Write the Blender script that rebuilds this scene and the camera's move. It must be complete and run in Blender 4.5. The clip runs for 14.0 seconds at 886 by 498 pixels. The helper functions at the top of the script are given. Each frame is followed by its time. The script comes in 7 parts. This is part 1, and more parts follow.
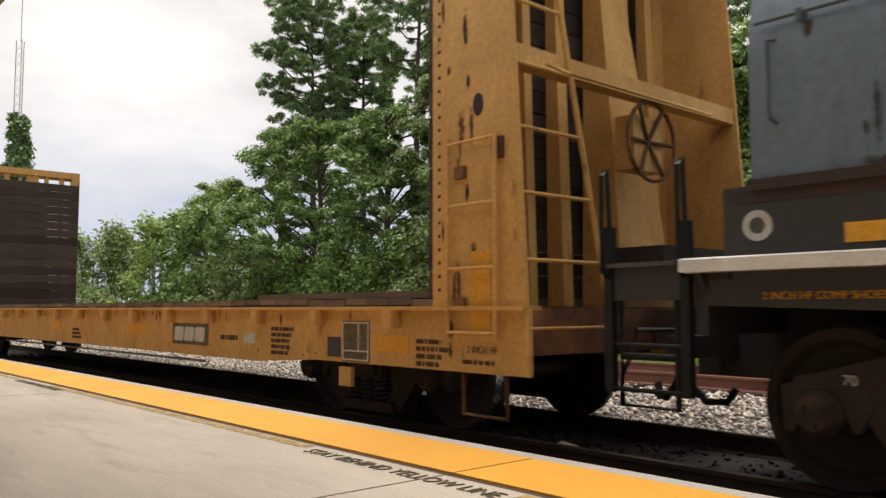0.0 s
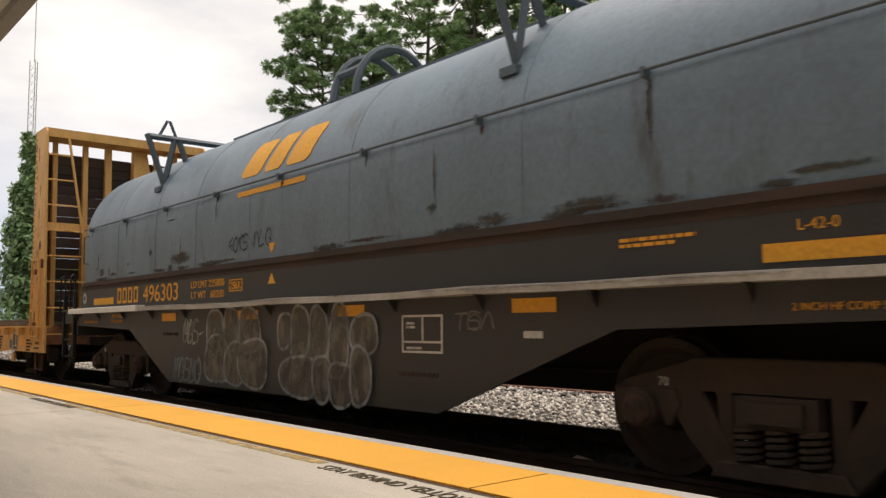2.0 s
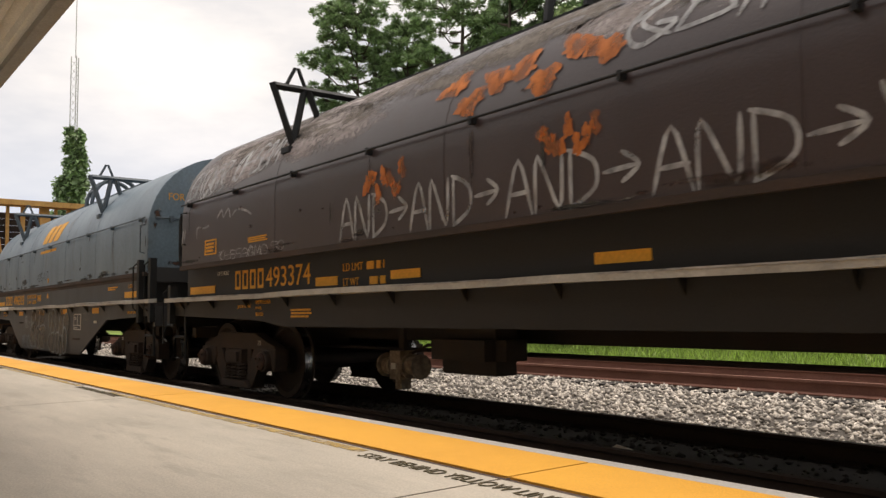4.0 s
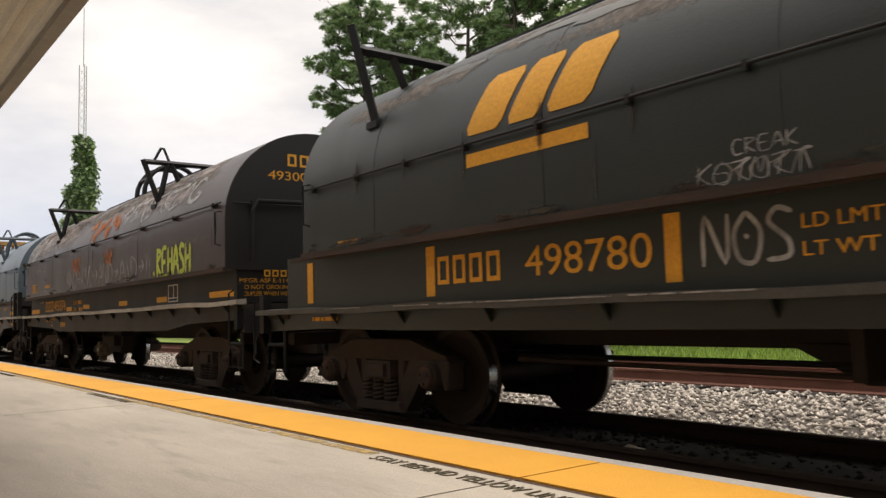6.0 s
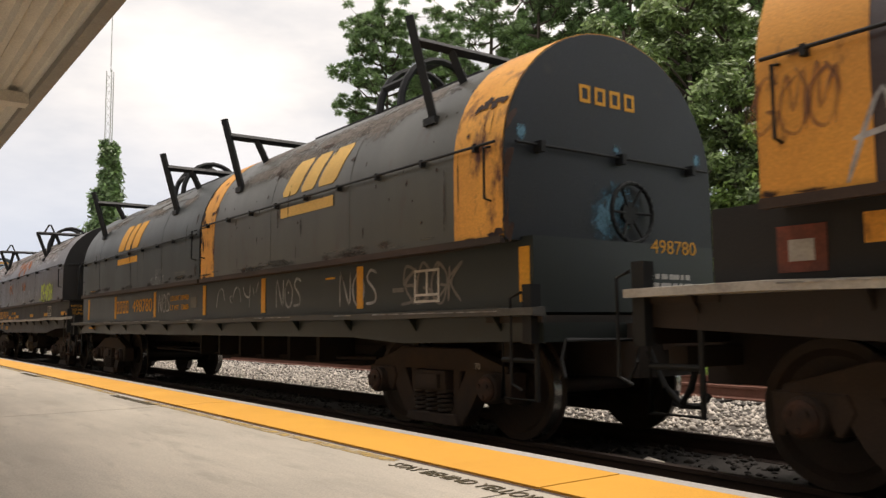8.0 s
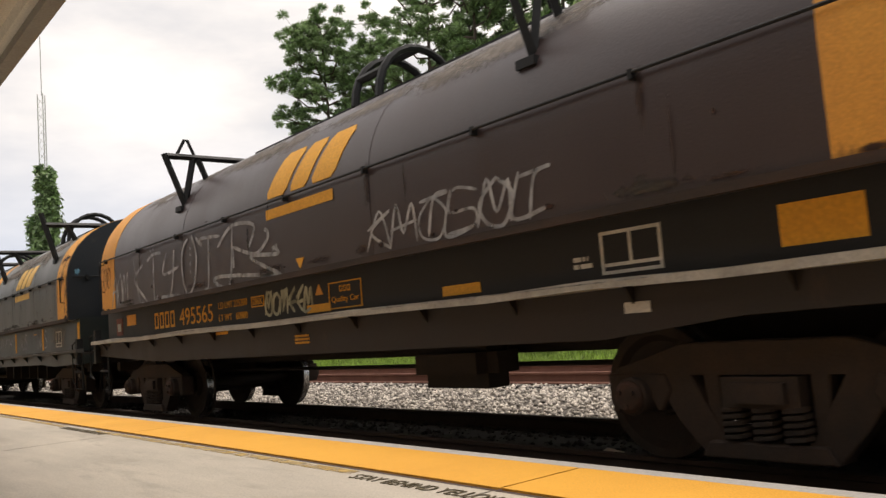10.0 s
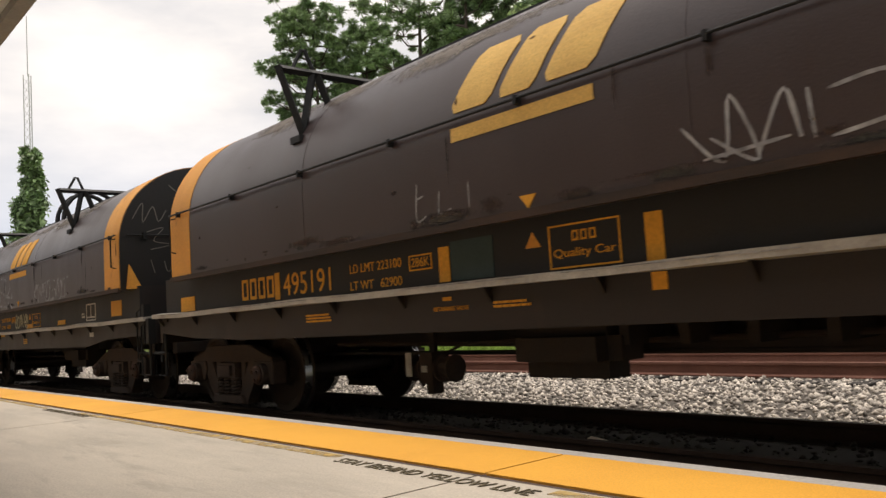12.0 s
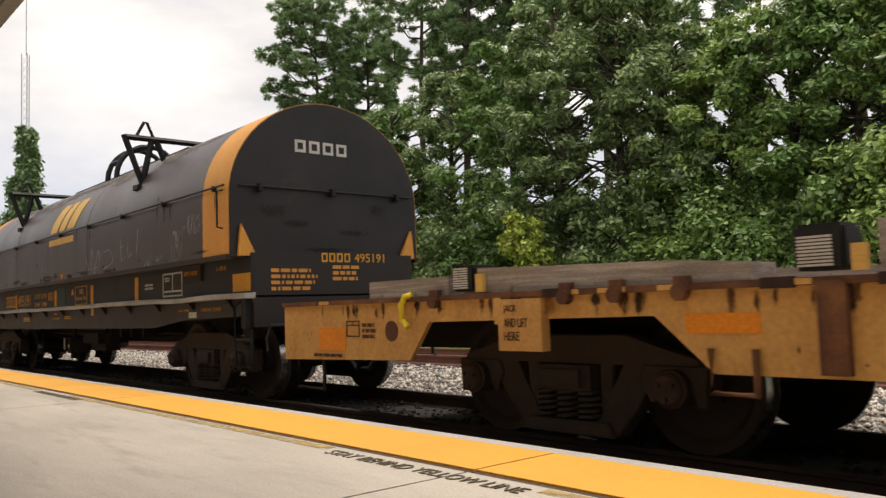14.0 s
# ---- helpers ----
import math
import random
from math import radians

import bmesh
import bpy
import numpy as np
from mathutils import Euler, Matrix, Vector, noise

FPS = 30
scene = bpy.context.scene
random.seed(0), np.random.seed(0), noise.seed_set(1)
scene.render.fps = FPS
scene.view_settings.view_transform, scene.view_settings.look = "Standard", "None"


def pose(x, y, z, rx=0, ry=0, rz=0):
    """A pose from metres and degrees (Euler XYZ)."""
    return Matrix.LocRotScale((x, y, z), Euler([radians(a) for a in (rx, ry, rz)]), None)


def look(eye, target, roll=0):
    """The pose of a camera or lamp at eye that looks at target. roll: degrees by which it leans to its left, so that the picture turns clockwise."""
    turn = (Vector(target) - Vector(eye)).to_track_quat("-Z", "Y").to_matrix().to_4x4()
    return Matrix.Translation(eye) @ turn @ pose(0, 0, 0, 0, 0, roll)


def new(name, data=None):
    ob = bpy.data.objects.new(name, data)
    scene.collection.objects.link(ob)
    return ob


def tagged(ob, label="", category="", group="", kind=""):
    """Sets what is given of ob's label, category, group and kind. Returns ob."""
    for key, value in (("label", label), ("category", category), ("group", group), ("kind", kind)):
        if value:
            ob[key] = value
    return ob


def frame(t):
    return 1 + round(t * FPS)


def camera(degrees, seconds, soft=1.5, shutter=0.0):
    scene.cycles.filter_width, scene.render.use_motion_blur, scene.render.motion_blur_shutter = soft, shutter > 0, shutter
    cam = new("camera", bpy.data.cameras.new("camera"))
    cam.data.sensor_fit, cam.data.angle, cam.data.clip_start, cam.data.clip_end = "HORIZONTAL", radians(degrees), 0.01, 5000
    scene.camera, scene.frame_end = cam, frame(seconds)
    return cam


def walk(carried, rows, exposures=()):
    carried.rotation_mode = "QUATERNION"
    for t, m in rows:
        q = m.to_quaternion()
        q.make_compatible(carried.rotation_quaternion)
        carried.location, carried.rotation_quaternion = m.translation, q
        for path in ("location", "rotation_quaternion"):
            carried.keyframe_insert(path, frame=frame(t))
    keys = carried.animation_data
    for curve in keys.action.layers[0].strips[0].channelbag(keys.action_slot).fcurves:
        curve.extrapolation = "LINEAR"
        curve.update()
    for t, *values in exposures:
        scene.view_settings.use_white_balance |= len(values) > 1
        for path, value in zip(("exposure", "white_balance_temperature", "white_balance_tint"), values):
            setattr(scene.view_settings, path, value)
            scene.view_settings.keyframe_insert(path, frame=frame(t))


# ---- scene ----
cam = camera(57.0, 14.0, soft=1.4, shutter=0.12)
# seconds, eye x y z, yaw (from +y towards -x), pitch, clockwise lean
PATH = [
    (0.0, 0.019, 0.012, 1.009, 48.66, 4.21, 0.02),
    (0.3, 0.018, 0.021, 1.015, 48.62, 4.25, 0.40),
    (0.5, 0.016, 0.023, 1.016, 48.48, 4.55, 0.29),
    (0.7, 0.014, 0.024, 1.017, 48.34, 4.64, 0.60),
    (1.0, 0.014, 0.019, 1.016, 48.80, 4.83, 0.51),
    (1.5, 0.012, 0.012, 1.012, 49.25, 4.96, 0.28),
    (2.0, 0.005, 0.011, 1.011, 49.42, 5.19, 0.53),
    (2.5, 0.005, 0.013, 1.008, 50.01, 5.31, 0.47),
    (3.0, -0.003, 0.007, 1.007, 51.29, 4.45, 0.33),
    (3.2, -0.007, 0.002, 1.003, 51.60, 4.30, 0.34),
    (5.5, -0.016, 0.018, 1.004, 52.38, 4.99, 1.20),
    (6.0, -0.010, 0.009, 1.001, 52.54, 4.68, 1.50),
    (6.5, -0.005, -0.002, 0.998, 52.58, 3.83, 0.91),
    (7.0, -0.004, -0.011, 0.999, 53.96, 4.01, 0.61),
    (7.5, -0.003, -0.015, 0.999, 53.98, 4.58, 0.20),
    (8.0, -0.001, -0.016, 1.000, 53.93, 5.30, 0.52),
    (8.2, 0.001, -0.015, 1.005, 53.67, 5.78, 1.53),
    (8.5, 0.001, -0.008, 1.008, 53.02, 6.35, 3.69),
    (9.0, 0.003, 0.002, 1.011, 51.75, 5.90, 5.44),
    (9.2, 0.004, 0.015, 1.014, 51.06, 5.60, 5.30),
    (11.5, 0.008, 0.000, 0.989, 50.31, 5.16, 3.78),
    (12.0, 0.003, 0.007, 0.990, 49.66, 4.62, 3.65),
    (12.5, 0.002, 0.012, 0.992, 49.77, 3.80, 3.63),
    (13.0, 0.006, 0.013, 0.993, 49.72, 3.75, 3.73),
    (13.5, 0.012, 0.008, 0.996, 49.09, 4.28, 3.11),
    (14.0, 0.005, -0.013, 1.006, 49.30, 4.12, 1.85),
]


def camera_pose(x, y, z, yaw, pitch, lean):
    a, p = radians(yaw), radians(pitch)
    way = Vector((-math.sin(a) * math.cos(p), math.cos(a) * math.cos(p), math.sin(p)))
    eye = Vector((x, y, z))
    return look(eye, eye + way, -lean)


walk(cam, [(r[0], camera_pose(*r[1:])) for r in PATH], exposures=[(0.0, 0.04, 7100, 14), (14.0, 0.04, 7100, 14)])

# how far the train has rolled towards -x: seconds, metres
ROLLED = [(0.0, 0.0), (0.5, 2.904), (1.0, 5.868), (1.5, 8.817), (2.0, 11.636), (2.5, 14.677), (3.0, 17.638), (5.5, 31.731), (6.0, 34.509), (6.5, 37.257), (7.0, 40.003), (7.5, 42.746), (8.0, 45.488), (8.5, 48.176), (9.0, 50.858), (11.5, 64.186), (12.0, 66.851), (12.5, 69.524), (13.0, 72.189), (13.5, 74.858), (14.0, 77.374)]
TRACK_Y = 5.5      # middle of the train's track; rail tops at z = 0
PLATFORM_Z = 0.22
RNG = random.Random(7)

# ---- light ----
world = bpy.data.worlds.new("sky")
scene.world = world
world.use_nodes = True
wn, wl = world.node_tree.nodes, world.node_tree.links
wn.clear()
w_out = wn.new("ShaderNodeOutputWorld")
w_bg = wn.new("ShaderNodeBackground")
w_sky = wn.new("ShaderNodeTexSky")
w_sky.sky_type = 'NISHITA'
w_sky.sun_disc = False
w_sky.sun_elevation = radians(78)
w_sky.sun_rotation = radians(200)
w_gain = wn.new("ShaderNodeVectorMath")
w_gain.operation = 'SCALE'
w_gain.inputs[3].default_value = 0.10
w_co = wn.new("ShaderNodeTexCoord")
w_map = wn.new("ShaderNodeMapping")
w_map.inputs["Scale"].default_value = (1.6, 1.6, 4.5)
w_noise = wn.new("ShaderNodeTexNoise")
w_noise.inputs["Scale"].default_value = 1.5
w_noise.inputs["Detail"].default_value = 6
w_noise.inputs["Roughness"].default_value = 0.55
w_ramp = wn.new("ShaderNodeValToRGB")
w_ramp.color_ramp.elements[0].position = 0.30
w_ramp.color_ramp.elements[0].color = (0.50, 0.54, 0.60, 1)
w_ramp.color_ramp.elements[1].position = 0.62
w_ramp.color_ramp.elements[1].color = (0.95, 0.94, 0.92, 1)
w_sep = wn.new("ShaderNodeSeparateXYZ")
w_low = wn.new("ShaderNodeMapRange")
w_low.inputs[1].default_value = 0.0
w_low.inputs[2].default_value = 0.26
w_grey = wn.new("ShaderNodeMix")
w_grey.data_type = 'RGBA'
w_grey.inputs[6].default_value = (0.36, 0.47, 0.66, 1)
w_mix = wn.new("ShaderNodeMix")
w_mix.data_type = 'RGBA'
w_mix.inputs[0].default_value = 0.92
wl.new(w_sky.outputs[0], w_gain.inputs[0])
wl.new(w_co.outputs["Generated"], w_map.inputs[0])
wl.new(w_map.outputs[0], w_noise.inputs["Vector"])
wl.new(w_noise.outputs[0], w_ramp.inputs[0])
wl.new(w_co.outputs["Generated"], w_sep.inputs[0])
wl.new(w_sep.outputs[2], w_low.inputs[0])
wl.new(w_low.outputs[0], w_grey.inputs[0])
wl.new(w_ramp.outputs[0], w_grey.inputs[7])
wl.new(w_gain.outputs[0], w_mix.inputs[6])
wl.new(w_grey.outputs[2], w_mix.inputs[7])
wl.new(w_mix.outputs[2], w_bg.inputs[0])
w_bg.inputs[1].default_value = 1.22
wl.new(w_bg.outputs[0], w_out.inputs[0])

sun_data = bpy.data.lights.new("sun", 'SUN')
sun_data.energy = 2.6
sun_data.angle = radians(34)
sun_data.color = (1.0, 0.96, 0.9)
sun = new("sun", sun_data)
sun.matrix_world = look((-4, 3, 24), (0, 0, 0))


# ---- materials ----
def mat(name, base, second=None, rough=0.6, metal=0.0, scale=3.0, amount=0.35, stain=None, stain_at=0.58,
        stretch=(1, 1, 1), bump=0.15, fine=60.0, spec=0.4, per_object=0.0, per_island=0.0):
    m = bpy.data.materials.new(name)
    m.use_nodes = True
    n, l = m.node_tree.nodes, m.node_tree.links
    b = n["Principled BSDF"]
    second = second or tuple(c * 0.72 for c in base)
    co = n.new("ShaderNodeTexCoord")
    mp = n.new("ShaderNodeMapping")
    mp.inputs["Scale"].default_value = stretch
    l.new(co.outputs["Object"], mp.inputs[0])
    big = n.new("ShaderNodeTexNoise")
    big.inputs["Scale"].default_value = scale
    big.inputs["Detail"].default_value = 7
    big.inputs["Roughness"].default_value = 0.62
    l.new(mp.outputs[0], big.inputs["Vector"])
    small = n.new("ShaderNodeTexNoise")
    small.inputs["Scale"].default_value = fine
    small.inputs["Detail"].default_value = 4
    l.new(co.outputs["Object"], small.inputs["Vector"])
    r1 = n.new("ShaderNodeMapRange")
    r1.inputs[1].default_value, r1.inputs[2].default_value = 0.3, 0.7
    r1.inputs[3].default_value, r1.inputs[4].default_value = 0.0, amount * 2
    l.new(big.outputs[0], r1.inputs[0])
    mix1 = n.new("ShaderNodeMix")
    mix1.data_type = 'RGBA'
    mix1.inputs[6].default_value = (*base, 1)
    mix1.inputs[7].default_value = (*second, 1)
    l.new(r1.outputs[0], mix1.inputs[0])
    col = mix1.outputs[2]
    r2 = n.new("ShaderNodeMapRange")
    r2.inputs[1].default_value, r2.inputs[2].default_value = 0.25, 0.75
    r2.inputs[3].default_value, r2.inputs[4].default_value = 0.82, 1.15
    l.new(small.outputs[0], r2.inputs[0])
    sc = n.new("ShaderNodeVectorMath")
    sc.operation = 'SCALE'
    l.new(col, sc.inputs[0])
    l.new(r2.outputs[0], sc.inputs[3])
    col = sc.outputs[0]
    if stain:
        st = n.new("ShaderNodeTexNoise")
        st.inputs["Scale"].default_value = scale * 1.7
        st.inputs["Detail"].default_value = 9
        st.inputs["Roughness"].default_value = 0.7
        off = n.new("ShaderNodeMapping")
        off.inputs["Location"].default_value = (5.3, 1.7, 9.1)
        off.inputs["Scale"].default_value = stretch
        l.new(co.outputs["Object"], off.inputs[0])
        l.new(off.outputs[0], st.inputs["Vector"])
        rs = n.new("ShaderNodeMapRange")
        rs.inputs[1].default_value, rs.inputs[2].default_value = stain_at, stain_at + 0.12
        l.new(st.outputs[0], rs.inputs[0])
        mx = n.new("ShaderNodeMix")
        mx.data_type = 'RGBA'
        l.new(rs.outputs[0], mx.inputs[0])
        l.new(col, mx.inputs[6])
        mx.inputs[7].default_value = (*stain, 1)
        col = mx.outputs[2]
    for share, which in ((per_object, "o"), (per_island, "i")):
        if share:
            src = n.new("ShaderNodeObjectInfo").outputs["Random"] if which == "o" else n.new("ShaderNodeNewGeometry").outputs["Random Per Island"]
            rr = n.new("ShaderNodeMapRange")
            rr.inputs[3].default_value, rr.inputs[4].default_value = 1 - share, 1 + share
            l.new(src, rr.inputs[0])
            s2 = n.new("ShaderNodeVectorMath")
            s2.operation = 'SCALE'
            l.new(col, s2.inputs[0])
            l.new(rr.outputs[0], s2.inputs[3])
            col = s2.outputs[0]
    l.new(col, b.inputs["Base Color"])
    rr = n.new("ShaderNodeMapRange")
    rr.inputs[3].default_value, rr.inputs[4].default_value = max(rough - 0.12, 0.05), min(rough + 0.15, 1)
    l.new(big.outputs[0], rr.inputs[0])
    l.new(rr.outputs[0], b.inputs["Roughness"])
    b.inputs["Metallic"].default_value = metal
    b.inputs["Specular IOR Level"].default_value = spec
    if bump:
        bp = n.new("ShaderNodeBump")
        bp.inputs["Strength"].default_value = bump
        bp.inputs["Distance"].default_value = 0.01
        l.new(small.outputs[0], bp.inputs["Height"])
        l.new(bp.outputs[0], b.inputs["Normal"])
    return m


def leaf_mat(name, base, second):
    m = mat(name, base, second, rough=0.42, scale=0.5, amount=0.5, bump=0, fine=2.0, spec=0.5, per_island=0.62)
    n, l = m.node_tree.nodes, m.node_tree.links
    p = n["Principled BSDF"]
    through_leaf = n.new("ShaderNodeBsdfTranslucent")
    l.new(p.inputs["Base Color"].links[0].from_socket, through_leaf.inputs[0])
    both = n.new("ShaderNodeMixShader")
    both.inputs[0].default_value = 0.28
    l.new(p.outputs[0], both.inputs[1])
    l.new(through_leaf.outputs[0], both.inputs[2])
    l.new(both.outputs[0], n["Material Output"].inputs[0])
    return m


def worn_mat(name, base, second, axes=(2, 0, 2), most=0.92):
    """Rust or dirt that thins out towards its ragged edge."""
    m = mat(name, base, second, 0.85, scale=12, amount=0.7)
    n, l = m.node_tree.nodes, m.node_tree.links
    co = n.new("ShaderNodeTexCoord")
    mid = n.new("ShaderNodeVectorMath")
    mid.operation = 'SUBTRACT'
    mid.inputs[1].default_value = (0.5, 0.5, 0.5)
    l.new(co.outputs["Generated"], mid.inputs[0])
    side = n.new("ShaderNodeVectorMath")
    side.operation = 'MULTIPLY'
    side.inputs[1].default_value = axes
    l.new(mid.outputs[0], side.inputs[0])
    far = n.new("ShaderNodeVectorMath")
    far.operation = 'LENGTH'
    l.new(side.outputs[0], far.inputs[0])
    grain = n.new("ShaderNodeTexNoise")
    grain.inputs["Scale"].default_value = 16
    grain.inputs["Detail"].default_value = 6
    grain.inputs["Roughness"].default_value = 0.7
    l.new(co.outputs["Object"], grain.inputs["Vector"])
    add = n.new("ShaderNodeMath")
    add.operation = 'MULTIPLY_ADD'
    add.inputs[1].default_value = 1.6
    l.new(grain.outputs[0], add.inputs[0])
    l.new(far.outputs["Value"], add.inputs[2])
    cover = n.new("ShaderNodeMapRange")
    cover.inputs[1].default_value, cover.inputs[2].default_value = 1.05, 1.5
    cover.inputs[3].default_value, cover.inputs[4].default_value = most, 0.0
    l.new(add.outputs[0], cover.inputs[0])
    clear = n.new("ShaderNodeBsdfTransparent")
    both = n.new("ShaderNodeMixShader")
    l.new(cover.outputs[0], both.inputs[0])
    l.new(clear.outputs[0], both.inputs[1])
    l.new(n["Principled BSDF"].outputs[0], both.inputs[2])
    l.new(both.outputs[0], n["Material Output"].inputs[0])
    return m


def thin_mat(name, base, second, least, most):
    """A thin uneven coat of spray that lets the paint below show."""
    m = mat(name, base, second, 0.8, scale=3, amount=0.6)
    n, l = m.node_tree.nodes, m.node_tree.links
    co = n.new("ShaderNodeTexCoord")
    mp = n.new("ShaderNodeMapping")
    mp.inputs["Scale"].default_value = (1.0, 1.0, 0.5)
    l.new(co.outputs["Object"], mp.inputs[0])
    grain = n.new("ShaderNodeTexNoise")
    grain.inputs["Scale"].default_value = 9
    grain.inputs["Detail"].default_value = 7
    l.new(mp.outputs[0], grain.inputs["Vector"])
    cover = n.new("ShaderNodeMapRange")
    cover.inputs[1].default_value, cover.inputs[2].default_value = 0.35, 0.62
    cover.inputs[3].default_value, cover.inputs[4].default_value = least, most
    l.new(grain.outputs[0], cover.inputs[0])
    clear = n.new("ShaderNodeBsdfTransparent")
    both = n.new("ShaderNodeMixShader")
    l.new(cover.outputs[0], both.inputs[0])
    l.new(clear.outputs[0], both.inputs[1])
    l.new(n["Principled BSDF"].outputs[0], both.inputs[2])
    l.new(both.outputs[0], n["Material Output"].inputs[0])
    return m


RUST = (0.10, 0.035, 0.015)
M_CONCRETE = mat("concrete", (0.54, 0.487, 0.41), (0.41, 0.372, 0.318), 0.85, scale=1.1, amount=0.6, stain=(0.36, 0.325, 0.275), stain_at=0.56, stretch=(0.4, 1.7, 1), fine=90)
M_CURB = mat("curb", (0.50, 0.48, 0.45), None, 0.85, scale=2, amount=0.3)
M_YELLOW_LINE = mat("platform_yellow", (0.85, 0.43, 0.055), (0.74, 0.36, 0.05), 0.6, scale=1.2, amount=0.4, fine=120)
M_FADED = thin_mat("faded_yellow", (0.66, 0.42, 0.09), (0.55, 0.42, 0.20), 0.05, 0.75)
M_GROOVE = mat("groove", (0.09, 0.06, 0.045), None, 0.9)
M_BLACK_PAINT = mat("black_paint", (0.07, 0.06, 0.035), (0.16, 0.13, 0.08), 0.8, scale=30, amount=0.5)
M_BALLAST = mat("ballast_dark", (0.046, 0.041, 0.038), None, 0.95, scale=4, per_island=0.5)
M_GRAVEL = mat("gravel", (0.56, 0.51, 0.45), (0.40, 0.355, 0.31), 0.9, scale=2, amount=0.5, per_island=0.62)
M_SOIL = mat("gravel_bed", (0.12, 0.105, 0.09), (0.07, 0.06, 0.052), 0.95, scale=6, amount=0.6)
M_GRASS_GROUND = mat("grass_ground", (0.24, 0.33, 0.075), (0.16, 0.22, 0.05), 0.95, scale=1.0)
M_RAIL = mat("rail_rust", (0.045, 0.028, 0.022), (0.03, 0.02, 0.017), 0.8, scale=4)
M_RAIL_RED = mat("rail_red_rust", (0.27, 0.125, 0.09), (0.17, 0.075, 0.055), 0.75, scale=3)
M_TIE = mat("tie_wood", (0.0308, 0.0266, 0.0238), (0.049, 0.042, 0.0364), 0.95, scale=6, stretch=(1, 0.2, 1), per_object=0.3)
M_BLUE = mat("faded_blue", (0.122, 0.178, 0.222), (0.094, 0.135, 0.168), 0.42, scale=1.3, amount=0.5, stain=(0.055, 0.068, 0.076), stain_at=0.560, stretch=(1, 1, 0.35), fine=25, spec=0.75)
M_BLACK = mat("car_black", (0.0165, 0.0165, 0.0175), (0.022, 0.0205, 0.020), 0.55, scale=1.6, amount=0.5, stain=(0.028, 0.019, 0.015), stain_at=0.600, stretch=(1, 1, 0.3), spec=0.3)
M_BLUEBLACK = mat("worn_black", (0.031, 0.032, 0.035), (0.042, 0.040, 0.038), 0.5, scale=1.6, amount=0.5, stain=(0.038, 0.03, 0.025), stain_at=0.600, stretch=(1, 1, 0.3))
M_BROWNBLACK = mat("brown_black", (0.036, 0.0235, 0.0240), (0.045, 0.029, 0.028), 0.36, scale=1.4, amount=0.5, stain=(0.04, 0.022, 0.017), stain_at=0.580, stretch=(1, 1, 0.3), spec=0.6)
M_OLIVE = mat("grey_olive", (0.062, 0.060, 0.046), (0.043, 0.044, 0.036), 0.42, scale=1.5, amount=0.5, stain=(0.05, 0.027, 0.016), stain_at=0.570, stretch=(1, 1, 0.25), spec=0.75)
M_GREENBLACK = mat("green_black", (0.0105, 0.0175, 0.0162), (0.0145, 0.0190, 0.0170), 0.42, scale=1.4, amount=0.5, stain=(0.026, 0.024, 0.020), stain_at=0.630, stretch=(1, 1, 0.3), spec=0.55)
M_SILL = mat("sill_paint", (0.016, 0.0125, 0.012), (0.024, 0.017, 0.015), 0.55, scale=2.0, amount=0.5, stain=(0.04, 0.024, 0.018), stain_at=0.61, stretch=(1, 1, 0.4))
M_END = mat("end_paint", (0.019, 0.0145, 0.0165), (0.011, 0.009, 0.010), 0.5, scale=1.1, amount=0.7, stain=(0.03, 0.025, 0.025), stain_at=0.6, spec=0.4)
M_UNDER = mat("underframe", (0.026, 0.022, 0.020), (0.044, 0.032, 0.026), 0.85, scale=5, amount=0.5)
M_TRUCK = mat("truck_grime", (0.029, 0.023, 0.020), (0.055, 0.036, 0.027), 0.85, scale=5, amount=0.6)
M_WHEEL = mat("wheel_steel", (0.028, 0.022, 0.019), (0.05, 0.034, 0.026), 0.7, metal=0.2, scale=4, amount=0.5)
M_BEARING = mat("bearing_rust", (0.10, 0.045, 0.028), (0.035, 0.022, 0.017), 0.8, scale=9, amount=0.7)
M_VALVE = mat("valve_dust", (0.34, 0.28, 0.21), (0.16, 0.12, 0.09), 0.85, scale=14, amount=0.7)
M_TREAD = mat("wheel_tread", (0.5, 0.49, 0.48), None, 0.25, metal=1.0, scale=4, amount=0.2)
M_LEDGE = mat("ledge_grey", (0.48, 0.47, 0.44), (0.30, 0.29, 0.27), 0.7, scale=3, amount=0.5, stain=(0.14, 0.10, 0.08), stain_at=0.66)
M_LEDGE_DARK = mat("ledge_dark", (0.049, 0.056, 0.056), (0.091, 0.084, 0.077), 0.7, scale=3, amount=0.5)
M_YELLOW = mat("decal_yellow", (0.72, 0.342, 0.027), (0.63, 0.297, 0.036), 0.6, scale=3, amount=0.4, fine=40)
M_PALE_YELLOW = mat("pale_yellow", (0.72, 0.45, 0.12), (0.6, 0.36, 0.10), 0.65, scale=3, amount=0.5)
M_BAND = mat("band_yellow", (0.703, 0.323, 0.05225), (0.589, 0.2565, 0.0475), 0.6, scale=2, amount=0.5, stain=RUST, stain_at=0.620, stretch=(1, 1, 0.4))
M_BAND_RUST = mat("band_yellow_rusted", (0.76, 0.36, 0.06), (0.62, 0.27, 0.05), 0.65, scale=2, amount=0.5, stain=(0.09, 0.03, 0.018), stain_at=0.535, stretch=(1, 1, 0.5))
M_WHITE = mat("white_marking", (0.62, 0.60, 0.55), (0.45, 0.43, 0.40), 0.7, scale=8, amount=0.5)
M_SPRAY = thin_mat("white_spray", (0.47, 0.47, 0.47), (0.30, 0.30, 0.31), 0.45, 1.0)
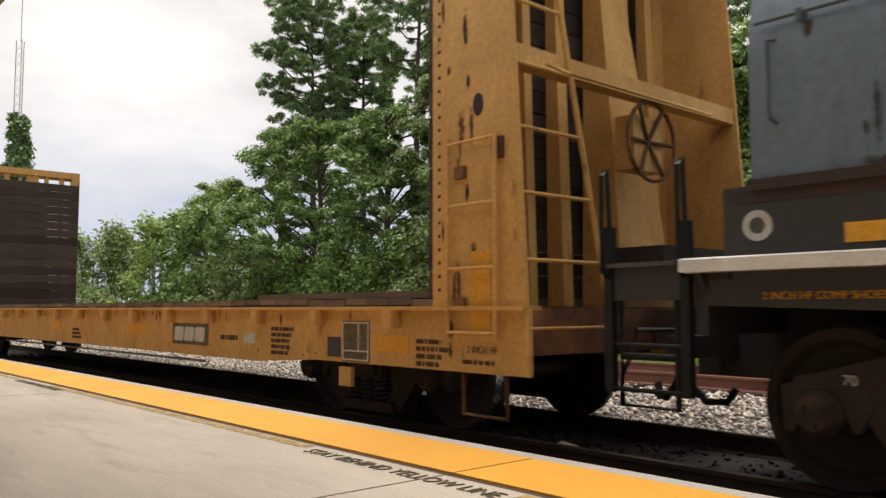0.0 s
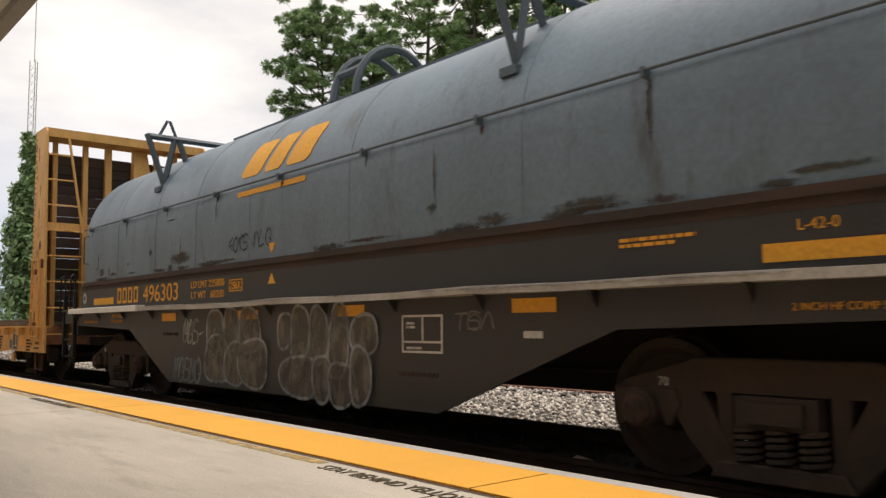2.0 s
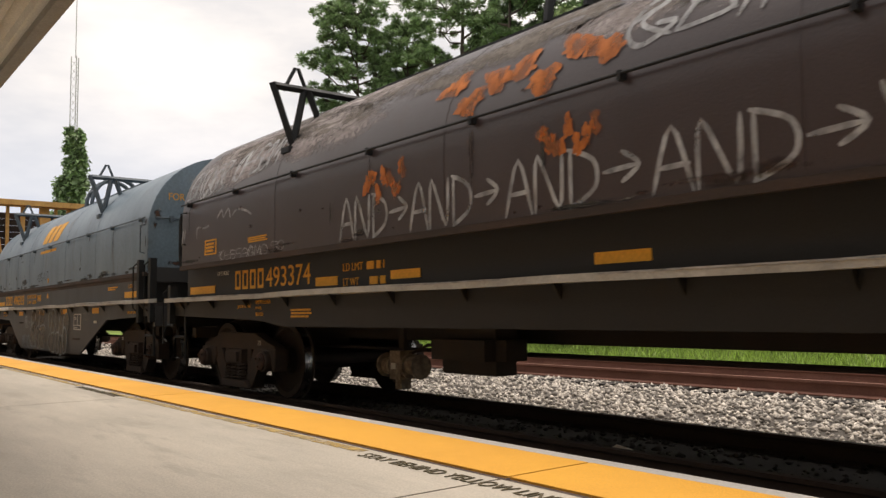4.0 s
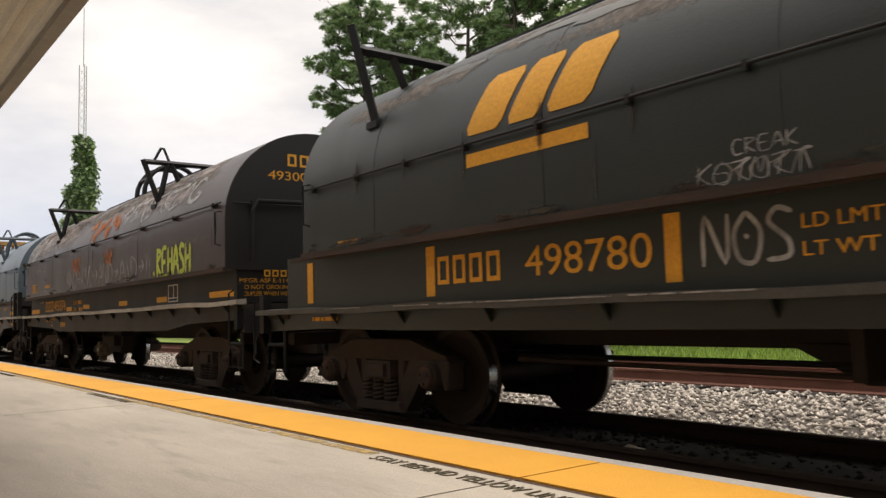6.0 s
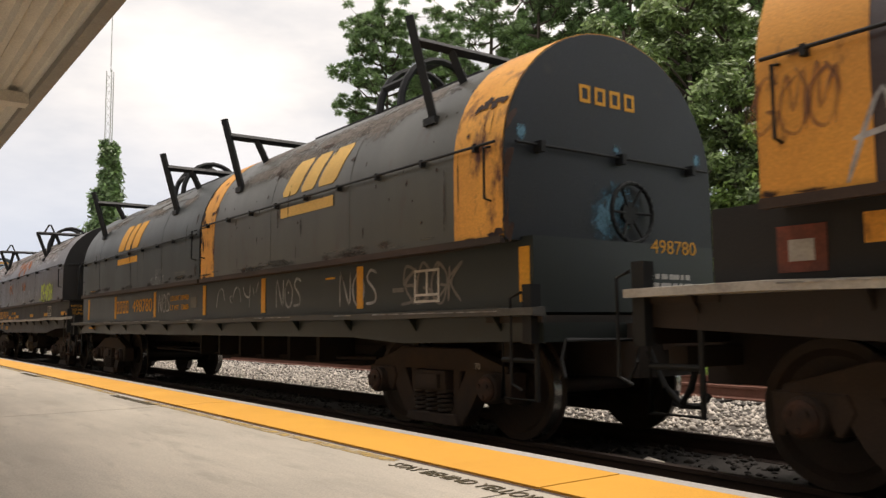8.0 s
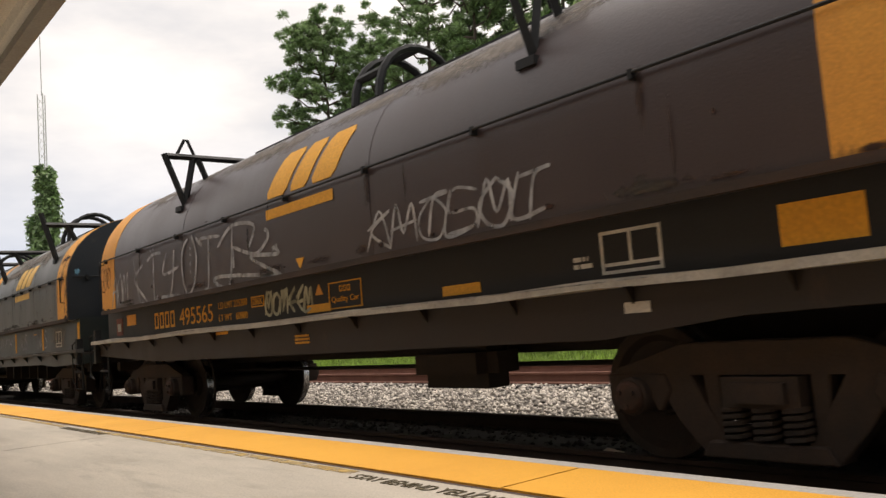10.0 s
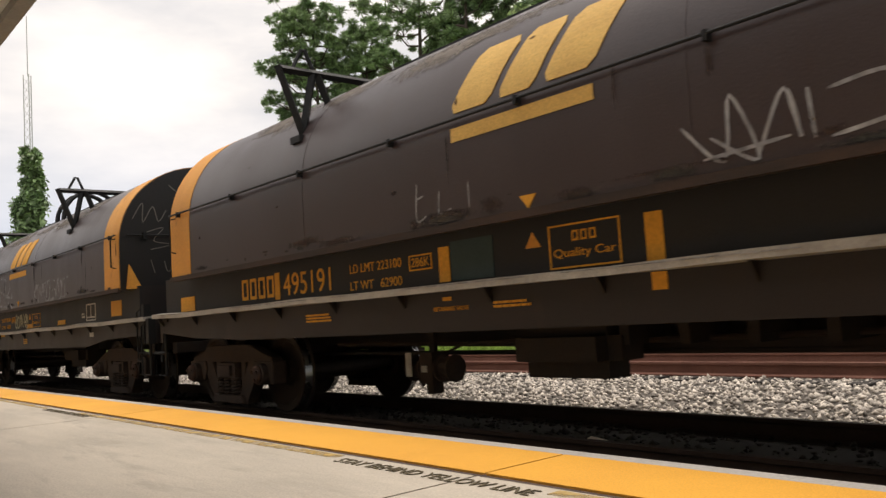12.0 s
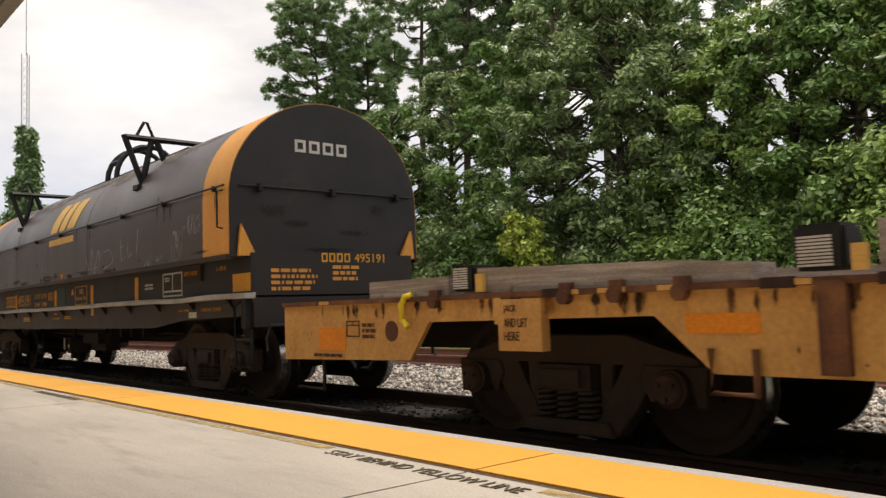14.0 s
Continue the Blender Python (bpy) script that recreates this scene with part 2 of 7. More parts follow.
M_SPRAY_PALE = thin_mat("pale_yellow_spray", (0.55, 0.56, 0.43), (0.38, 0.39, 0.30), 0.5, 1.0)
M_SPRAY_GREY = mat("grey_spray", (0.1985, 0.181, 0.1638), (0.1466, 0.138, 0.1294), 0.8, scale=3, amount=0.6)
M_SPRAY_BLUE = mat("pale_blue_spray", (0.21, 0.252, 0.294), (0.14, 0.154, 0.175), 0.8, scale=3, amount=0.6)
M_FILL = thin_mat("thin_grey_fill", (0.21, 0.185, 0.155), (0.13, 0.12, 0.10), 0.25, 0.9)
M_FADED_TAG = thin_mat("faded_tag", (0.28, 0.12, 0.06), (0.20, 0.09, 0.05), 0.2, 0.75)
M_MIST = thin_mat("pale_spray_mist", (0.36, 0.40, 0.44), (0.24, 0.26, 0.28), 0.35, 0.95)
M_SPRAY_LIME = mat("lime_spray", (0.50, 0.60, 0.10), None, 0.7, scale=4)
M_ORANGE_MIST = thin_mat("orange_spray", (0.58, 0.17, 0.03), (0.40, 0.12, 0.03), 0.25, 0.95)
M_SPRAY_DARK = mat("dark_spray", (0.03, 0.035, 0.04), None, 0.7)
M_FLAT = mat("flatcar_yellow", (0.64, 0.365, 0.115), (0.50, 0.27, 0.085), 0.62, scale=3.4, amount=0.5, stain=(0.19, 0.075, 0.03), stain_at=0.60, stretch=(1, 1, 0.45), fine=35)
M_FLAT_RUST = mat("flatcar_rusty", (0.255, 0.1125, 0.04125), (0.0975, 0.04125, 0.0225), 0.8, scale=3, amount=0.8)
M_DECK = mat("deck_wood", (0.16, 0.12, 0.09), (0.09, 0.065, 0.05), 0.9, scale=4, stretch=(0.4, 1, 1), per_object=0.35)
M_LINING = mat("lining_wood", (0.06, 0.041, 0.033), (0.036, 0.027, 0.023), 0.9, scale=4, stretch=(1, 0.3, 1), per_object=0.4)
M_GREY_WOOD = mat("grey_timber", (0.50, 0.46, 0.41), (0.26, 0.22, 0.19), 0.9, scale=5, amount=0.8, stretch=(0.25, 1, 5), stain=(0.06, 0.045, 0.035), stain_at=0.6, bump=0.5)
M_SPOT = worn_mat("rust_spot", (0.075, 0.032, 0.018), (0.04, 0.02, 0.014))
M_SKY_PAINT = worn_mat("pale_blue_overspray", (0.16, 0.32, 0.42), (0.10, 0.22, 0.30), (0, 2, 2))
M_END_RUST = worn_mat("end_rust", (0.10, 0.05, 0.03), (0.05, 0.03, 0.02), (0, 2, 2))
M_SMUDGE = worn_mat("dull_smudge", (0.045, 0.038, 0.036), (0.03, 0.026, 0.025), (0, 2, 2), 0.6)
M_NAVY = mat("navy_black", (0.012, 0.017, 0.023), (0.018, 0.022, 0.026), 0.5, scale=1.6, amount=0.5, stain=(0.028, 0.028, 0.028), stain_at=0.6)
M_DEEP_RUST = mat("deep_rust", (0.045, 0.022, 0.016), (0.028, 0.015, 0.012), 0.85, scale=14, amount=0.7, bump=0.5)
M_RED_TAG = mat("faded_red", (0.22, 0.06, 0.04), (0.14, 0.05, 0.035), 0.8, scale=9, amount=0.7)
M_YELLOW_RUST = worn_mat("rust_run", (0.17, 0.07, 0.03), (0.10, 0.042, 0.022), most=0.85)
M_STREAK = worn_mat("rust_streak", (0.07, 0.036, 0.022), (0.045, 0.026, 0.018), most=0.7)
# dust, made paler to carry the sky's brightness on the hood tops
M_DUST_SHEEN = worn_mat("dust_and_sky_sheen", (0.21, 0.18, 0.155), (0.13, 0.11, 0.092), most=0.8)
M_HAZE = worn_mat("white_overspray", (0.42, 0.37, 0.36), (0.28, 0.24, 0.23), most=0.8)
M_WHITE_STEEL = mat("white_ledge", (0.74, 0.74, 0.72), (0.55, 0.55, 0.53), 0.55, scale=5, amount=0.4, stain=(0.25, 0.21, 0.18), stain_at=0.66)
M_GRIME = worn_mat("dark_grime", (0.035, 0.032, 0.026), (0.055, 0.05, 0.04))
M_BARE = worn_mat("pale_worn_paint", (0.20, 0.19, 0.165), (0.13, 0.125, 0.11))
M_RUST_STRIP = mat("rust_strip", (0.060, 0.034, 0.024), (0.035, 0.026, 0.022), 0.8, scale=3, amount=0.7, stretch=(0.3, 1, 3))
M_TEAL = mat("teal_primer", (0.028, 0.055, 0.056), None, 0.6)
M_PRINT_BROWN = mat("print_brown", (0.08, 0.045, 0.025), None, 0.8)
M_ORANGE = mat("orange_marking", (0.80, 0.27, 0.015), None, 0.55, scale=3, amount=0.2)
M_HOOK = mat("hook_yellow", (0.80, 0.62, 0.03), None, 0.5, scale=3, amount=0.2)
M_STEEL_DARK = mat("dark_steel", (0.015, 0.016, 0.017), None, 0.6, metal=0.3)
M_STEEL_BLUE = mat("blue_steel", (0.075, 0.10, 0.12), None, 0.6)
M_STUCCO = mat("stucco", (0.38, 0.33, 0.27), (0.30, 0.26, 0.21), 0.9, scale=2, amount=0.4)
M_CANOPY = mat("canopy_cream", (0.62, 0.58, 0.50), (0.50, 0.46, 0.39), 0.6, scale=2, amount=0.3)
M_CANOPY_BEAM = mat("canopy_beam", (0.30, 0.28, 0.25), None, 0.6)
M_BARK = mat("bark", (0.10, 0.075, 0.06), (0.05, 0.04, 0.032), 0.95, scale=4, stretch=(1, 1, 0.2), bump=0.5)
M_LEAF = leaf_mat("leaf", (0.2429, 0.3643, 0.1118), (0.1435, 0.2539, 0.07452))
M_LEAF_LIGHT = leaf_mat("leaf_light", (0.3618, 0.4788, 0.1436), (0.2447, 0.3618, 0.1005))
M_NEEDLE = leaf_mat("needle", (0.26, 0.36, 0.17), (0.17, 0.27, 0.12))
M_LEAF_DARK = leaf_mat("leaf_dark", (0.2, 0.2812, 0.1013), (0.2875, 0.375, 0.1688))
M_LEAF_YELLOW = leaf_mat("leaf_yellow", (0.50, 0.56, 0.11), (0.36, 0.44, 0.10))
M_GRASS = leaf_mat("grass", (0.30, 0.42, 0.09), (0.20, 0.30, 0.06))
M_MAST = mat("mast_steel", (0.55, 0.55, 0.56), None, 0.5)


# ---- mesh helpers ----
def box(bm, x0, x1, y0, y1, z0, z1):
    v = [bm.verts.new((x, y, z)) for x in (x0, x1) for y in (y0, y1) for z in (z0, z1)]
    for f in ((0, 1, 3, 2), (4, 6, 7, 5), (0, 4, 5, 1), (2, 3, 7, 6), (0, 2, 6, 4), (1, 5, 7, 3)):
        bm.faces.new([v[i] for i in f])


def prism(bm, profile, a0, a1, axis="x"):
    """A closed profile run along x (points y, z), y (points x, z) or z (points x, y)."""
    def at(p, a):
        return (a, p[0], p[1]) if axis == "x" else (p[0], a, p[1]) if axis == "y" else (p[0], p[1], a)
    r0 = [bm.verts.new(at(p, a0)) for p in profile]
    r1 = [bm.verts.new(at(p, a1)) for p in profile]
    k = len(profile)
    for i in range(k):
        bm.faces.new((r0[i], r0[(i + 1) % k], r1[(i + 1) % k], r1[i]))
    bm.faces.new(r0[::-1])
    bm.faces.new(r1)


def rod(bm, p0, p1, r, seg=8, r1=None):
    p0, p1 = Vector(p0), Vector(p1)
    q = (p1 - p0).to_track_quat("Z", "Y")
    rings = []
    for p, rad in ((p0, r), (p1, r if r1 is None else r1)):
        rings.append([bm.verts.new(p + q @ Vector((rad * math.cos(2 * math.pi * i / seg), rad * math.sin(2 * math.pi * i / seg), 0))) for i in range(seg)])
    for i in range(seg):
        bm.faces.new((rings[0][i], rings[0][(i + 1) % seg], rings[1][(i + 1) % seg], rings[1][i]))
    bm.faces.new(rings[0][::-1])
    bm.faces.new(rings[1])


def pipe(bm, points, r, seg=6):
    pts = [Vector(p) for p in points]
    rings = []
    for i, p in enumerate(pts):
        way = (pts[min(i + 1, len(pts) - 1)] - pts[max(i - 1, 0)]).normalized()
        q = way.to_track_quat("Z", "Y")
        rings.append([bm.verts.new(p + q @ Vector((r * math.cos(2 * math.pi * k / seg), r * math.sin(2 * math.pi * k / seg), 0))) for k in range(seg)])
    for a, b in zip(rings, rings[1:]):
        best = min(range(seg), key=lambda o: (a[0].co - b[o].co).length)
        for k in range(seg):
            bm.faces.new((a[k], a[(k + 1) % seg], b[(k + 1 + best) % seg], b[(k + best) % seg]))
    bm.faces.new(rings[0][::-1])
    bm.faces.new(rings[-1])


def lathe(bm, profile, seg=32, axis="y"):
    """Turns (radius, along) points round the axis; closed ring profile."""
    rings = []
    for i in range(seg):
        a = 2 * math.pi * i / seg
        c, s = math.cos(a), math.sin(a)
        rings.append([bm.verts.new((r * c, h, r * s) if axis == "y" else (r * c, r * s, h)) for r, h in profile])
    k = len(profile)
    for i in range(seg):
        for j in range(k):
            a, b = rings[i], rings[(i + 1) % seg]
            bm.faces.new((a[j], a[(j + 1) % k], b[(j + 1) % k], b[j]))


def finish(name, bm, material, smooth=False):
    bmesh.ops.recalc_face_normals(bm, faces=bm.faces)
    me = bpy.data.meshes.new(name)
    bm.to_mesh(me)
    bm.free()
    me.materials.append(material)
    if smooth:
        for p in me.polygons:
            p.use_smooth = True
        me.set_sharp_from_angle(angle=radians(35))
    return me


def part(name, bm, material, parent=None, label="", smooth=False):
    ob = new(name, finish(name, bm, material, smooth))
    if parent:
        ob.parent = parent
    if label:
        tagged(ob, label)
    return ob


def boxes(name, material, parent, *sizes, label=""):
    bm = bmesh.new()
    for s in sizes:
        box(bm, *s)
    return part(name, bm, material, parent, label)


def rods(name, material, parent, lines, r=0.012, label="", seg=8):
    first = None
    for points in lines:
        bm = bmesh.new()
        pipe(bm, points, r, seg)
        ob = part(name, bm, material, parent, label, smooth=seg > 5)
        first = first or ob
    return first


def from_arrays(name, verts, faces, material):
    me = bpy.data.meshes.new(name)
    k = faces.shape[1]
    me.vertices.add(len(verts))
    me.vertices.foreach_set("co", np.asarray(verts, dtype=np.float32).ravel())
    me.loops.add(faces.size)
    me.loops.foreach_set("vertex_index", faces.astype(np.int32).ravel())
    me.polygons.add(len(faces))
    me.polygons.foreach_set("loop_start", np.arange(0, faces.size, k, dtype=np.int32))
    me.update(calc_edges=True)
    me.materials.append(material)
    return me


def lettering(name, text, x, z, height, material, parent, y, width=None, label="", flat=None, end=None):
    """Text on a side that faces -y, its lower left corner at x, z; flat: lying on the ground at that z instead."""
    cu = bpy.data.curves.new(name, 'FONT')
    cu.body = text
    cu.extrude = 0.0015
    tmp = bpy.data.objects.new(name, cu)
    scene.collection.objects.link(tmp)
    dg = bpy.context.evaluated_depsgraph_get()
    me = bpy.data.meshes.new_from_object(tmp.evaluated_get(dg))
    bpy.data.objects.remove(tmp)
    co = np.empty(len(me.vertices) * 3, dtype=np.float32)
    me.vertices.foreach_get("co", co)
    co = co.reshape(-1, 3)
    lo, hi = co.min(0), co.max(0)
    k = height / max(hi[1] - lo[1], 1e-6)
    kx = k if width is None else width / max(hi[0] - lo[0], 1e-6)
    out = np.empty_like(co)
    out[:, 0] = x + (co[:, 0] - lo[0]) * kx
    if end is not None:
        out[:, 1] = y + (co[:, 0] - lo[0]) * kx
        out[:, 0] = end + co[:, 2]
        out[:, 2] = z + (co[:, 1] - lo[1]) * k
    elif flat is None:
        out[:, 1] = y - co[:, 2]
        out[:, 2] = z + (co[:, 1] - lo[1]) * k
    else:
        out[:, 1] = y + (co[:, 1] - lo[1]) * k
        out[:, 2] = flat + co[:, 2]
    me.vertices.foreach_set("co", out.ravel())
    me.materials.clear()
    me.materials.append(material)
    ob = new(name, me)
    if parent:
        ob.parent = parent
    if label:
        tagged(ob, label)
    return ob


# ---- ground, platform, tracks ----
def ground():
    profile = [(-400, -0.3), (3.44, -0.3), (3.6, -0.22), (4.3, -0.16), (6.4, -0.16), (7.6, -0.06), (8.4, 0.0), (11.2, 0.0), (12.4, -0.02), (16, 0.1), (40, 0.3), (1500, 0.3)]
    xs = [-1500, -60, -20, 20, 60, 1500]
    v, f = [], []
    for x in xs:
        v += [(x, y, z) for y, z in profile]
    k = len(profile)
    for i in range(len(xs) - 1):
        f += [(i * k + j, (i + 1) * k + j, (i + 1) * k + j + 1, i * k + j + 1) for j in range(k - 1)]
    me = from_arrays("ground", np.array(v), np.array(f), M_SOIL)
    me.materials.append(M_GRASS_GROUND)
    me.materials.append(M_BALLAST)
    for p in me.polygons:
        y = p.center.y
        # grass beyond 11.8, near-black ballast below 6.4, gravel bed between
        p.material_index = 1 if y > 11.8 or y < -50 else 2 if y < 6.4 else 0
    return tagged(new("ground", me), "trackside ground of dirt, ballast and grass", "ground", kind="structure")


def platform():
    base = boxes("platform", M_CURB, None, (-160, 60, 3.0, 3.40, -0.3, PLATFORM_Z - 0.006), (-160, 60, -12, 3.0, -0.3, PLATFORM_Z - 0.03))
    tagged(base, "concrete station platform with a pale edge and a yellow safety strip", "platform", kind="structure")
    step, first = 5.3, -2.95
    xs = [first + step * i for i in range(-28, 12)]
    for x0, x1 in zip(xs, xs[1:]):
        near = [-12, -2.85, 2.64]
        for y0, y1 in zip(near, near[1:]):
            bm = bmesh.new()
            box(bm, x0 + 0.009, x1 - 0.009, y0 + 0.009, y1 - 0.009, PLATFORM_Z - 0.03, PLATFORM_Z)
            part("slab", bm, M_CONCRETE, base)
        bm = bmesh.new()
        box(bm, x0 + 0.008, x1 - 0.008, 2.69, 3.255, PLATFORM_Z - 0.03, PLATFORM_Z + 0.004)
        part("yellow_strip", bm, M_YELLOW_LINE, base)
    for x in xs[6:]:
        boxes("joint", M_GROOVE, base, (x - 0.011, x + 0.011, -12, 3.25, PLATFORM_Z - 0.03, PLATFORM_Z - 0.004))
    boxes("groove", M_GROOVE, base, (-160, 60, 2.635, 2.685, PLATFORM_Z - 0.03, PLATFORM_Z - 0.006))
    for x0, x1 in ((-9.0, -4.05), (-2.4, 3.2), (-15.2, -10.1), (-22, -16.5)):
        boxes("faded_line", M_FADED, base, (x0, x1, 2.53, 2.61, PLATFORM_Z, PLATFORM_Z + 0.003))
    for x in (-3.95, -9.95, -16.0, -22.1, 2.1):
        lettering("platform_sign", "STAY BEHIND YELLOW LINE", x, 0, 0.095, M_BLACK_PAINT, base, 2.46, 1.50, flat=PLATFORM_Z + 0.004)
    return base


RAIL = [(-0.07, -0.17), (0.07, -0.17), (0.07, -0.155), (0.012, -0.135), (0.012, -0.045), (0.036, -0.03), (0.036, 0.0), (-0.036, 0.0), (-0.036, -0.03), (-0.012, -0.045), (-0.012, -0.135), (-0.07, -0.155)]


def track(y, z, material, label, ties, x0=-140, x1=60):
    base = None
    for side in (-1, 1):
        bm = bmesh.new()
        prism(bm, [(y + side * 0.753 + a, z + b) for a, b in RAIL], x0, x1)
        if base is None:
            base = tagged(part("track", bm, material), label, "railway track", kind="structure")
        else:
            part("rail", bm, material, base)
    bm = bmesh.new()
    box(bm, -0.11, 0.11, -1.3, 1.3, -0.17, 0)
    me = finish("tie", bm, M_TIE)
    for i in range(ties):
        ob = new("tie", me)
        ob.parent = base
        ob.location = (6 - i * 0.54 + RNG.uniform(-0.03, 0.03), y, z - 0.172)
    return base


STONE_V = np.array([(1, 0, 0), (-1, 0, 0), (0, 1, 0), (0, -1, 0), (0, 0, 1), (0, 0, -1)], dtype=float)
STONE_F = np.array([(0, 2, 4), (2, 1, 4), (1, 3, 4), (3, 0, 4), (2, 0, 5), (1, 2, 5), (3, 1, 5), (0, 3, 5)])


def stones(name, n, x0, x1, y0, y1, height, size, material, label, seed):
    rs = np.random.RandomState(seed)
    x = rs.uniform(x0, x1, n)
    y = rs.uniform(y0, y1, n)
    z = height(y) + rs.uniform(-0.3, 0.5, n) * size
    s = size * rs.uniform(0.5, 1.3, n)
    v = STONE_V[None] * s[:, None, None] * rs.uniform(0.55, 1.2, (n, 6, 1)) + rs.normal(0, 0.18, (n, 6, 3)) * s[:, None, None]
    a = rs.uniform(0, 6.28, n)
    c, q = np.cos(a)[:, None], np.sin(a)[:, None]
    v = np.stack((v[..., 0] * c - v[..., 1] * q, v[..., 0] * q + v[..., 1] * c, v[..., 2] * 0.75), -1)
    v += np.stack((x, y, z), -1)[:, None]
    f = (STONE_F[None] + 6 * np.arange(n)[:, None, None]).reshape(-1, 3)
    ob = new(name, from_arrays(name, v.reshape(-1, 3), f, material))
    return tagged(ob, label, "gravel", kind="stuff")


def bank(y):
    return np.interp(y, [3.6, 4.3, 6.4, 7.6, 8.4, 12], [-0.22, -0.16, -0.16, -0.06, 0.0, 0.0])


def rock(x, y, z, size, seed):
    rs = random.Random(seed)
    bm = bmesh.new()
    bmesh.ops.create_icosphere(bm, subdivisions=2, radius=size)
    for v in bm.verts:
        v.co *= rs.uniform(0.75, 1.15)
        v.co.z *= 0.55
    ob = tagged(part("rock", bm, M_GRAVEL), "pale grey lump of rock lying on the dark ballast", "rock")
    ob.location = (x, y, z)


ground()
platform()
rock(-4.37, 5.18, -0.13, 0.12, 3)
rock(-2.2, 4.15, -0.14, 0.05, 4)
rock(-4.6, 4.3, -0.14, 0.045, 5)
track(TRACK_Y, 0.0, M_RAIL, "railway track with dark rusty rails on dark ties", 130)
track(9.85, 0.2, M_RAIL_RED, "unused track with reddish rusted rails beside the gravel", 130)
stones("track_ballast", 9000, -26, 6, 3.5, 6.3, bank, 0.035, M_BALLAST, "near-black track ballast under the train", 3)
stones("gravel", 60000, -28, 5, 6.3, 11.6, bank, 0.038, M_GRAVEL, "pale grey crushed-stone gravel between the tracks", 4)
stones("gravel", 9000, -80, -28, 6.3, 11.6, bank, 0.055, M_GRAVEL, "pale grey crushed-stone gravel along the tracks", 5)


def grass(n, seed):
    rs = np.random.RandomState(seed)
    x, y = rs.uniform(-34, 3, n), 11.9 + 6 * rs.uniform(0, 1, n) ** 1.3
    z = np.interp(y, [12.4, 16, 40], [-0.02, 0.1, 0.3])
    h = rs.uniform(0.05, 0.20, n) * np.interp(y, [12, 15, 18], [0.7, 1.0, 2.2])
    a = rs.uniform(0, 6.28, n)
    w = rs.uniform(0.008, 0.02, n)
    lean = rs.normal(0, 0.4, (n, 2)) * h[:, None]
    v = np.stack((np.stack((x - w * np.cos(a), y - w * np.sin(a), z), -1), np.stack((x + w * np.cos(a), y + w * np.sin(a), z), -1), np.stack((x + lean[:, 0], y + lean[:, 1], z + h), -1)), 1)
    f = np.arange(n * 3).reshape(-1, 3)
    tagged(new("grass", from_arrays("grass", v.reshape(-1, 3), f, M_GRASS)), "bright green grass strip beyond the tracks", "grass", kind="stuff")


grass(60000, 12)

# ---- canopy ----
def canopy():
    edge, z = 1.55, 3.5
    x0, x1 = -60, 40
    bm = bmesh.new()
    y, up = edge - 0.16, []
    while y > -1.5:
        up += [(y, z + 0.02), (y - 0.03, z + 0.07), (y - 0.13, z + 0.07), (y - 0.16, z + 0.02)]
        y -= 0.21
    prism(bm, [(edge, z), (edge, z + 0.30), (-1.7, z + 0.30)] + up[::-1], x0, x1)
    top = tagged(part("canopy", bm, M_CANOPY), "cream platform canopy with a ribbed metal soffit", "canopy", kind="structure")
    boxes("fascia", M_CANOPY_BEAM, top, (x0, x1, edge - 0.10, edge + 0.012, z - 0.06, z + 0.33))
    for i in range(-8, 9):
        x = -9.65 - 6 * i
        boxes("beam", M_CANOPY, top, (x - 0.11, x + 0.11, -1.7, edge - 0.10, z - 0.10, z + 0.02))
    return top


canopy()


# Added wall, never in view: screens the near car sides from low sky.
def unseen_wall():
    bm = bmesh.new()
    box(bm, -70, 45, -6.4, -6.0, PLATFORM_Z, 5.6)
    wall = tagged(part("wall_station", bm, M_STUCCO), "unseen tan wall added behind the camera to block sky and bounce light", "wall", kind="structure")
    boxes("coping", M_CANOPY_BEAM, wall, (-70, 45, -6.5, -5.9, 5.6, 5.75))


unseen_wall()


# ---- trees ----
def leaves(centres, radii, per, size, seed, slim=0.5, flat=1.0, up=0.9):
    """Small leaves scattered through the outer shells of clumps, their faces turned to the light."""
    rs = np.random.RandomState(seed)
    c = np.repeat(np.asarray(centres), per, 0)
    r = np.repeat(np.asarray(radii), per)
    d = rs.normal(size=c.shape)
    d /= np.linalg.norm(d, axis=1)[:, None]
    k = rs.uniform(0, 1, len(c)) ** 0.45 * rs.uniform(0.7, 1.3, len(c))
    p = c + d * (r * k)[:, None] * np.array((1, 1, flat))
    n = rs.normal(size=c.shape) * 0.6 + d * 0.7
    n[:, 2] += up
    u = np.cross(n, rs.normal(size=c.shape))
    u /= np.linalg.norm(u, axis=1)[:, None]
    w = np.cross(n, u)
    w /= np.linalg.norm(w, axis=1)[:, None]
    s = size * rs.uniform(0.6, 1.4, len(c))[:, None]
    q = np.stack((p - u * s, p + w * s * slim, p + u * s, p - w * s * slim), 1)
    f = np.arange(len(c) * 4).reshape(-1, 4)
    return q.reshape(-1, 3), f


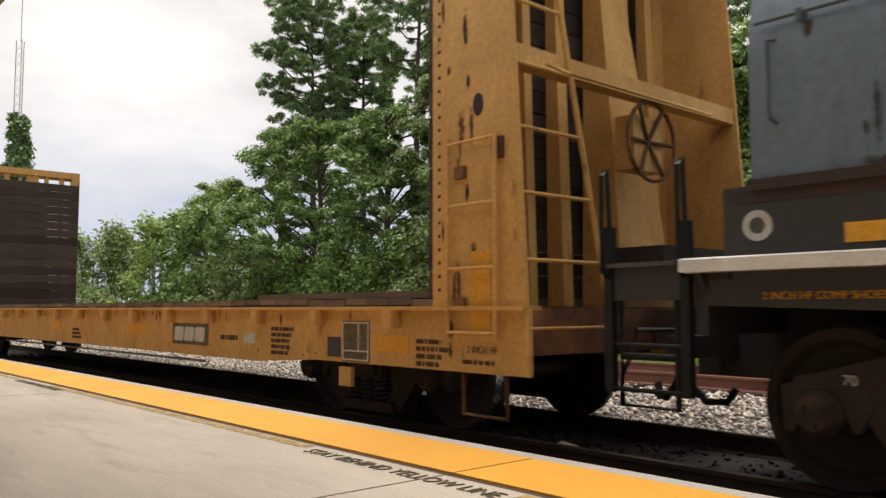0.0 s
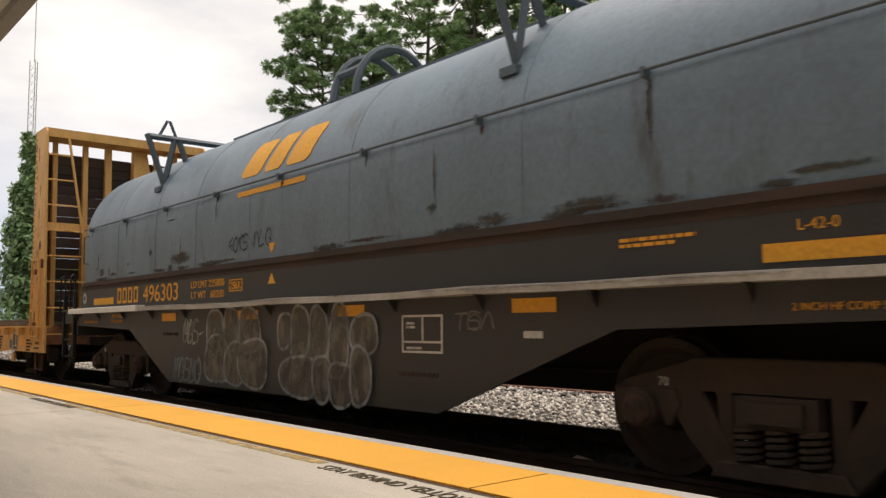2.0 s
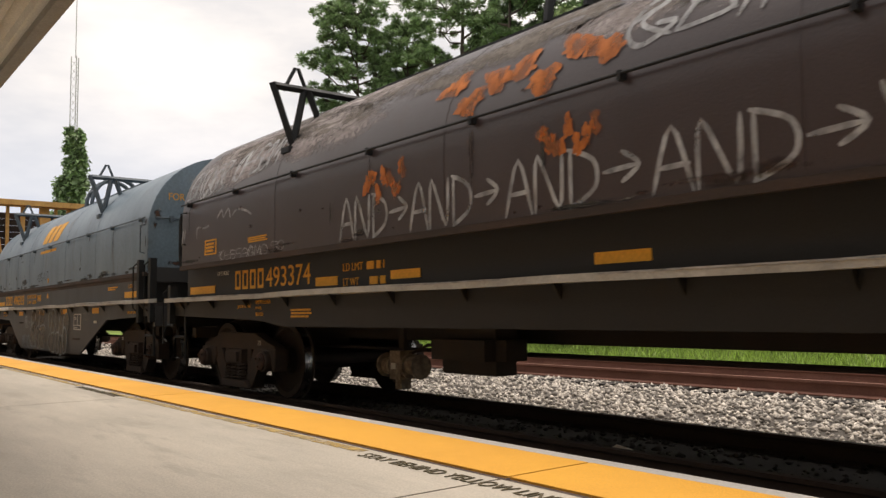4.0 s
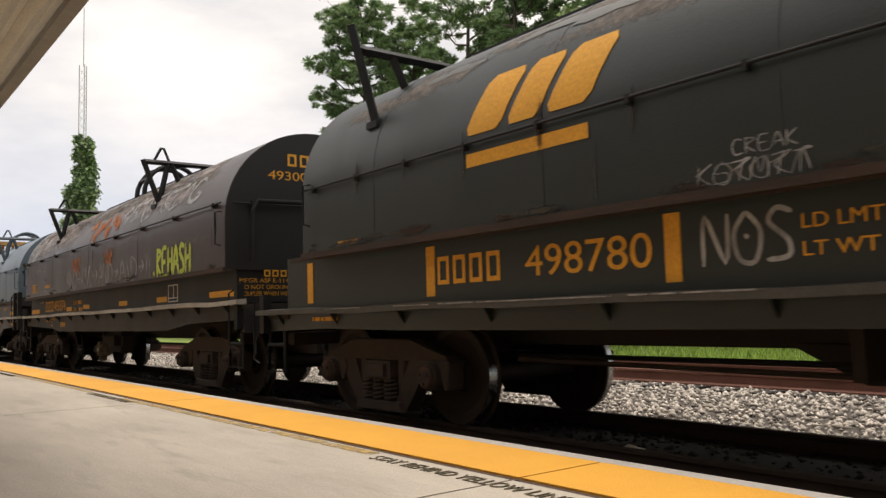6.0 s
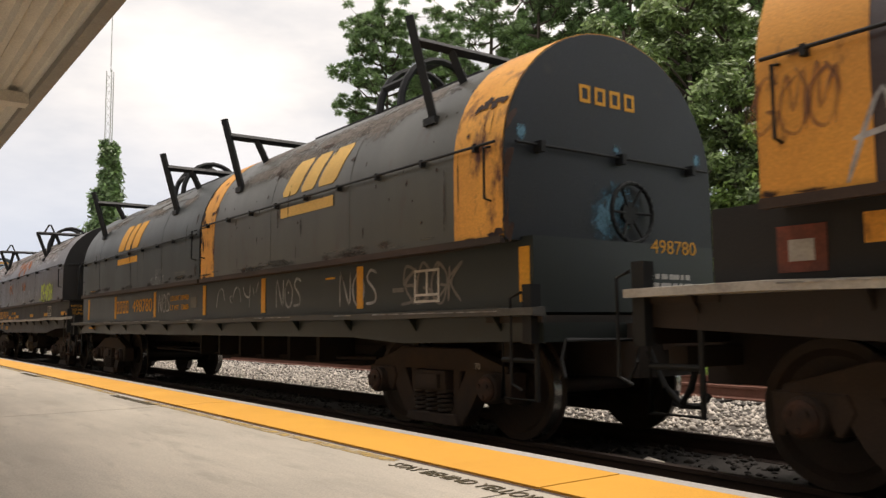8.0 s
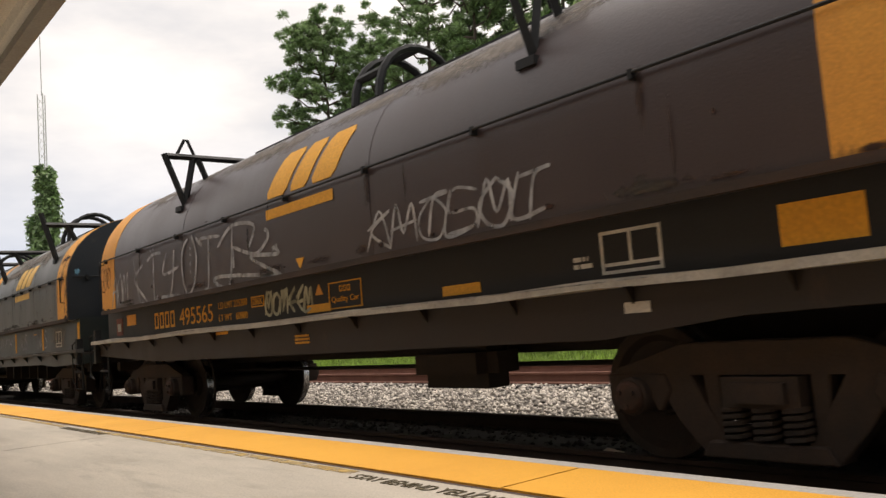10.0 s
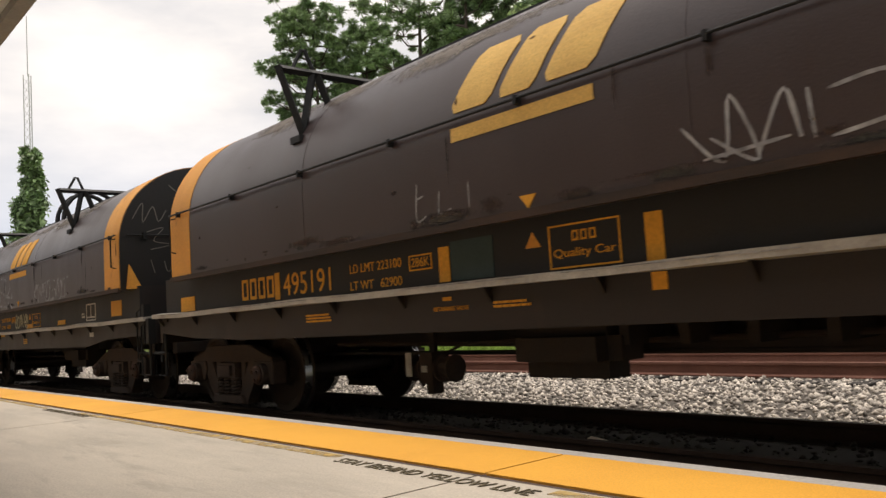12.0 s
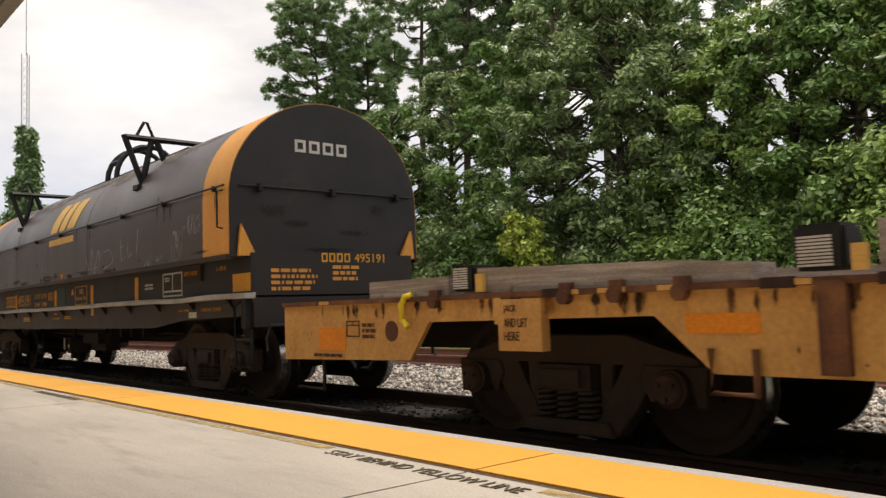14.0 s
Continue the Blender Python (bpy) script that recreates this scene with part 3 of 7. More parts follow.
def needles(centres, radii, per, seed):
    """Needle tufts: slim blades that point out from the heart of each tuft."""
    rs = np.random.RandomState(seed)
    c = np.repeat(np.asarray(centres), per, 0)
    r = np.repeat(np.asarray(radii), per)[:, None]
    d = rs.normal(size=c.shape)
    d[:, 2] += 0.25
    d /= np.linalg.norm(d, axis=1)[:, None]
    a = c + d * r * rs.uniform(0.05, 0.55, (len(c), 1)) * np.array((1, 1, 0.72))
    b = c + d * r * rs.uniform(0.75, 1.12, (len(c), 1)) * np.array((1, 1, 0.72))
    w = np.cross(d, rs.normal(size=c.shape))
    w *= 0.021 / np.linalg.norm(w, axis=1)[:, None]
    q = np.stack((a - w, a + w, b + w * 0.6, b - w * 0.6), 1)
    return q.reshape(-1, 3), np.arange(len(c) * 4).reshape(-1, 4)


def pine(x, y, height, spread, low, seed, limbs=30, lobes=(), per=150, bare=0.0):
    """A tall pine: bare lower trunk, crooked limbs, round tufts of needles with gaps between them."""
    rs = random.Random(seed)
    root = tagged(new("pine_tree"), "tall dark-needled pine with a bare trunk and tufted crown", "pine tree")
    root.location = (x, y, 0.2)
    lean = (rs.uniform(-0.5, 0.5), rs.uniform(-0.5, 0.5))
    pts = [Vector((lean[0] * t * t + rs.uniform(-.06, .06), lean[1] * t * t, height * 0.97 * t)) for t in [i / 9 for i in range(10)]]
    bm = bmesh.new()
    for i in range(9):
        rod(bm, pts[i], pts[i + 1], 0.22 * (1 - 0.10 * i), 9, 0.22 * (1 - 0.10 * (i + 1)))
    centres, radii = [], []
    ways = [(low + (1 - low) * (i + rs.random()) / limbs, 2.4 * i + rs.uniform(-0.6, 0.6), None) for i in range(limbs)] + list(lobes)
    for t, a, reach in ways:
        k = (t - low) / (1 - low)
        if reach is None:
            reach = spread * math.sqrt(max(0.12, 1 - (1.8 * (k - 0.48)) ** 2)) * rs.uniform(0.55, 1.0)
        t = min(t, 0.995)
        j = min(8, int(t * 9))
        base = pts[j].lerp(pts[j + 1], t * 9 - j)
        out = Vector((math.cos(a), math.sin(a), 0))
        mid = base + out * reach * 0.5 + Vector((0, 0, rs.uniform(-0.08, 0.18) * reach))
        tip = base + out * reach + Vector((0, 0, rs.uniform(0.1, 0.35) * reach + 0.5 * k))
        rod(bm, base, mid, 0.055, 5, 0.038)
        rod(bm, mid, tip, 0.038, 5, 0.012)
        if rs.random() < bare:
            continue
        lobe = rs.uniform(0.28, 0.46)
        for b in range(rs.randint(9, 13)):
            q = mid.lerp(tip, rs.choice((0.15, 0.9, 0.9, 1.0)) + rs.uniform(-0.1, 0.1)) + Vector((rs.gauss(0, lobe), rs.gauss(0, lobe), rs.gauss(0.1, lobe * 0.75)))
            rod(bm, mid.lerp(tip, 0.4), q, 0.016, 4, 0.008)
            centres.append(tuple(q))
            radii.append(rs.uniform(0.22, 0.40))
    part("trunk", bm, M_BARK, root, smooth=True)
    v, f = needles(centres, radii, per, seed)
    crown = new("crown", from_arrays("crown", v, f, M_NEEDLE))
    crown.parent = root
    return root


def tree(name, x, y, height, spread, trunk_r, material, label, category, clumps, per, size, seed, low=0.35, slim=0.5, flat=0.8, clump_r=0.28, ground_z=0.2):
    rs = random.Random(seed)
    root = tagged(new(name), label, category)
    root.location = (x, y, ground_z)
    bm = bmesh.new()
    lean = (rs.uniform(-0.4, 0.4), rs.uniform(-0.4, 0.4))
    pts = [Vector((lean[0] * t * t + rs.uniform(-.05, .05), lean[1] * t * t, height * 0.93 * t)) for t in [i / 7 for i in range(8)]]
    for i in range(7):
        rod(bm, pts[i], pts[i + 1], trunk_r * (1 - 0.11 * i), 9, trunk_r * (1 - 0.11 * (i + 1)))
    centres, radii = [], []
    limbs = []
    for i in range(clumps):
        t = low + (1 - low) * (i + rs.random()) / clumps
        a = rs.uniform(0, 2 * math.pi)
        wide = spread * (0.35 + 0.65 * math.sin(math.pi * min(1, 0.12 + 0.88 * (t - low) / (1 - low)) ** 0.8)) * rs.uniform(0.2, 1.0) ** 0.6
        j = min(6, int(t * 7))
        base = pts[j].lerp(pts[j + 1], t * 7 - j) if t < 1 else pts[7]
        tip = base + Vector((math.cos(a) * wide, math.sin(a) * wide, rs.uniform(0.0, 0.25) * wide + 0.1))
        centres.append(tip)
        radii.append(spread * clump_r * rs.uniform(0.6, 1.25))
        if i % 2 == 0:
            limbs.append((base - Vector((0, 0, 0.25 * wide)), tip))
    for a, b in limbs:
        mid = a.lerp(b, 0.5) + Vector((0, 0, 0.12 * (b - a).length))
        rod(bm, a, mid, trunk_r * 0.28, 5, trunk_r * 0.18)
        rod(bm, mid, b, trunk_r * 0.18, 5, trunk_r * 0.06)
    part("trunk", bm, M_BARK, root, smooth=True)
    v, f = leaves([tuple(c) for c in centres], radii, per, size, seed, slim, flat)
    crown = new("crown", from_arrays("crown", v, f, material))
    crown.parent = root
    return root


def bush(x, y, height, spread, material, seed, label, per=320, clumps=30, size=0.11):
    rs = random.Random(seed)
    root = tagged(new("bush"), label, "bush", "trackside bushes")
    root.location = (x, y, 0.15)
    bm = bmesh.new()
    centres, radii = [], []
    for i in range(clumps):
        a, d, h = rs.uniform(0, 6.28), spread * math.sqrt(rs.random()), rs.random()
        d *= 1 - 0.45 * h
        centres.append((math.cos(a) * d, math.sin(a) * d, height * (0.12 + 0.8 * h)))
        radii.append(spread * rs.uniform(0.18, 0.36))
        if i % 3 == 0:
            rod(bm, (0, 0, -0.1), centres[-1], 0.05, 5, 0.015)
    part("stem", bm, M_BARK, root)
    v, f = leaves(centres, radii, per, size, seed, 0.55, 0.9)
    crown = new("crown", from_arrays("crown", v, f, material))
    crown.parent = root
    return root


def at(az, dist):
    return -math.sin(radians(az)) * dist, math.cos(radians(az)) * dist


def woods():
    seed = 100
    # tall pines
    for az, dist, h, spread, low, limbs, lobes, bare in (
            (57.7, 41, 16.7, 2.15, 0.50, 40, ((0.52, 2.6, 2.6), (0.55, 2.75, 2.9), (0.50, 2.5, 2.4)), 0.0), (54.2, 42, 16.2, 2.1, 0.46, 38, (), 0.0),
            (50.6, 36, 18.5, 2.5, 0.60, 26, (), 0.25), (47.6, 33, 17.0, 2.2, 0.42, 34, (), 0.05), (44.2, 34, 17.5, 2.3, 0.40, 36, (), 0.0),
            (41, 31, 17.5, 2.2, 0.55, 24, (), 0.1), (37.5, 32, 17.5, 2.1, 0.55, 22, (), 0.1), (34.0, 30, 17, 2.0, 0.5, 22, (), 0.1), (31.0, 33, 17, 2.0, 0.5, 22, (), 0.1),
            (27.5, 30, 17, 1.9, 0.55, 13, (), 0.35), (24.5, 33, 17, 1.9, 0.6, 13, (), 0.35), (21.5, 30, 17, 2.0, 0.55, 13, (), 0.35), (17, 29, 15, 2.4, 0.5, 20, (), 0.1), (12.5, 30, 15, 2.4, 0.5, 20, (), 0.1)):
        seed += 1
        x, y = at(az, dist)
        pine(x, y, h, spread, low, seed, limbs, lobes, 120, bare)
    # broad-leaved trees before and between them
    for az, dist, h, spread, m in ((63.5, 46, 8.0, 3.2, 1), (60.0, 37, 9.0, 3.0, 0), (57.0, 34, 9.0, 3.0, 0), (52.5, 30, 8.5, 2.6, 0), (48.5, 29, 9.5, 2.6, 2), (44.0, 25, 9.0, 2.6, 0), (40.5, 23.5, 10.0, 2.6, 2), (36.8, 23, 10.5, 2.8, 2), (33.0, 23.5, 9.8, 2.8, 2), (29.5, 22.5, 8.4, 2.6, 1), (25.8, 22, 9.0, 2.6, 0), (22.0, 21.5, 8.4, 2.8, 0), (18.0, 21.5, 8.5, 2.8, 1), (13, 21, 8.5, 2.8, 0)):
        seed += 1
        x, y = at(az, dist)
        tree("tree", x, y, h, spread, 0.18, (M_LEAF, M_LEAF_LIGHT, M_LEAF_DARK)[m], "broad-leaved green tree at the edge of the woods", "tree", 120, 290, 0.088, seed, low=0.08, slim=0.42, flat=0.6, clump_r=0.155)
    # hedge of bushes at the foot
    for az, dist, h, spread in ((43.6, 21.5, 3.7, 1.0),):
        seed += 1
        bush(*at(az, dist), h, spread, M_LEAF_YELLOW, seed, "bright yellow-green leafy bush beside the railway", per=260, clumps=26, size=0.08)
    az = 76.0
    while az > 12:
        seed += 1
        dist = min(72, 17.5 / math.cos(radians(az)) + 1.0)
        r = random.Random(seed)
        x, y = at(az, dist)
        h = (6.4 if az > 62 else 4.0) * r.uniform(0.8, 1.1)
        bush(x, y, h, 2.5, r.choice((M_LEAF, M_LEAF_LIGHT, M_LEAF, M_LEAF_DARK)), seed, "dense leafy green bush beside the railway", per=190 if az > 62 else 300, size=0.13 if az > 62 else 0.078)
        az -= 2.0 if az > 60 else 3.2
    # far wood behind, closing the gaps
    rs = np.random.RandomState(55)
    n = 300
    x = rs.uniform(-75, 25, n)
    c = np.stack((x, rs.uniform(44, 56, n), rs.uniform(0.5, 1, n) * np.interp(x, [-75, -45, -30, 25], [5, 6, 6.5, 6])), -1)
    c[:, 2] *= rs.uniform(0.1, 1.0, n)
    v, f = leaves(c, np.full(n, 1.9), 150, 0.3, 56, 0.5, 1.0)
    tagged(new("far_woods", from_arrays("far_woods", v, f, M_LEAF_DARK)), "dense dark woods far behind the trees", "woods", kind="stuff")


woods()


# ---- vine-covered radio mast ----
def mast():
    x, y = at(76.5, 62)
    root = tagged(new("radio_mast"), "thin lattice radio mast overgrown with green vines", "radio mast")
    root.location = (x, y, 0.1)
    bm = bmesh.new()
    for i in range(3):
        a = 2.1 * i
        px, py = 0.28 * math.cos(a), 0.28 * math.sin(a)
        rod(bm, (px, py, 0), (px, py, 19.3), 0.035, 5)
        qx, qy = 0.28 * math.cos(a + 2.1), 0.28 * math.sin(a + 2.1)
        for k in range(34):
            rod(bm, (px, py, 0.56 * k), (qx, qy, 0.56 * k + 0.56), 0.014, 4)
    part("lattice", bm, M_MAST, root)
    rods("antenna", M_MAST, root, [[(0, 0, 19.2), (0, 0, 23.5)]], 0.03)
    rs = random.Random(9)
    centres, radii = [], []
    for i in range(90):
        h = 14.0 * (i + rs.random()) / 90
        w = 2.1 - 0.118 * h
        a = rs.uniform(0, 6.28)
        centres.append((math.cos(a) * w * 0.65, math.sin(a) * w * 0.65, h))
        radii.append(w * rs.uniform(0.45, 0.75) + 0.1)
    v, f = leaves(centres, radii, 260, 0.2, 77, 0.45, 1.0)
    ob = new("vine", from_arrays("vine", v, f, M_NEEDLE))
    ob.parent = root


mast()


# ---- rolling stock: shared pieces ----
def rolled(t):
    ts = [a for a, b in ROLLED]
    return float(np.interp(t, ts, [b for a, b in ROLLED]))


WHEEL_R = 0.457
CARS, WHEELSETS = [], []


def wheelset_mesh():
    bm = bmesh.new()
    rod(bm, (0, -1.0, 0), (0, 1.0, 0), 0.075, 16)
    for s in (-1, 1):
        y = s * 0.72
        lathe(bm, [(0.10, y + s * 0.10), (0.15, y + s * 0.10), (0.17, y + s * 0.045), (0.34, y + s * 0.06), (0.385, y + s * 0.10), (WHEEL_R - 0.012, y + s * 0.10), (WHEEL_R - 0.004, y + s * 0.09), (WHEEL_R, y + s * 0.0), (WHEEL_R + 0.025, y - s * 0.012), (WHEEL_R + 0.02, y - s * 0.035), (0.39, y - s * 0.035), (0.33, y), (0.17, y - s * 0.015), (0.14, y - s * 0.06), (0.10, y - s * 0.06)], 40)
    me = finish("wheelset", bm, M_WHEEL, True)
    me.materials.append(M_TREAD)
    for p in me.polygons:
        c = p.center
        if abs(math.hypot(c.x, c.z) - WHEEL_R) < 0.006 and 0.7 < abs(c.y) < 0.815:
            p.material_index = 1
    return me


def sideframe_mesh():
    """Cast three-piece truck side: arched top, two windows, spring nest, journal boxes."""
    bm = bmesh.new()
    y0, y1 = -0.07, 0.07
    outer = [(-1.10, 0.36), (-1.12, 0.52), (-1.05, 0.64), (-0.80, 0.70), (-0.52, 0.79), (0.52, 0.79), (0.80, 0.70), (1.05, 0.64), (1.12, 0.52), (1.10, 0.36)]
    top = [(-1.06, 0.50), (-0.78, 0.53), (-0.52, 0.60), (0.52, 0.60), (0.78, 0.53), (1.06, 0.50)]
    prism(bm, outer[1:9] + top[::-1], y0, y1, "y")
    for s in (-1, 1):
        prism(bm, [(s * 0.80, 0.62), (s * 0.52, 0.66), (s * 0.40, 0.44), (s * 0.24, 0.18), (s * 0.42, 0.11), (s * 0.58, 0.30)], y0, y1, "y")
        prism(bm, [(s * 0.40, 0.62), (s * 0.28, 0.62), (s * 0.28, 0.20), (s * 0.36, 0.20)], y0 + 0.01, y1 - 0.01, "y")
        prism(bm, [(s * 1.12, 0.60), (s * 0.66, 0.60), (s * 0.62, 0.50), (s * 0.70, 0.36), (s * 0.74, 0.36), (s * 0.76, 0.46), (s * 1.02, 0.46), (s * 1.04, 0.34), (s * 1.10, 0.34)], y0 - 0.02, y1 + 0.02, "y")
        rod(bm, (s * 0.89, y0 - 0.09, 0.457), (s * 0.89, y1, 0.457), 0.125, 16)
    prism(bm, [(-0.42, 0.10), (0.42, 0.10), (0.36, 0.20), (-0.36, 0.20)], y0 - 0.05, y1 + 0.05, "y")
    bmesh.ops.bevel(bm, geom=bm.edges[:], offset=0.011, segments=1, affect='EDGES')
    return finish("sideframe", bm, M_TRUCK)


def cap_mesh():
    """Rusty bearing end cap with three bolts."""
    bm = bmesh.new()
    lathe(bm, [(0.0, 0.0), (0.105, 0.0), (0.105, -0.03), (0.085, -0.05), (0.03, -0.055), (0.0, -0.055)], 18)
    for k in range(3):
        a = 2.1 * k + 0.5
        rod(bm, (0.06 * math.cos(a), -0.07, 0.06 * math.sin(a)), (0.06 * math.cos(a), -0.04, 0.06 * math.sin(a)), 0.018, 6)
    return finish("bearing_cap", bm, M_BEARING, True)


def spring_mesh():
    bm = bmesh.new()
    pts = [Vector((0.072 * math.cos(a), 0.06 * math.sin(a), 0.20 + 0.20 * a / (10 * math.pi))) for a in [i * math.pi / 4 for i in range(41)]]
    pipe(bm, pts, 0.017, 5)
    return finish("spring", bm, M_TRUCK, True)


def bolster_mesh():
    bm = bmesh.new()
    box(bm, -0.24, 0.24, -1.12, 1.12, 0.40, 0.58)
    box(bm, -0.17, 0.17, -1.16, 1.16, 0.43, 0.55)
    box(bm, -0.28, 0.28, -0.45, 0.45, 0.50, 0.72)
    for s in (-1, 1):
        box(bm, s * 0.40 - 0.03, s * 0.40 + 0.03, -0.85, 0.85, 0.30, 0.42)
    return finish("truck", bm, M_TRUCK)


WHEELSET, SIDEFRAME, SPRING, BOLSTER, CAP = wheelset_mesh(), sideframe_mesh(), spring_mesh(), bolster_mesh(), cap_mesh()


def truck(parent, x):
    t = new("truck", BOLSTER)
    t.parent = parent
    t.location = (x, 0, 0)
    for s in (-1, 1):
        f = new("sideframe", SIDEFRAME)
        f.parent = t
        f.location = (0, s * 1.0, 0)
        if s > 0:
            f.rotation_euler = (0, 0, math.pi)
        for cx in (-0.89, 0.89):
            p = new("bearing_cap", CAP)
            p.parent = f
            p.location = (cx, -0.15, 0.457)
        for cx in (-0.19, 0.0, 0.19):
            for cy in (-0.07, 0.07):
                p = new("spring", SPRING)
                p.parent = t
                p.location = (cx, s * 1.0 + cy, 0)
    for s in (-1, 1):
        w = new("wheelset", WHEELSET)
        w.parent = t
        w.location = (s * 0.89, 0, WHEEL_R)
        WHEELSETS.append((w, s * 0.89))
    return t


def coupler(parent, x, way):
    bm = bmesh.new()
    box(bm, x, x + way * 0.62, -0.09, 0.09, 0.78, 0.94)
    box(bm, x + way * 0.45, x + way * 0.72, -0.15, 0.10, 0.72, 1.0)
    box(bm, x + way * 0.62, x + way * 0.76, 0.02, 0.16, 0.72, 1.0)
    part("coupler", bm, M_TRUCK, parent)
    pts = [(x + way * 0.3, -0.35, 0.78), (x + way * 0.42, -0.32, 0.5), (x + way * 0.55, -0.28, 0.36), (x + way * 0.66, -0.2, 0.36), (x + way * 0.7, -0.15, 0.45)]
    rods("air_hose", M_STEEL_DARK, parent, [pts], 0.028)


def car_root(name, x, label, category):
    root = tagged(new(name), label, category, "cars of the freight train")
    root.location = (x, TRACK_Y, 0)
    CARS.append((root, x))
    return root


def hood_profile(hw, zb, zs, rise, grow=0.0, seg=28):
    pts = [(-hw - grow, zb), (-hw - grow, zs)]
    pts += [(-(hw + grow) * math.cos(math.pi * i / seg), zs + (rise + grow) * math.sin(math.pi * i / seg)) for i in range(1, seg)]
    return pts + [(hw + grow, zs), (hw + grow, zb)]


HW, ZS, RISE = 1.30, 2.36, 1.26


def hood(parent, x0, x1, zb, material, bands, band_mat, end_mat, seams, frames, arch, frame_mat, end_rod=True, rod_z=2.56, posts=False, over=0.0):
    """Over: how far the hood stands out past the side panel towards the platform."""
    bm = bmesh.new()
    prism(bm, hood_profile(HW, zb, ZS, RISE), x0, x1)
    h = part("hood", bm, material, parent, smooth=True)
    squat = 1 - over / 4.2
    h.location = (0, -over, 1 - squat)
    h.scale = (1, 1, squat)
    for e0, e1 in ((x0 - 0.012, x0 - 0.001), (x1 + 0.001, x1 + 0.012)):
        bm = bmesh.new()
        prism(bm, hood_profile(HW - 0.01, zb, ZS, RISE - 0.01), e0, e1)
        part("end_plate", bm, end_mat, h)
    for b0, b1 in bands:
        bm = bmesh.new()
        prism(bm, hood_profile(HW, zb + 0.01, ZS, RISE, 0.005), b0, b1)
        part("end_band", bm, band_mat, h, smooth=True)
    for x in seams:
        bm = bmesh.new()
        prism(bm, hood_profile(HW, zb + 0.02, ZS, RISE, 0.003), x - 0.012, x + 0.012)
        part("seam", bm, material, h, smooth=True)
    # lower lip and tie rod with its brackets
    boxes("lip", M_RUST_STRIP, h, (x0, x1, -HW - 0.03, -HW + 0.02, zb - 0.03, zb + 0.03), (x0, x1, HW - 0.02, HW + 0.03, zb - 0.03, zb + 0.03))
    for s in (-1, 1):
        y = s * (HW + 0.035)
        rods("tie_rod", frame_mat, h, [[(x0 + 0.05, y, rod_z), (x1 - 0.05, y, rod_z)]], 0.013)
        for i in range(9):
            x = x0 + 0.3 + (x1 - x0 - 0.6) * i / 8
            boxes("bracket", frame_mat, h, (x - 0.016, x + 0.016, min(y, s * (HW - 0.04)) - 0.014, max(y, s * (HW - 0.04)) + 0.01, rod_z - 0.045, rod_z + 0.02))
    if end_rod:
        for x in (x0 - 0.05, x1 + 0.05):
            rods("end_rod", frame_mat, h, [[(x, -HW + 0.1, rod_z), (x, HW - 0.1, rod_z)]], 0.013)
            for y in (-0.95, 0, 0.95):
                boxes("bracket", frame_mat, h, (x - 0.05, x + 0.05, y - 0.025, y + 0.025, rod_z - 0.06, rod_z + 0.03))
    rs = random.Random(int(x0 * 100) + int(x1 * 37))
    for i in range(9):
        x = x0 + 0.3 + (x1 - x0 - 0.6) * i / 8
        if rs.random() < 0.3:
            patch(h, x + rs.uniform(-.03, .03), 2.36, rs.uniform(0.02, 0.05), rs.uniform(0.12, 0.3), rs.randrange(9999), M_STREAK, 0.001, "rust_streak")
    for i in range(16):
        patch(h, rs.uniform(x0 + 0.2, x1 - 0.2), rs.uniform(1.72, 1.8), rs.uniform(0.08, 0.45), rs.uniform(0.02, 0.07), rs.randrange(9999), rs.choice((M_STREAK, M_GRIME)), 0.0008, "dirt_patch")
    for i in range(4):
        patch(h, rs.uniform(x0 + 0.2, x1 - 0.2), rs.uniform(1.9, 2.5), rs.uniform(0.012, 0.03), rs.uniform(0.1, 0.35), rs.randrange(9999), rs.choice((M_STREAK, M_GRIME)), 0.0012, "rust_streak")
    # grab irons by the ends
    for x in (x0 + 0.14, x1 - 0.14):
        rods("grab_iron", frame_mat, h, [[(x, -HW + 0.02, 2.46), (x, -HW - 0.07, 2.44), (x, -HW - 0.07, 2.02), (x, -HW + 0.02, 2.0)]], 0.012)
    # stacking frames across the top: tall posts, or low trestles with a guide loop
    for x in frames:
        bars, loops = [[(x, -1.34, 3.63), (x, 1.34, 3.63)]], []
        for s in (-1, 1):
            if posts:
                bars += [[(x, s * 1.16, 2.90), (x, s * 1.42, 3.86)], [(x, s * 0.80, 3.30), (x, s * 0.96, 3.62)]]
            else:
                bars += [[(x, s * 1.12, 2.96), (x, s * 1.37, 3.66)], [(x, s * 1.12, 2.96), (x, s * 0.98, 3.63)], [(x, s * 0.80, 3.30), (x, s * 0.92, 3.63)]]
                loops += [[(x - 0.03, s * 1.22, 3.60), (x - 0.03, s * 1.08, 3.88), (x - 0.03, s * 1.04, 3.88), (x - 0.03, s * 0.84, 3.40)]]
            boxes("foot_plate", frame_mat, h, (x - 0.09, x + 0.09, min(s * 1.08, s * 1.22), max(s * 1.08, s * 1.22), 2.86, 2.93))
        rods("frame_bar", frame_mat, h, bars, 0.052 if posts else 0.044, seg=4)
        rods("guide_loop", frame_mat, h, loops, 0.022)
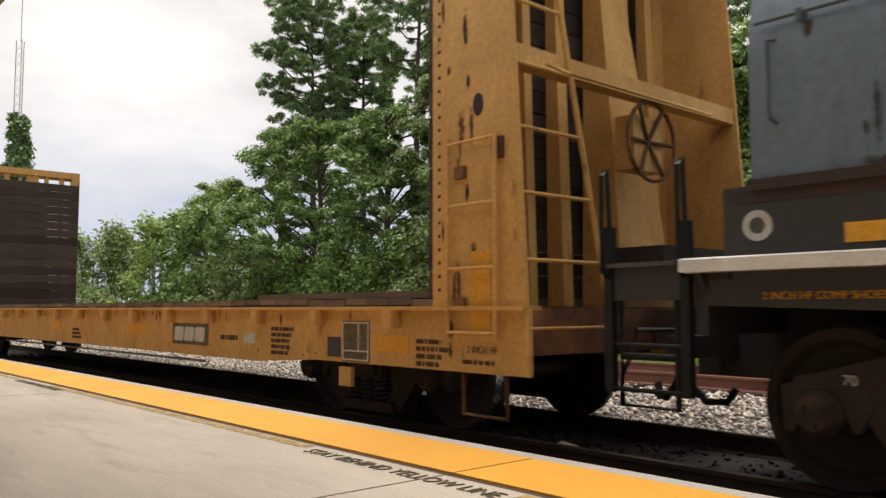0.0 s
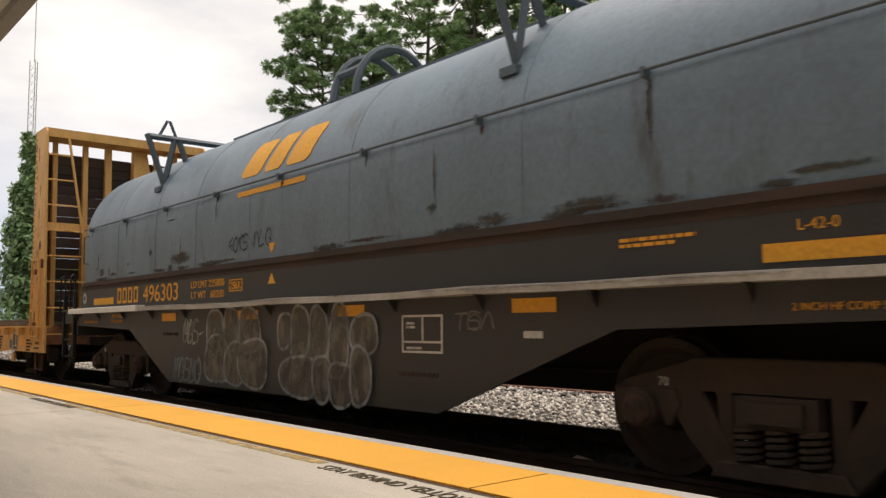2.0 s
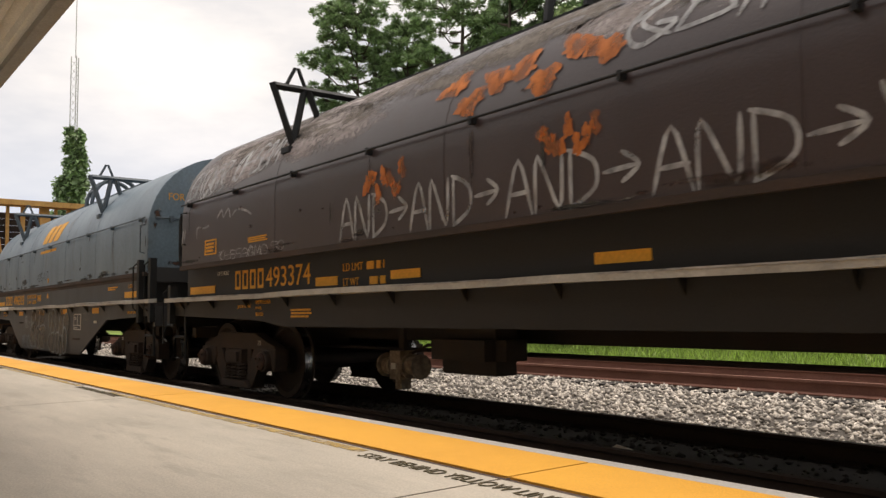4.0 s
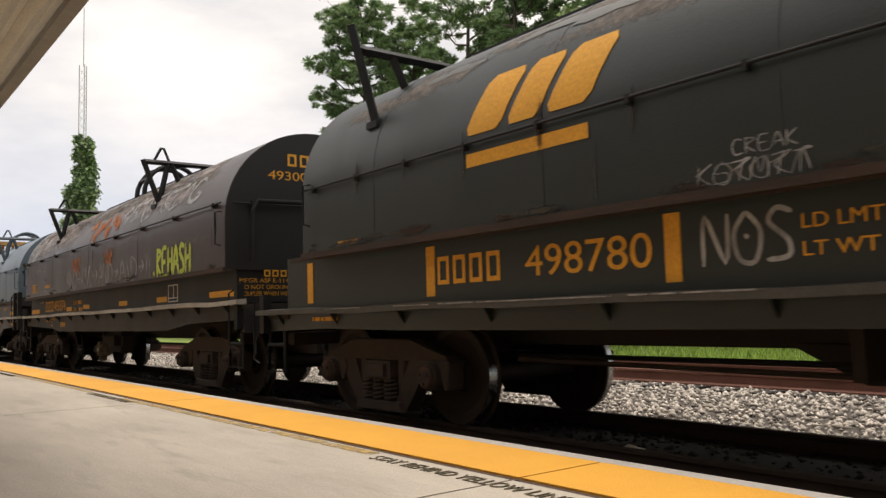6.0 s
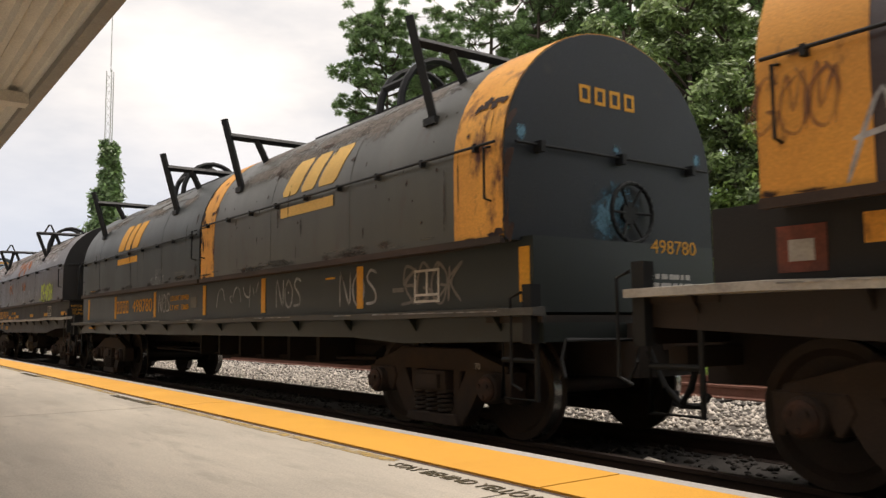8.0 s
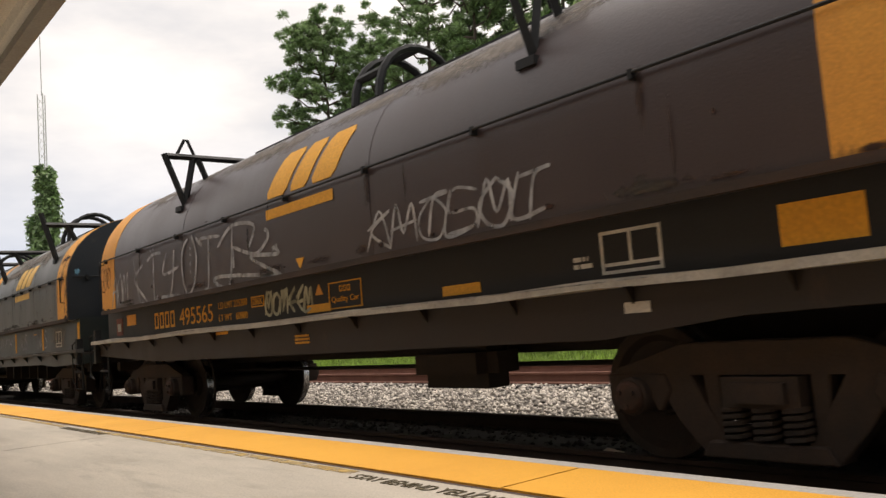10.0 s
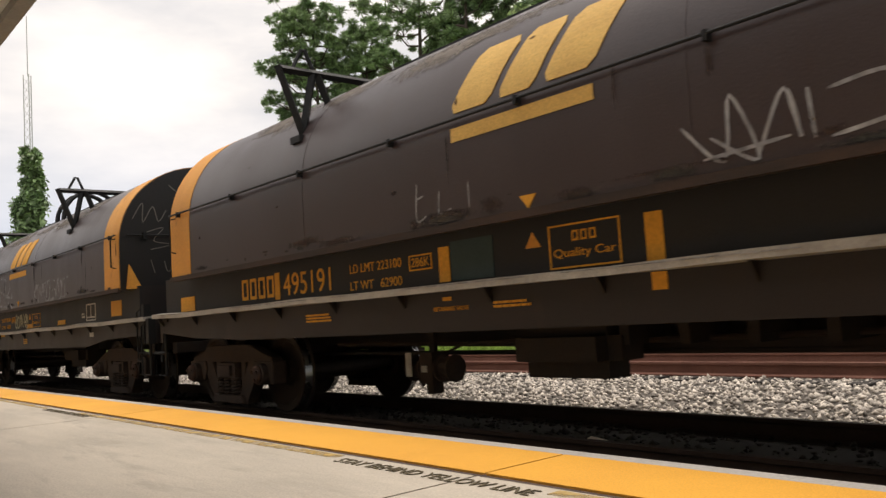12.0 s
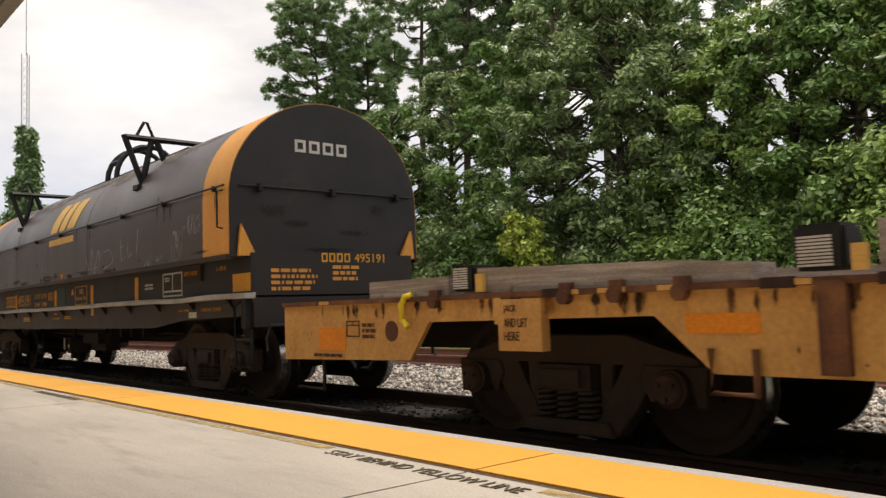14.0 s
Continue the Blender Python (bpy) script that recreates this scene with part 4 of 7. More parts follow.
    if arch is not None:
        lines = []
        for dx in (-0.22, 0.22):
            lines.append([(arch + dx, 0.55 * math.cos(a), ZS + RISE - 0.12 + 0.62 * math.sin(a)) for a in [math.pi * i / 12 for i in range(13)]])
        for i in (2, 6, 10):
            a = math.pi * i / 12
            lines.append([(arch - 0.22, 0.55 * math.cos(a), ZS + RISE - 0.12 + 0.62 * math.sin(a)), (arch + 0.22, 0.55 * math.cos(a), ZS + RISE - 0.12 + 0.62 * math.sin(a))])
        rods("arch_bar", frame_mat, h, lines, 0.045, seg=6)
        boxes("ridge_plate", frame_mat, h, (frames[0] + 0.4, frames[-1] - 0.4, -0.28, 0.28, ZS + RISE - 0.03, ZS + RISE + 0.05))
    return h


def slab_mark(name, parent, x0, x1, z0, z1, material=None, y=None, label=""):
    y = -HW if y is None else y
    return boxes(name, material or M_YELLOW, parent, (x0, x1, y - 0.006, y + 0.004, z0, z1), label=label)


def frame_mark(name, parent, x0, x1, z0, z1, material, w=0.02, y=None, cross=None):
    y = (-HW if y is None else y)
    s = [(x0, x1, y - 0.006, y + 0.004, z0, z0 + w), (x0, x1, y - 0.006, y + 0.004, z1 - w, z1), (x0, x0 + w, y - 0.006, y + 0.004, z0, z1), (x1 - w, x1, y - 0.006, y + 0.004, z0, z1)]
    if cross:
        s += [(x0, x1, y - 0.006, y + 0.004, cross[1] - w / 2, cross[1] + w / 2), (cross[0] - w / 2, cross[0] + w / 2, y - 0.006, y + 0.004, cross[1], z1)]
    return boxes(name, material, parent, *s)


def slanted(name, parent, x0, z0, widths, height, gap, lean, material, y, curve=None):
    """Plain leaning blocks in the place of a company mark; curve(z) gives y on a rounded side."""
    x = x0
    for w in widths:
        bm = bmesh.new()
        rings = []
        k = 8
        for i in range(k + 1):
            z = z0 + height * i / k
            yy = curve(z) if curve else y
            cut = 0.12 * w if i in (0, k) else 0.0
            xa, xb = x + lean * height * i / k + cut, x + w + lean * height * i / k - cut
            rings.append([bm.verts.new((xa, yy - 0.006, z)), bm.verts.new((xb, yy - 0.006, z)), bm.verts.new((xb, yy + 0.02, z)), bm.verts.new((xa, yy + 0.02, z))])
        for a, b in zip(rings, rings[1:]):
            for i in range(4):
                bm.faces.new((a[i], a[(i + 1) % 4], b[(i + 1) % 4], b[i]))
        bm.faces.new(rings[0][::-1])
        bm.faces.new(rings[-1])
        part(name, bm, material, parent)
        x += w + gap


def on_hood(z):
    return -HW * math.sqrt(max(0.0, 1 - ((z - ZS) / RISE) ** 2)) if z > ZS else -HW


def marks(parent, x0, z0, n, width, height, gap, material=None, y=None):
    """Upright plain blocks for letters of a company's mark."""
    y = -HW if y is None else y
    for i in range(n):
        a = x0 + i * (width + gap)
        hollow(parent, [(a, z0), (a + width, z0), (a + width, z0 + height), (a, z0 + height)], min(width, height) * 0.24, material or M_YELLOW, lambda u, v: (u, y - 0.005, v))


def hollow(parent, corners, rim, material, place):
    """One plain open block: an outline of even thickness."""
    cx, cz = sum(p[0] for p in corners) / 4, sum(p[1] for p in corners) / 4
    bm = bmesh.new()
    outer, inner = [], []
    for u, v in corners:
        outer.append(bm.verts.new(place(u, v)))
        inner.append(bm.verts.new(place(u - math.copysign(rim, u - cx), v - math.copysign(rim, v - cz))))
    for i in range(4):
        bm.faces.new((outer[i], outer[(i + 1) % 4], inner[(i + 1) % 4], inner[i]))
    return part("company_mark", bm, material, parent)


def small_print(parent, x0, z0, lines, width, line_h, material=None, y=None, seed=1):
    """Unreadable small lettering as rows of short bars."""
    y = -HW if y is None else y
    rs = random.Random(seed)
    s = []
    for i in range(lines):
        x, z = x0, z0 + (lines - 1 - i) * line_h * 1.6
        end = x0 + width * rs.uniform(0.7, 1.0)
        while x < end:
            w = rs.uniform(0.5, 3.5) * line_h
            s.append((x, min(x + w, end), y - 0.006, y + 0.004, z, z + line_h))
            x += w + line_h * 0.6
    return boxes("small_print", material or M_YELLOW, parent, *s)


def coil_car(x, length, label, body, lower, ledge_mat, ledge_z, sill_bottom, belly=None, trucks=None, deck_to=1.68, tank=None, panel=0.62, spine=0.72, far=None, start=0.0, taper=(1.5, 0.90, 2.8)):
    root = car_root("coil_car", x, label, "freight car")
    if belly:
        b0, b1, b2, b3, zb = belly
        outline = [(start, ledge_z - 0.03), (start, 1.03), (b0, 0.96), (b1, zb), (b2, zb), (b3, 0.96), (length, 1.03), (length, ledge_z - 0.03)]
    else:
        outline = [(start, ledge_z - 0.03), (start, ledge_z - 0.24), (taper[0], taper[1]), (taper[2], sill_bottom), (length - 2.9, sill_bottom), (length - 1.9, ledge_z - 0.28), (length, ledge_z - 0.24), (length, ledge_z - 0.03)]
    for s in (-1, 1):
        bm = bmesh.new()
        prism(bm, outline, s * HW if s > 0 else -HW, s * (HW - 0.03), "y")
        part("side_sill", bm, lower, root)
        bm = bmesh.new()
        box(bm, 0.62, length - (0.75 if far and s > 0 else panel), min(s * HW, s * (HW - 0.04)), max(s * HW, s * (HW - 0.04)), ledge_z - 0.02, deck_to)
        part("side_panel", bm, body, root)
        bm = bmesh.new()
        # the ledge is bent and patched here and there
        n = 14
        y_in, y_out = s * (HW - 0.02), s * (HW + 0.11)
        rings = []
        rs = random.Random(int(x) + s)
        for i in range(n + 1):
            xx = start + (length - start) * i / n
            dz = rs.uniform(-0.012, 0.012)
            rings.append([bm.verts.new((xx, y_in, ledge_z + dz + 0.01)), bm.verts.new((xx, y_out, ledge_z + dz)), bm.verts.new((xx, y_out, ledge_z + dz - 0.055)), bm.verts.new((xx, y_in, ledge_z - 0.055))])
        for a, b in zip(rings, rings[1:]):
            for i in range(4):
                bm.faces.new((a[i], b[i], b[(i + 1) % 4], a[(i + 1) % 4]))
        bm.faces.new(rings[0])
        bm.faces.new(rings[-1][::-1])
        part("ledge", bm, ledge_mat, root, "bent grey running ledge")
        for i in range(13):
            xx = 0.5 + (length - 1.0) * i / 12
            bm = bmesh.new()
            prism(bm, [(s * HW, ledge_z - 0.05), (s * (HW + 0.09), ledge_z - 0.05), (s * HW, ledge_z - 0.17)], xx - 0.01, xx + 0.01)
            part("gusset", bm, lower, root)
    rs = random.Random(int(x * 7) + 3)
    for i in range(16):
        a = rs.uniform(0.2, length - 1.6)
        boxes("scuff", M_SPRAY, root, (a, a + rs.uniform(0.2, 1.3), -HW - 0.116, -HW - 0.109, ledge_z - 0.014, ledge_z - rs.uniform(0.002, 0.008)))
    boxes("center_sill", M_UNDER, root, (0.1, length - 0.1, -0.25, 0.25, 0.72, 1.05))
    if spine < 0.72:
        bm = bmesh.new()
        prism(bm, [(6.0, 0.75), (6.5, spine), (length - 4.4, spine), (length - 3.9, 0.75)], -0.3, 0.3, "y")
        part("spine_beam", bm, M_UNDER, root)
        for i in range(6):
            xx = 6.7 + (length - 11.3) * i / 5
            boxes("hanger", M_UNDER, root, (xx - 0.04, xx + 0.04, -0.8, -0.3, spine + 0.06, 0.9))
        rods("air_pipe", M_TRUCK, root, [[(3.6, -0.55, spine + 0.1), (length * 0.5, -0.55, spine + 0.06), (length - 3.6, -0.55, spine + 0.12)]], 0.022)
    boxes("floor", M_UNDER, root, (0.65, length - 0.65, -HW + 0.04, HW - 0.04, ledge_z - 0.12, ledge_z - 0.04))
    for a, b in ((start, 0.66), (length - 0.66, length)):
        boxes("end_platform", M_UNDER, root, (a, b, -HW - 0.02, HW + 0.02, ledge_z - 0.10, ledge_z - 0.045))
        boxes("end_sill", lower, root, ((a if a < 1 else b - 0.08), (a + 0.08 if a < 1 else b), -HW, HW, 0.86, ledge_z - 0.05))
    for a in (0.62, length - panel - 0.04):
        boxes("end_wall", lower, root, (a, a + 0.04, -HW + 0.04, (far if far and a > 1 else HW - 0.04), ledge_z - 0.02, deck_to))
    for tx in trucks or (1.95, length - 1.95):
        truck(root, tx)
    for a, e in ((-0.12, 1.0), (length - 1.0, length + 0.12)):
        boxes("draft_pocket", M_UNDER, root, (a, e, -0.38, 0.38, 0.56, 1.0))
        boxes("brake_beam", M_UNDER, root, (a + 0.15, a + 0.3, -1.0, 1.0, 0.70, 0.84))
    coupler(root, 0.1, -1)
    coupler(root, length - 0.1, 1)
    # corner steps, uncoupling levers
    for s in (-1, 1):
        for xx in ((0.10 if start < 0.4 else -0.10), length - 0.50):
            y = s * (HW - 0.02)
            rods("step", M_STEEL_DARK, root, [[(xx, y, 1.15), (xx, y, 0.42), (xx + 0.4, y, 0.42), (xx + 0.4, y, 1.15)], [(xx, y, 0.72), (xx + 0.4, y, 0.72)]], 0.022)
        for xe, d in ((0.0, -1), (length, 1)):
            rods("uncoupling_lever", M_STEEL_DARK, root, [[(xe + d * 0.06, 0.1 * s, 0.86), (xe + d * 0.08, s * 1.15, 0.88), (xe + d * 0.08, s * 1.2, 0.74), (xe + d * 0.14, s * 1.22, 0.60)]], 0.014)
    # brake gear hung below
    if tank:
        bm = bmesh.new()
        box(bm, tank[0], tank[1], -0.95, -0.45, 0.46, 0.90)
        bmesh.ops.bevel(bm, geom=bm.edges[:], offset=0.13, segments=4, affect='EDGES')
        part("brake_reservoir", bm, M_UNDER, root, smooth=True)
    rods("brake_rod", M_UNDER, root, [[(2.2, -0.3, 0.62), (length - 2.2, -0.3, 0.62)], [(2.2, 0.35, 0.58), (length - 2.2, 0.35, 0.58)]], 0.02)
    return root


ON_HOOD = ("company_mark", "company_bar", "graffiti_stroke", "rust_patch", "dust_patch", "worn_patch", "paint_dot", "marker_triangle",
           "small_print", "lettering", "end_lettering", "warning_label", "corner_gusset", "paint_patch")


def mount(car, *hoods):
    """Fix what is painted on a hood to that hood; hoods: (hood, its last x, shift along it)."""
    for ob in list(car.children):
        if ob.type != 'MESH' or ob.name.split(".")[0] not in ON_HOOD:
            continue
        xs = [v.co.x for v in ob.data.vertices]
        if max(v.co.z for v in ob.data.vertices) < 1.665:
            continue
        for h, last, shift in hoods:
            if min(xs) < last + 0.06:
                ob.parent = h
                ob.location.x += shift if max(xs) < last else 0.0
                break


def brake_valve(root, x, y, z, pale):
    """Control valve hung under the floor: pipe bracket, two portions, pipes and a tag."""
    bm = bmesh.new()
    box(bm, x - 0.09, x + 0.09, y - 0.10, y + 0.10, z - 0.02, z + 0.26)
    rod(bm, (x - 0.30, y, z + 0.10), (x - 0.09, y, z + 0.10), 0.085, 12)
    rod(bm, (x + 0.09, y, z + 0.12), (x + 0.30, y, z + 0.12), 0.095, 12)
    for sx in (-0.30, -0.12, 0.12, 0.28):
        rod(bm, (x + sx, y, z + 0.11), (x + sx + 0.025, y, z + 0.11), 0.125, 12)
    box(bm, x - 0.05, x + 0.05, y - 0.06, y + 0.06, z - 0.12, z)
    body = part("brake_valve", bm, M_VALVE if pale else M_TRUCK, root, "dusty beige brake valve" if pale else "grimy brake valve")
    boxes("hanger", M_UNDER, body, (x - 0.04, x + 0.04, y - 0.02, y + 0.02, z + 0.26, z + 0.5))
    rods("air_pipe", M_TRUCK, body, [[(x + 0.05, y, z + 0.2), (x + 0.35, y + 0.05, z + 0.32), (x + 1.3, y + 0.1, z + 0.34)], [(x - 0.05, y, z + 0.05), (x - 0.3, y + 0.1, z - 0.06), (x - 0.6, y + 0.2, z + 0.1)]], 0.018)
    boxes("tag", M_WHITE, body, (x - 0.05, x + 0.03, y - 0.115, y - 0.108, z + 0.08, z + 0.14))


def end_posts(root, xs, z0, z1, material, w=0.05):
    for x in xs:
        for s in (-1, 1):
            boxes("post", material, root, (x - w, x + w, s * 1.33 - w, s * 1.33 + w, z0, z1))
            rods("handrail", M_STEEL_DARK, root, [[(x - 0.06, s * 1.38, z1 - 0.06), (x - 0.16, s * 1.40, z1 - 0.1), (x - 0.16, s * 1.40, z1 - 0.75), (x - 0.06, s * 1.38, z1 - 0.8)]], 0.013)


def smooth_line(pts, k=5):
    """Points of a rounded line through pts."""
    out = []
    for i in range(len(pts) - 1):
        p0, p1, p2, p3 = (pts[max(i - 1, 0)], pts[i], pts[i + 1], pts[min(i + 2, len(pts) - 1)])
        for j in range(k):
            t = j / k
            out.append(tuple(0.5 * (2 * b + (c - a) * t + (2 * a - 5 * b + 4 * c - d) * t * t + (3 * b - a - 3 * c + d) * t ** 3) for a, b, c, d in zip(p0, p1, p2, p3)))
    return out + [pts[-1]]


def stroke(bm, pts, width, lift=0.0):
    """A flat sprayed line on the near side; it follows the rounded hood higher up."""
    rows = []
    for i, (x, z) in enumerate(pts):
        a, b = pts[max(i - 1, 0)], pts[min(i + 1, len(pts) - 1)]
        dx, dz = b[0] - a[0], b[1] - a[1]
        n = math.hypot(dx, dz) or 1
        w = width * (0.5 if i in (0, len(pts) - 1) else 1.0) / 2
        row = []
        for s in (-1, 1):
            xx, zz = x - s * w * dz / n, z + s * w * dx / n
            row.append(bm.verts.new((xx, on_hood(zz) - 0.005 - lift, zz)))
        rows.append(row)
    for a, b in zip(rows, rows[1:]):
        bm.faces.new((a[0], b[0], b[1], a[1]))


GLYPHS = (
    ((0.1, 1.0), (0.15, 0.0)), ((0.0, 0.55), (0.9, 1.0), (0.2, 0.5), (1.0, 0.0)), ((0.5, 1.0), (0.0, 0.6), (0.2, 0.1), (0.8, 0.0), (1.0, 0.6), (0.5, 1.0)),
    ((0.0, 0.0), (0.5, 1.0), (1.0, 0.05)), ((0.0, 0.9), (1.0, 1.0), (0.55, 0.95), (0.45, 0.0)), ((0.1, 1.0), (0.0, 0.0), (0.9, 0.1)), ((1.0, 0.9), (0.2, 1.0), (0.1, 0.55), (0.8, 0.5), (0.9, 0.1), (0.0, 0.0)),
    ((0.0, 0.0), (0.2, 1.0), (0.5, 0.3), (0.8, 1.0), (1.0, 0.0)), ((0.9, 0.8), (0.3, 1.0), (0.0, 0.4), (0.4, 0.0), (1.0, 0.3), (0.5, 0.4)), ((0.0, 0.4), (1.0, 0.5)),
)


LETTERS = {
    "A": (((0, 0), (0.45, 1), (0.9, 0)), ((0.15, 0.4), (0.85, 0.42))), "N": (((0, 0), (0.08, 1), (0.75, 0.05), (0.85, 1)),), "D": (((0.1, 0), (0.1, 1)), ((0.0, 1), (0.75, 0.75), (0.8, 0.3), (0.05, 0))),
    ">": (((0, 0.5), (0.9, 0.55)), ((0.5, 0.8), (0.95, 0.55), (0.5, 0.3))), "R": (((0.1, 0), (0.1, 1)), ((0.0, 1), (0.8, 0.85), (0.1, 0.5), (0.85, 0))), "E": (((0.8, 1), (0.1, 0.95), (0.1, 0.05), (0.85, 0)), ((0.1, 0.5), (0.65, 0.52))),
    "H": (((0.1, 0), (0.1, 1)), ((0.8, 0), (0.8, 1)), ((0.1, 0.5), (0.8, 0.55))), "S": (((0.85, 0.9), (0.4, 1), (0.15, 0.75), (0.7, 0.4), (0.7, 0.1), (0.05, 0.05)),), "O": (((0.45, 1), (0.05, 0.6), (0.2, 0.1), (0.7, 0.05), (0.9, 0.6), (0.45, 1)), ((0.4, 0.5), (0.5, 0.55))),
    "C": (((0.85, 0.9), (0.3, 1), (0.05, 0.5), (0.3, 0.02), (0.85, 0.1)),), "K": (((0.1, 0), (0.1, 1)), ((0.8, 1), (0.12, 0.45), (0.85, 0))), "Y": (((0.0, 1), (0.4, 0.5)), ((0.8, 1), (0.3, 0.0))), "I": (((0.45, 0), (0.5, 1)),),
}


def word(parent, text, x0, x1, z0, z1, width, material, label="sprayed hand-drawn word"):
    """A word sprayed in plain strokes."""
    w = (x1 - x0) / len(text)
    for i, ch in enumerate(text):
        for k, line in enumerate(LETTERS[ch]):
            bm = bmesh.new()
            stroke(bm, smooth_line([(x0 + w * (i + 0.04 + p[0]), z0 + (z1 - z0) * p[1]) for p in line], 4), width, 0.0006 * k)
            part("graffiti_stroke", bm, material, parent, label)


def scrawl(parent, x0, x1, z0, z1, n, width, material, seed, label="illegible sprayed tag", lift=0.0):
    """An illegible tag: n abstract signs, one line each."""
    rs = random.Random(seed)
    w = (x1 - x0) / n
    for i in range(n):
        for g in (rs.choice(GLYPHS), rs.choice(GLYPHS)):
            a, b = x0 + i * w, z0 + rs.uniform(0, 0.12) * (z1 - z0)
            pts = [(a + w * (0.05 + 0.95 * p[0]) + rs.uniform(-.05, .05) * w + 0.12 * (z1 - z0) * p[1], b + (z1 - b) * p[1] * rs.uniform(0.85, 1.0)) for p in g]
            bm = bmesh.new()
            stroke(bm, smooth_line(pts), width * rs.uniform(0.8, 1.2), lift + 0.0012 * rs.random())
            part("graffiti_stroke", bm, material, parent, label)


def patch(parent, x, z, rx, rz, seed, material, lift=0.0, name="rust_patch"):
    """A ragged spot of rust or dirt that lies on the hood's near side."""
    rs = random.Random(seed)
    n = 26
    p = [rs.uniform(0, 6.28) for _ in range(4)]
    bm = bmesh.new()
    rings = []
    for k in (0.0, 0.55, 1.0):
        ring = []
        for i in range(n):
            a = 2 * math.pi * i / n
            r = k * (1 + 0.22 * math.sin(2 * a + p[0]) + 0.18 * math.sin(3 * a + p[1]) + 0.14 * math.sin(5 * a + p[2]) + 0.12 * math.sin(9 * a + p[3]))
            zz = z + rz * r * math.sin(a)
            ring.append(bm.verts.new((x + rx * r * math.cos(a), on_hood(zz) - 0.008 - lift, zz)))
            if k == 0:
                break
        rings.append(ring)
    for i in range(n):
        j = (i + 1) % n
        bm.faces.new((rings[0][0], rings[1][i], rings[1][j]))
        bm.faces.new((rings[1][i], rings[2][i], rings[2][j], rings[1][j]))
    return part(name, bm, material, parent)


def flat_patch(parent, x, y, z, rx, rz, seed, material):
    """A ragged rust spot on a flat side that faces the platform."""
    rs = random.Random(seed)
    p = [rs.uniform(0, 6.28) for _ in range(3)]
    bm = bmesh.new()
    ring = []
    for i in range(22):
        a = 2 * math.pi * i / 22
        r = 1 + 0.22 * math.sin(2 * a + p[0]) + 0.18 * math.sin(3 * a + p[1]) + 0.12 * math.sin(7 * a + p[2])
        ring.append(bm.verts.new((x + rx * r * math.cos(a), y - 0.003, z + rz * r * math.sin(a))))
    bm.faces.new(ring)
    return part("rust_patch", bm, material, parent)


def dusty(parent, x0, x1, n, seed, zone=(3.05, 3.34), material=None):
    """Pale stretches along a hood's top: dust, with sky light put into the colour."""
    material = material or M_DUST_SHEEN
    rs = random.Random(seed)
    for i in range(n):
        patch(parent, x0 + (x1 - x0) * (i + rs.random()) / n, rs.uniform(*zone), rs.uniform(0.5, 1.2), rs.uniform(0.12, 0.26), seed * 50 + i, material, 0.0005 * (i % 4) - 0.0048, "dust_patch")


def end_patch(parent, x, y, z, ry, rz, seed, material, name="paint_patch"):
    """A ragged spot on an end that faces along the track."""
    rs = random.Random(seed)
    p = [rs.uniform(0, 6.28) for _ in range(3)]
    bm = bmesh.new()
    ring = []
    for i in range(26):
        a = 2 * math.pi * i / 26
        r = 1 + 0.2 * math.sin(2 * a + p[0]) + 0.16 * math.sin(3 * a + p[1]) + 0.1 * math.sin(7 * a + p[2])
        ring.append(bm.verts.new((x + 0.003, y + ry * r * math.cos(a), z + rz * r * math.sin(a))))
    bm.faces.new(ring)
    return part(name, bm, material, parent)


def lines_tag(parent, lines, width, material, label):
    for i, pts in enumerate(lines):
        bm = bmesh.new()
        stroke(bm, smooth_line(pts), width, 0.0008 * i)
        part("graffiti_stroke", bm, material, parent, label)


def bubbles(parent, blobs, fill, rim, label):
    """Swollen rounded shapes: a flat grey fill and a paler outline."""
    for k, (cx, cz, rx, rz, tilt) in enumerate(blobs):
        pts = []
        for i in range(28):
            a = 2 * math.pi * i / 28
            m = abs(math.cos(a)) ** 2.6 + abs(math.sin(a)) ** 2.6
            r = m ** (-1 / 2.6) * (1 + 0.06 * math.sin(3 * a + k))
            pts.append((cx + rx * r * math.cos(a) + tilt * math.sin(a) * rz, cz + rz * r * math.sin(a)))
        bm = bmesh.new()
        f = bm.faces.new([bm.verts.new((x, -HW - 0.003 - 0.003 * k, z)) for x, z in pts])
        part("graffiti_fill", bm, fill, parent)
        bm = bmesh.new()
        stroke(bm, pts + [pts[0]], 0.032, 0.0 + 0.003 * k)
        part("graffiti_outline", bm, rim, parent, label)


def triangle(parent, x, z, w, h, up, material):
    bm = bmesh.new()
    prism(bm, [(x - w / 2, z if up else z + h), (x + w / 2, z if up else z + h), (x, z + h if up else z)], -HW - 0.006, -HW + 0.004, "y")
    return part("marker_triangle", bm, material, parent)


def put(parent, text, x, z, h, w=None, material=None, name="lettering", y=None):
    return lettering(name, text, x, z, h, material or M_YELLOW, parent, (-HW if y is None else y) - 0.004, w)


def put_end(parent, text, end, y, z, h, w=None, material=None):
    return lettering("end_lettering", text, 0, z, h, material or M_YELLOW, parent, y, w, end=end + 0.004)


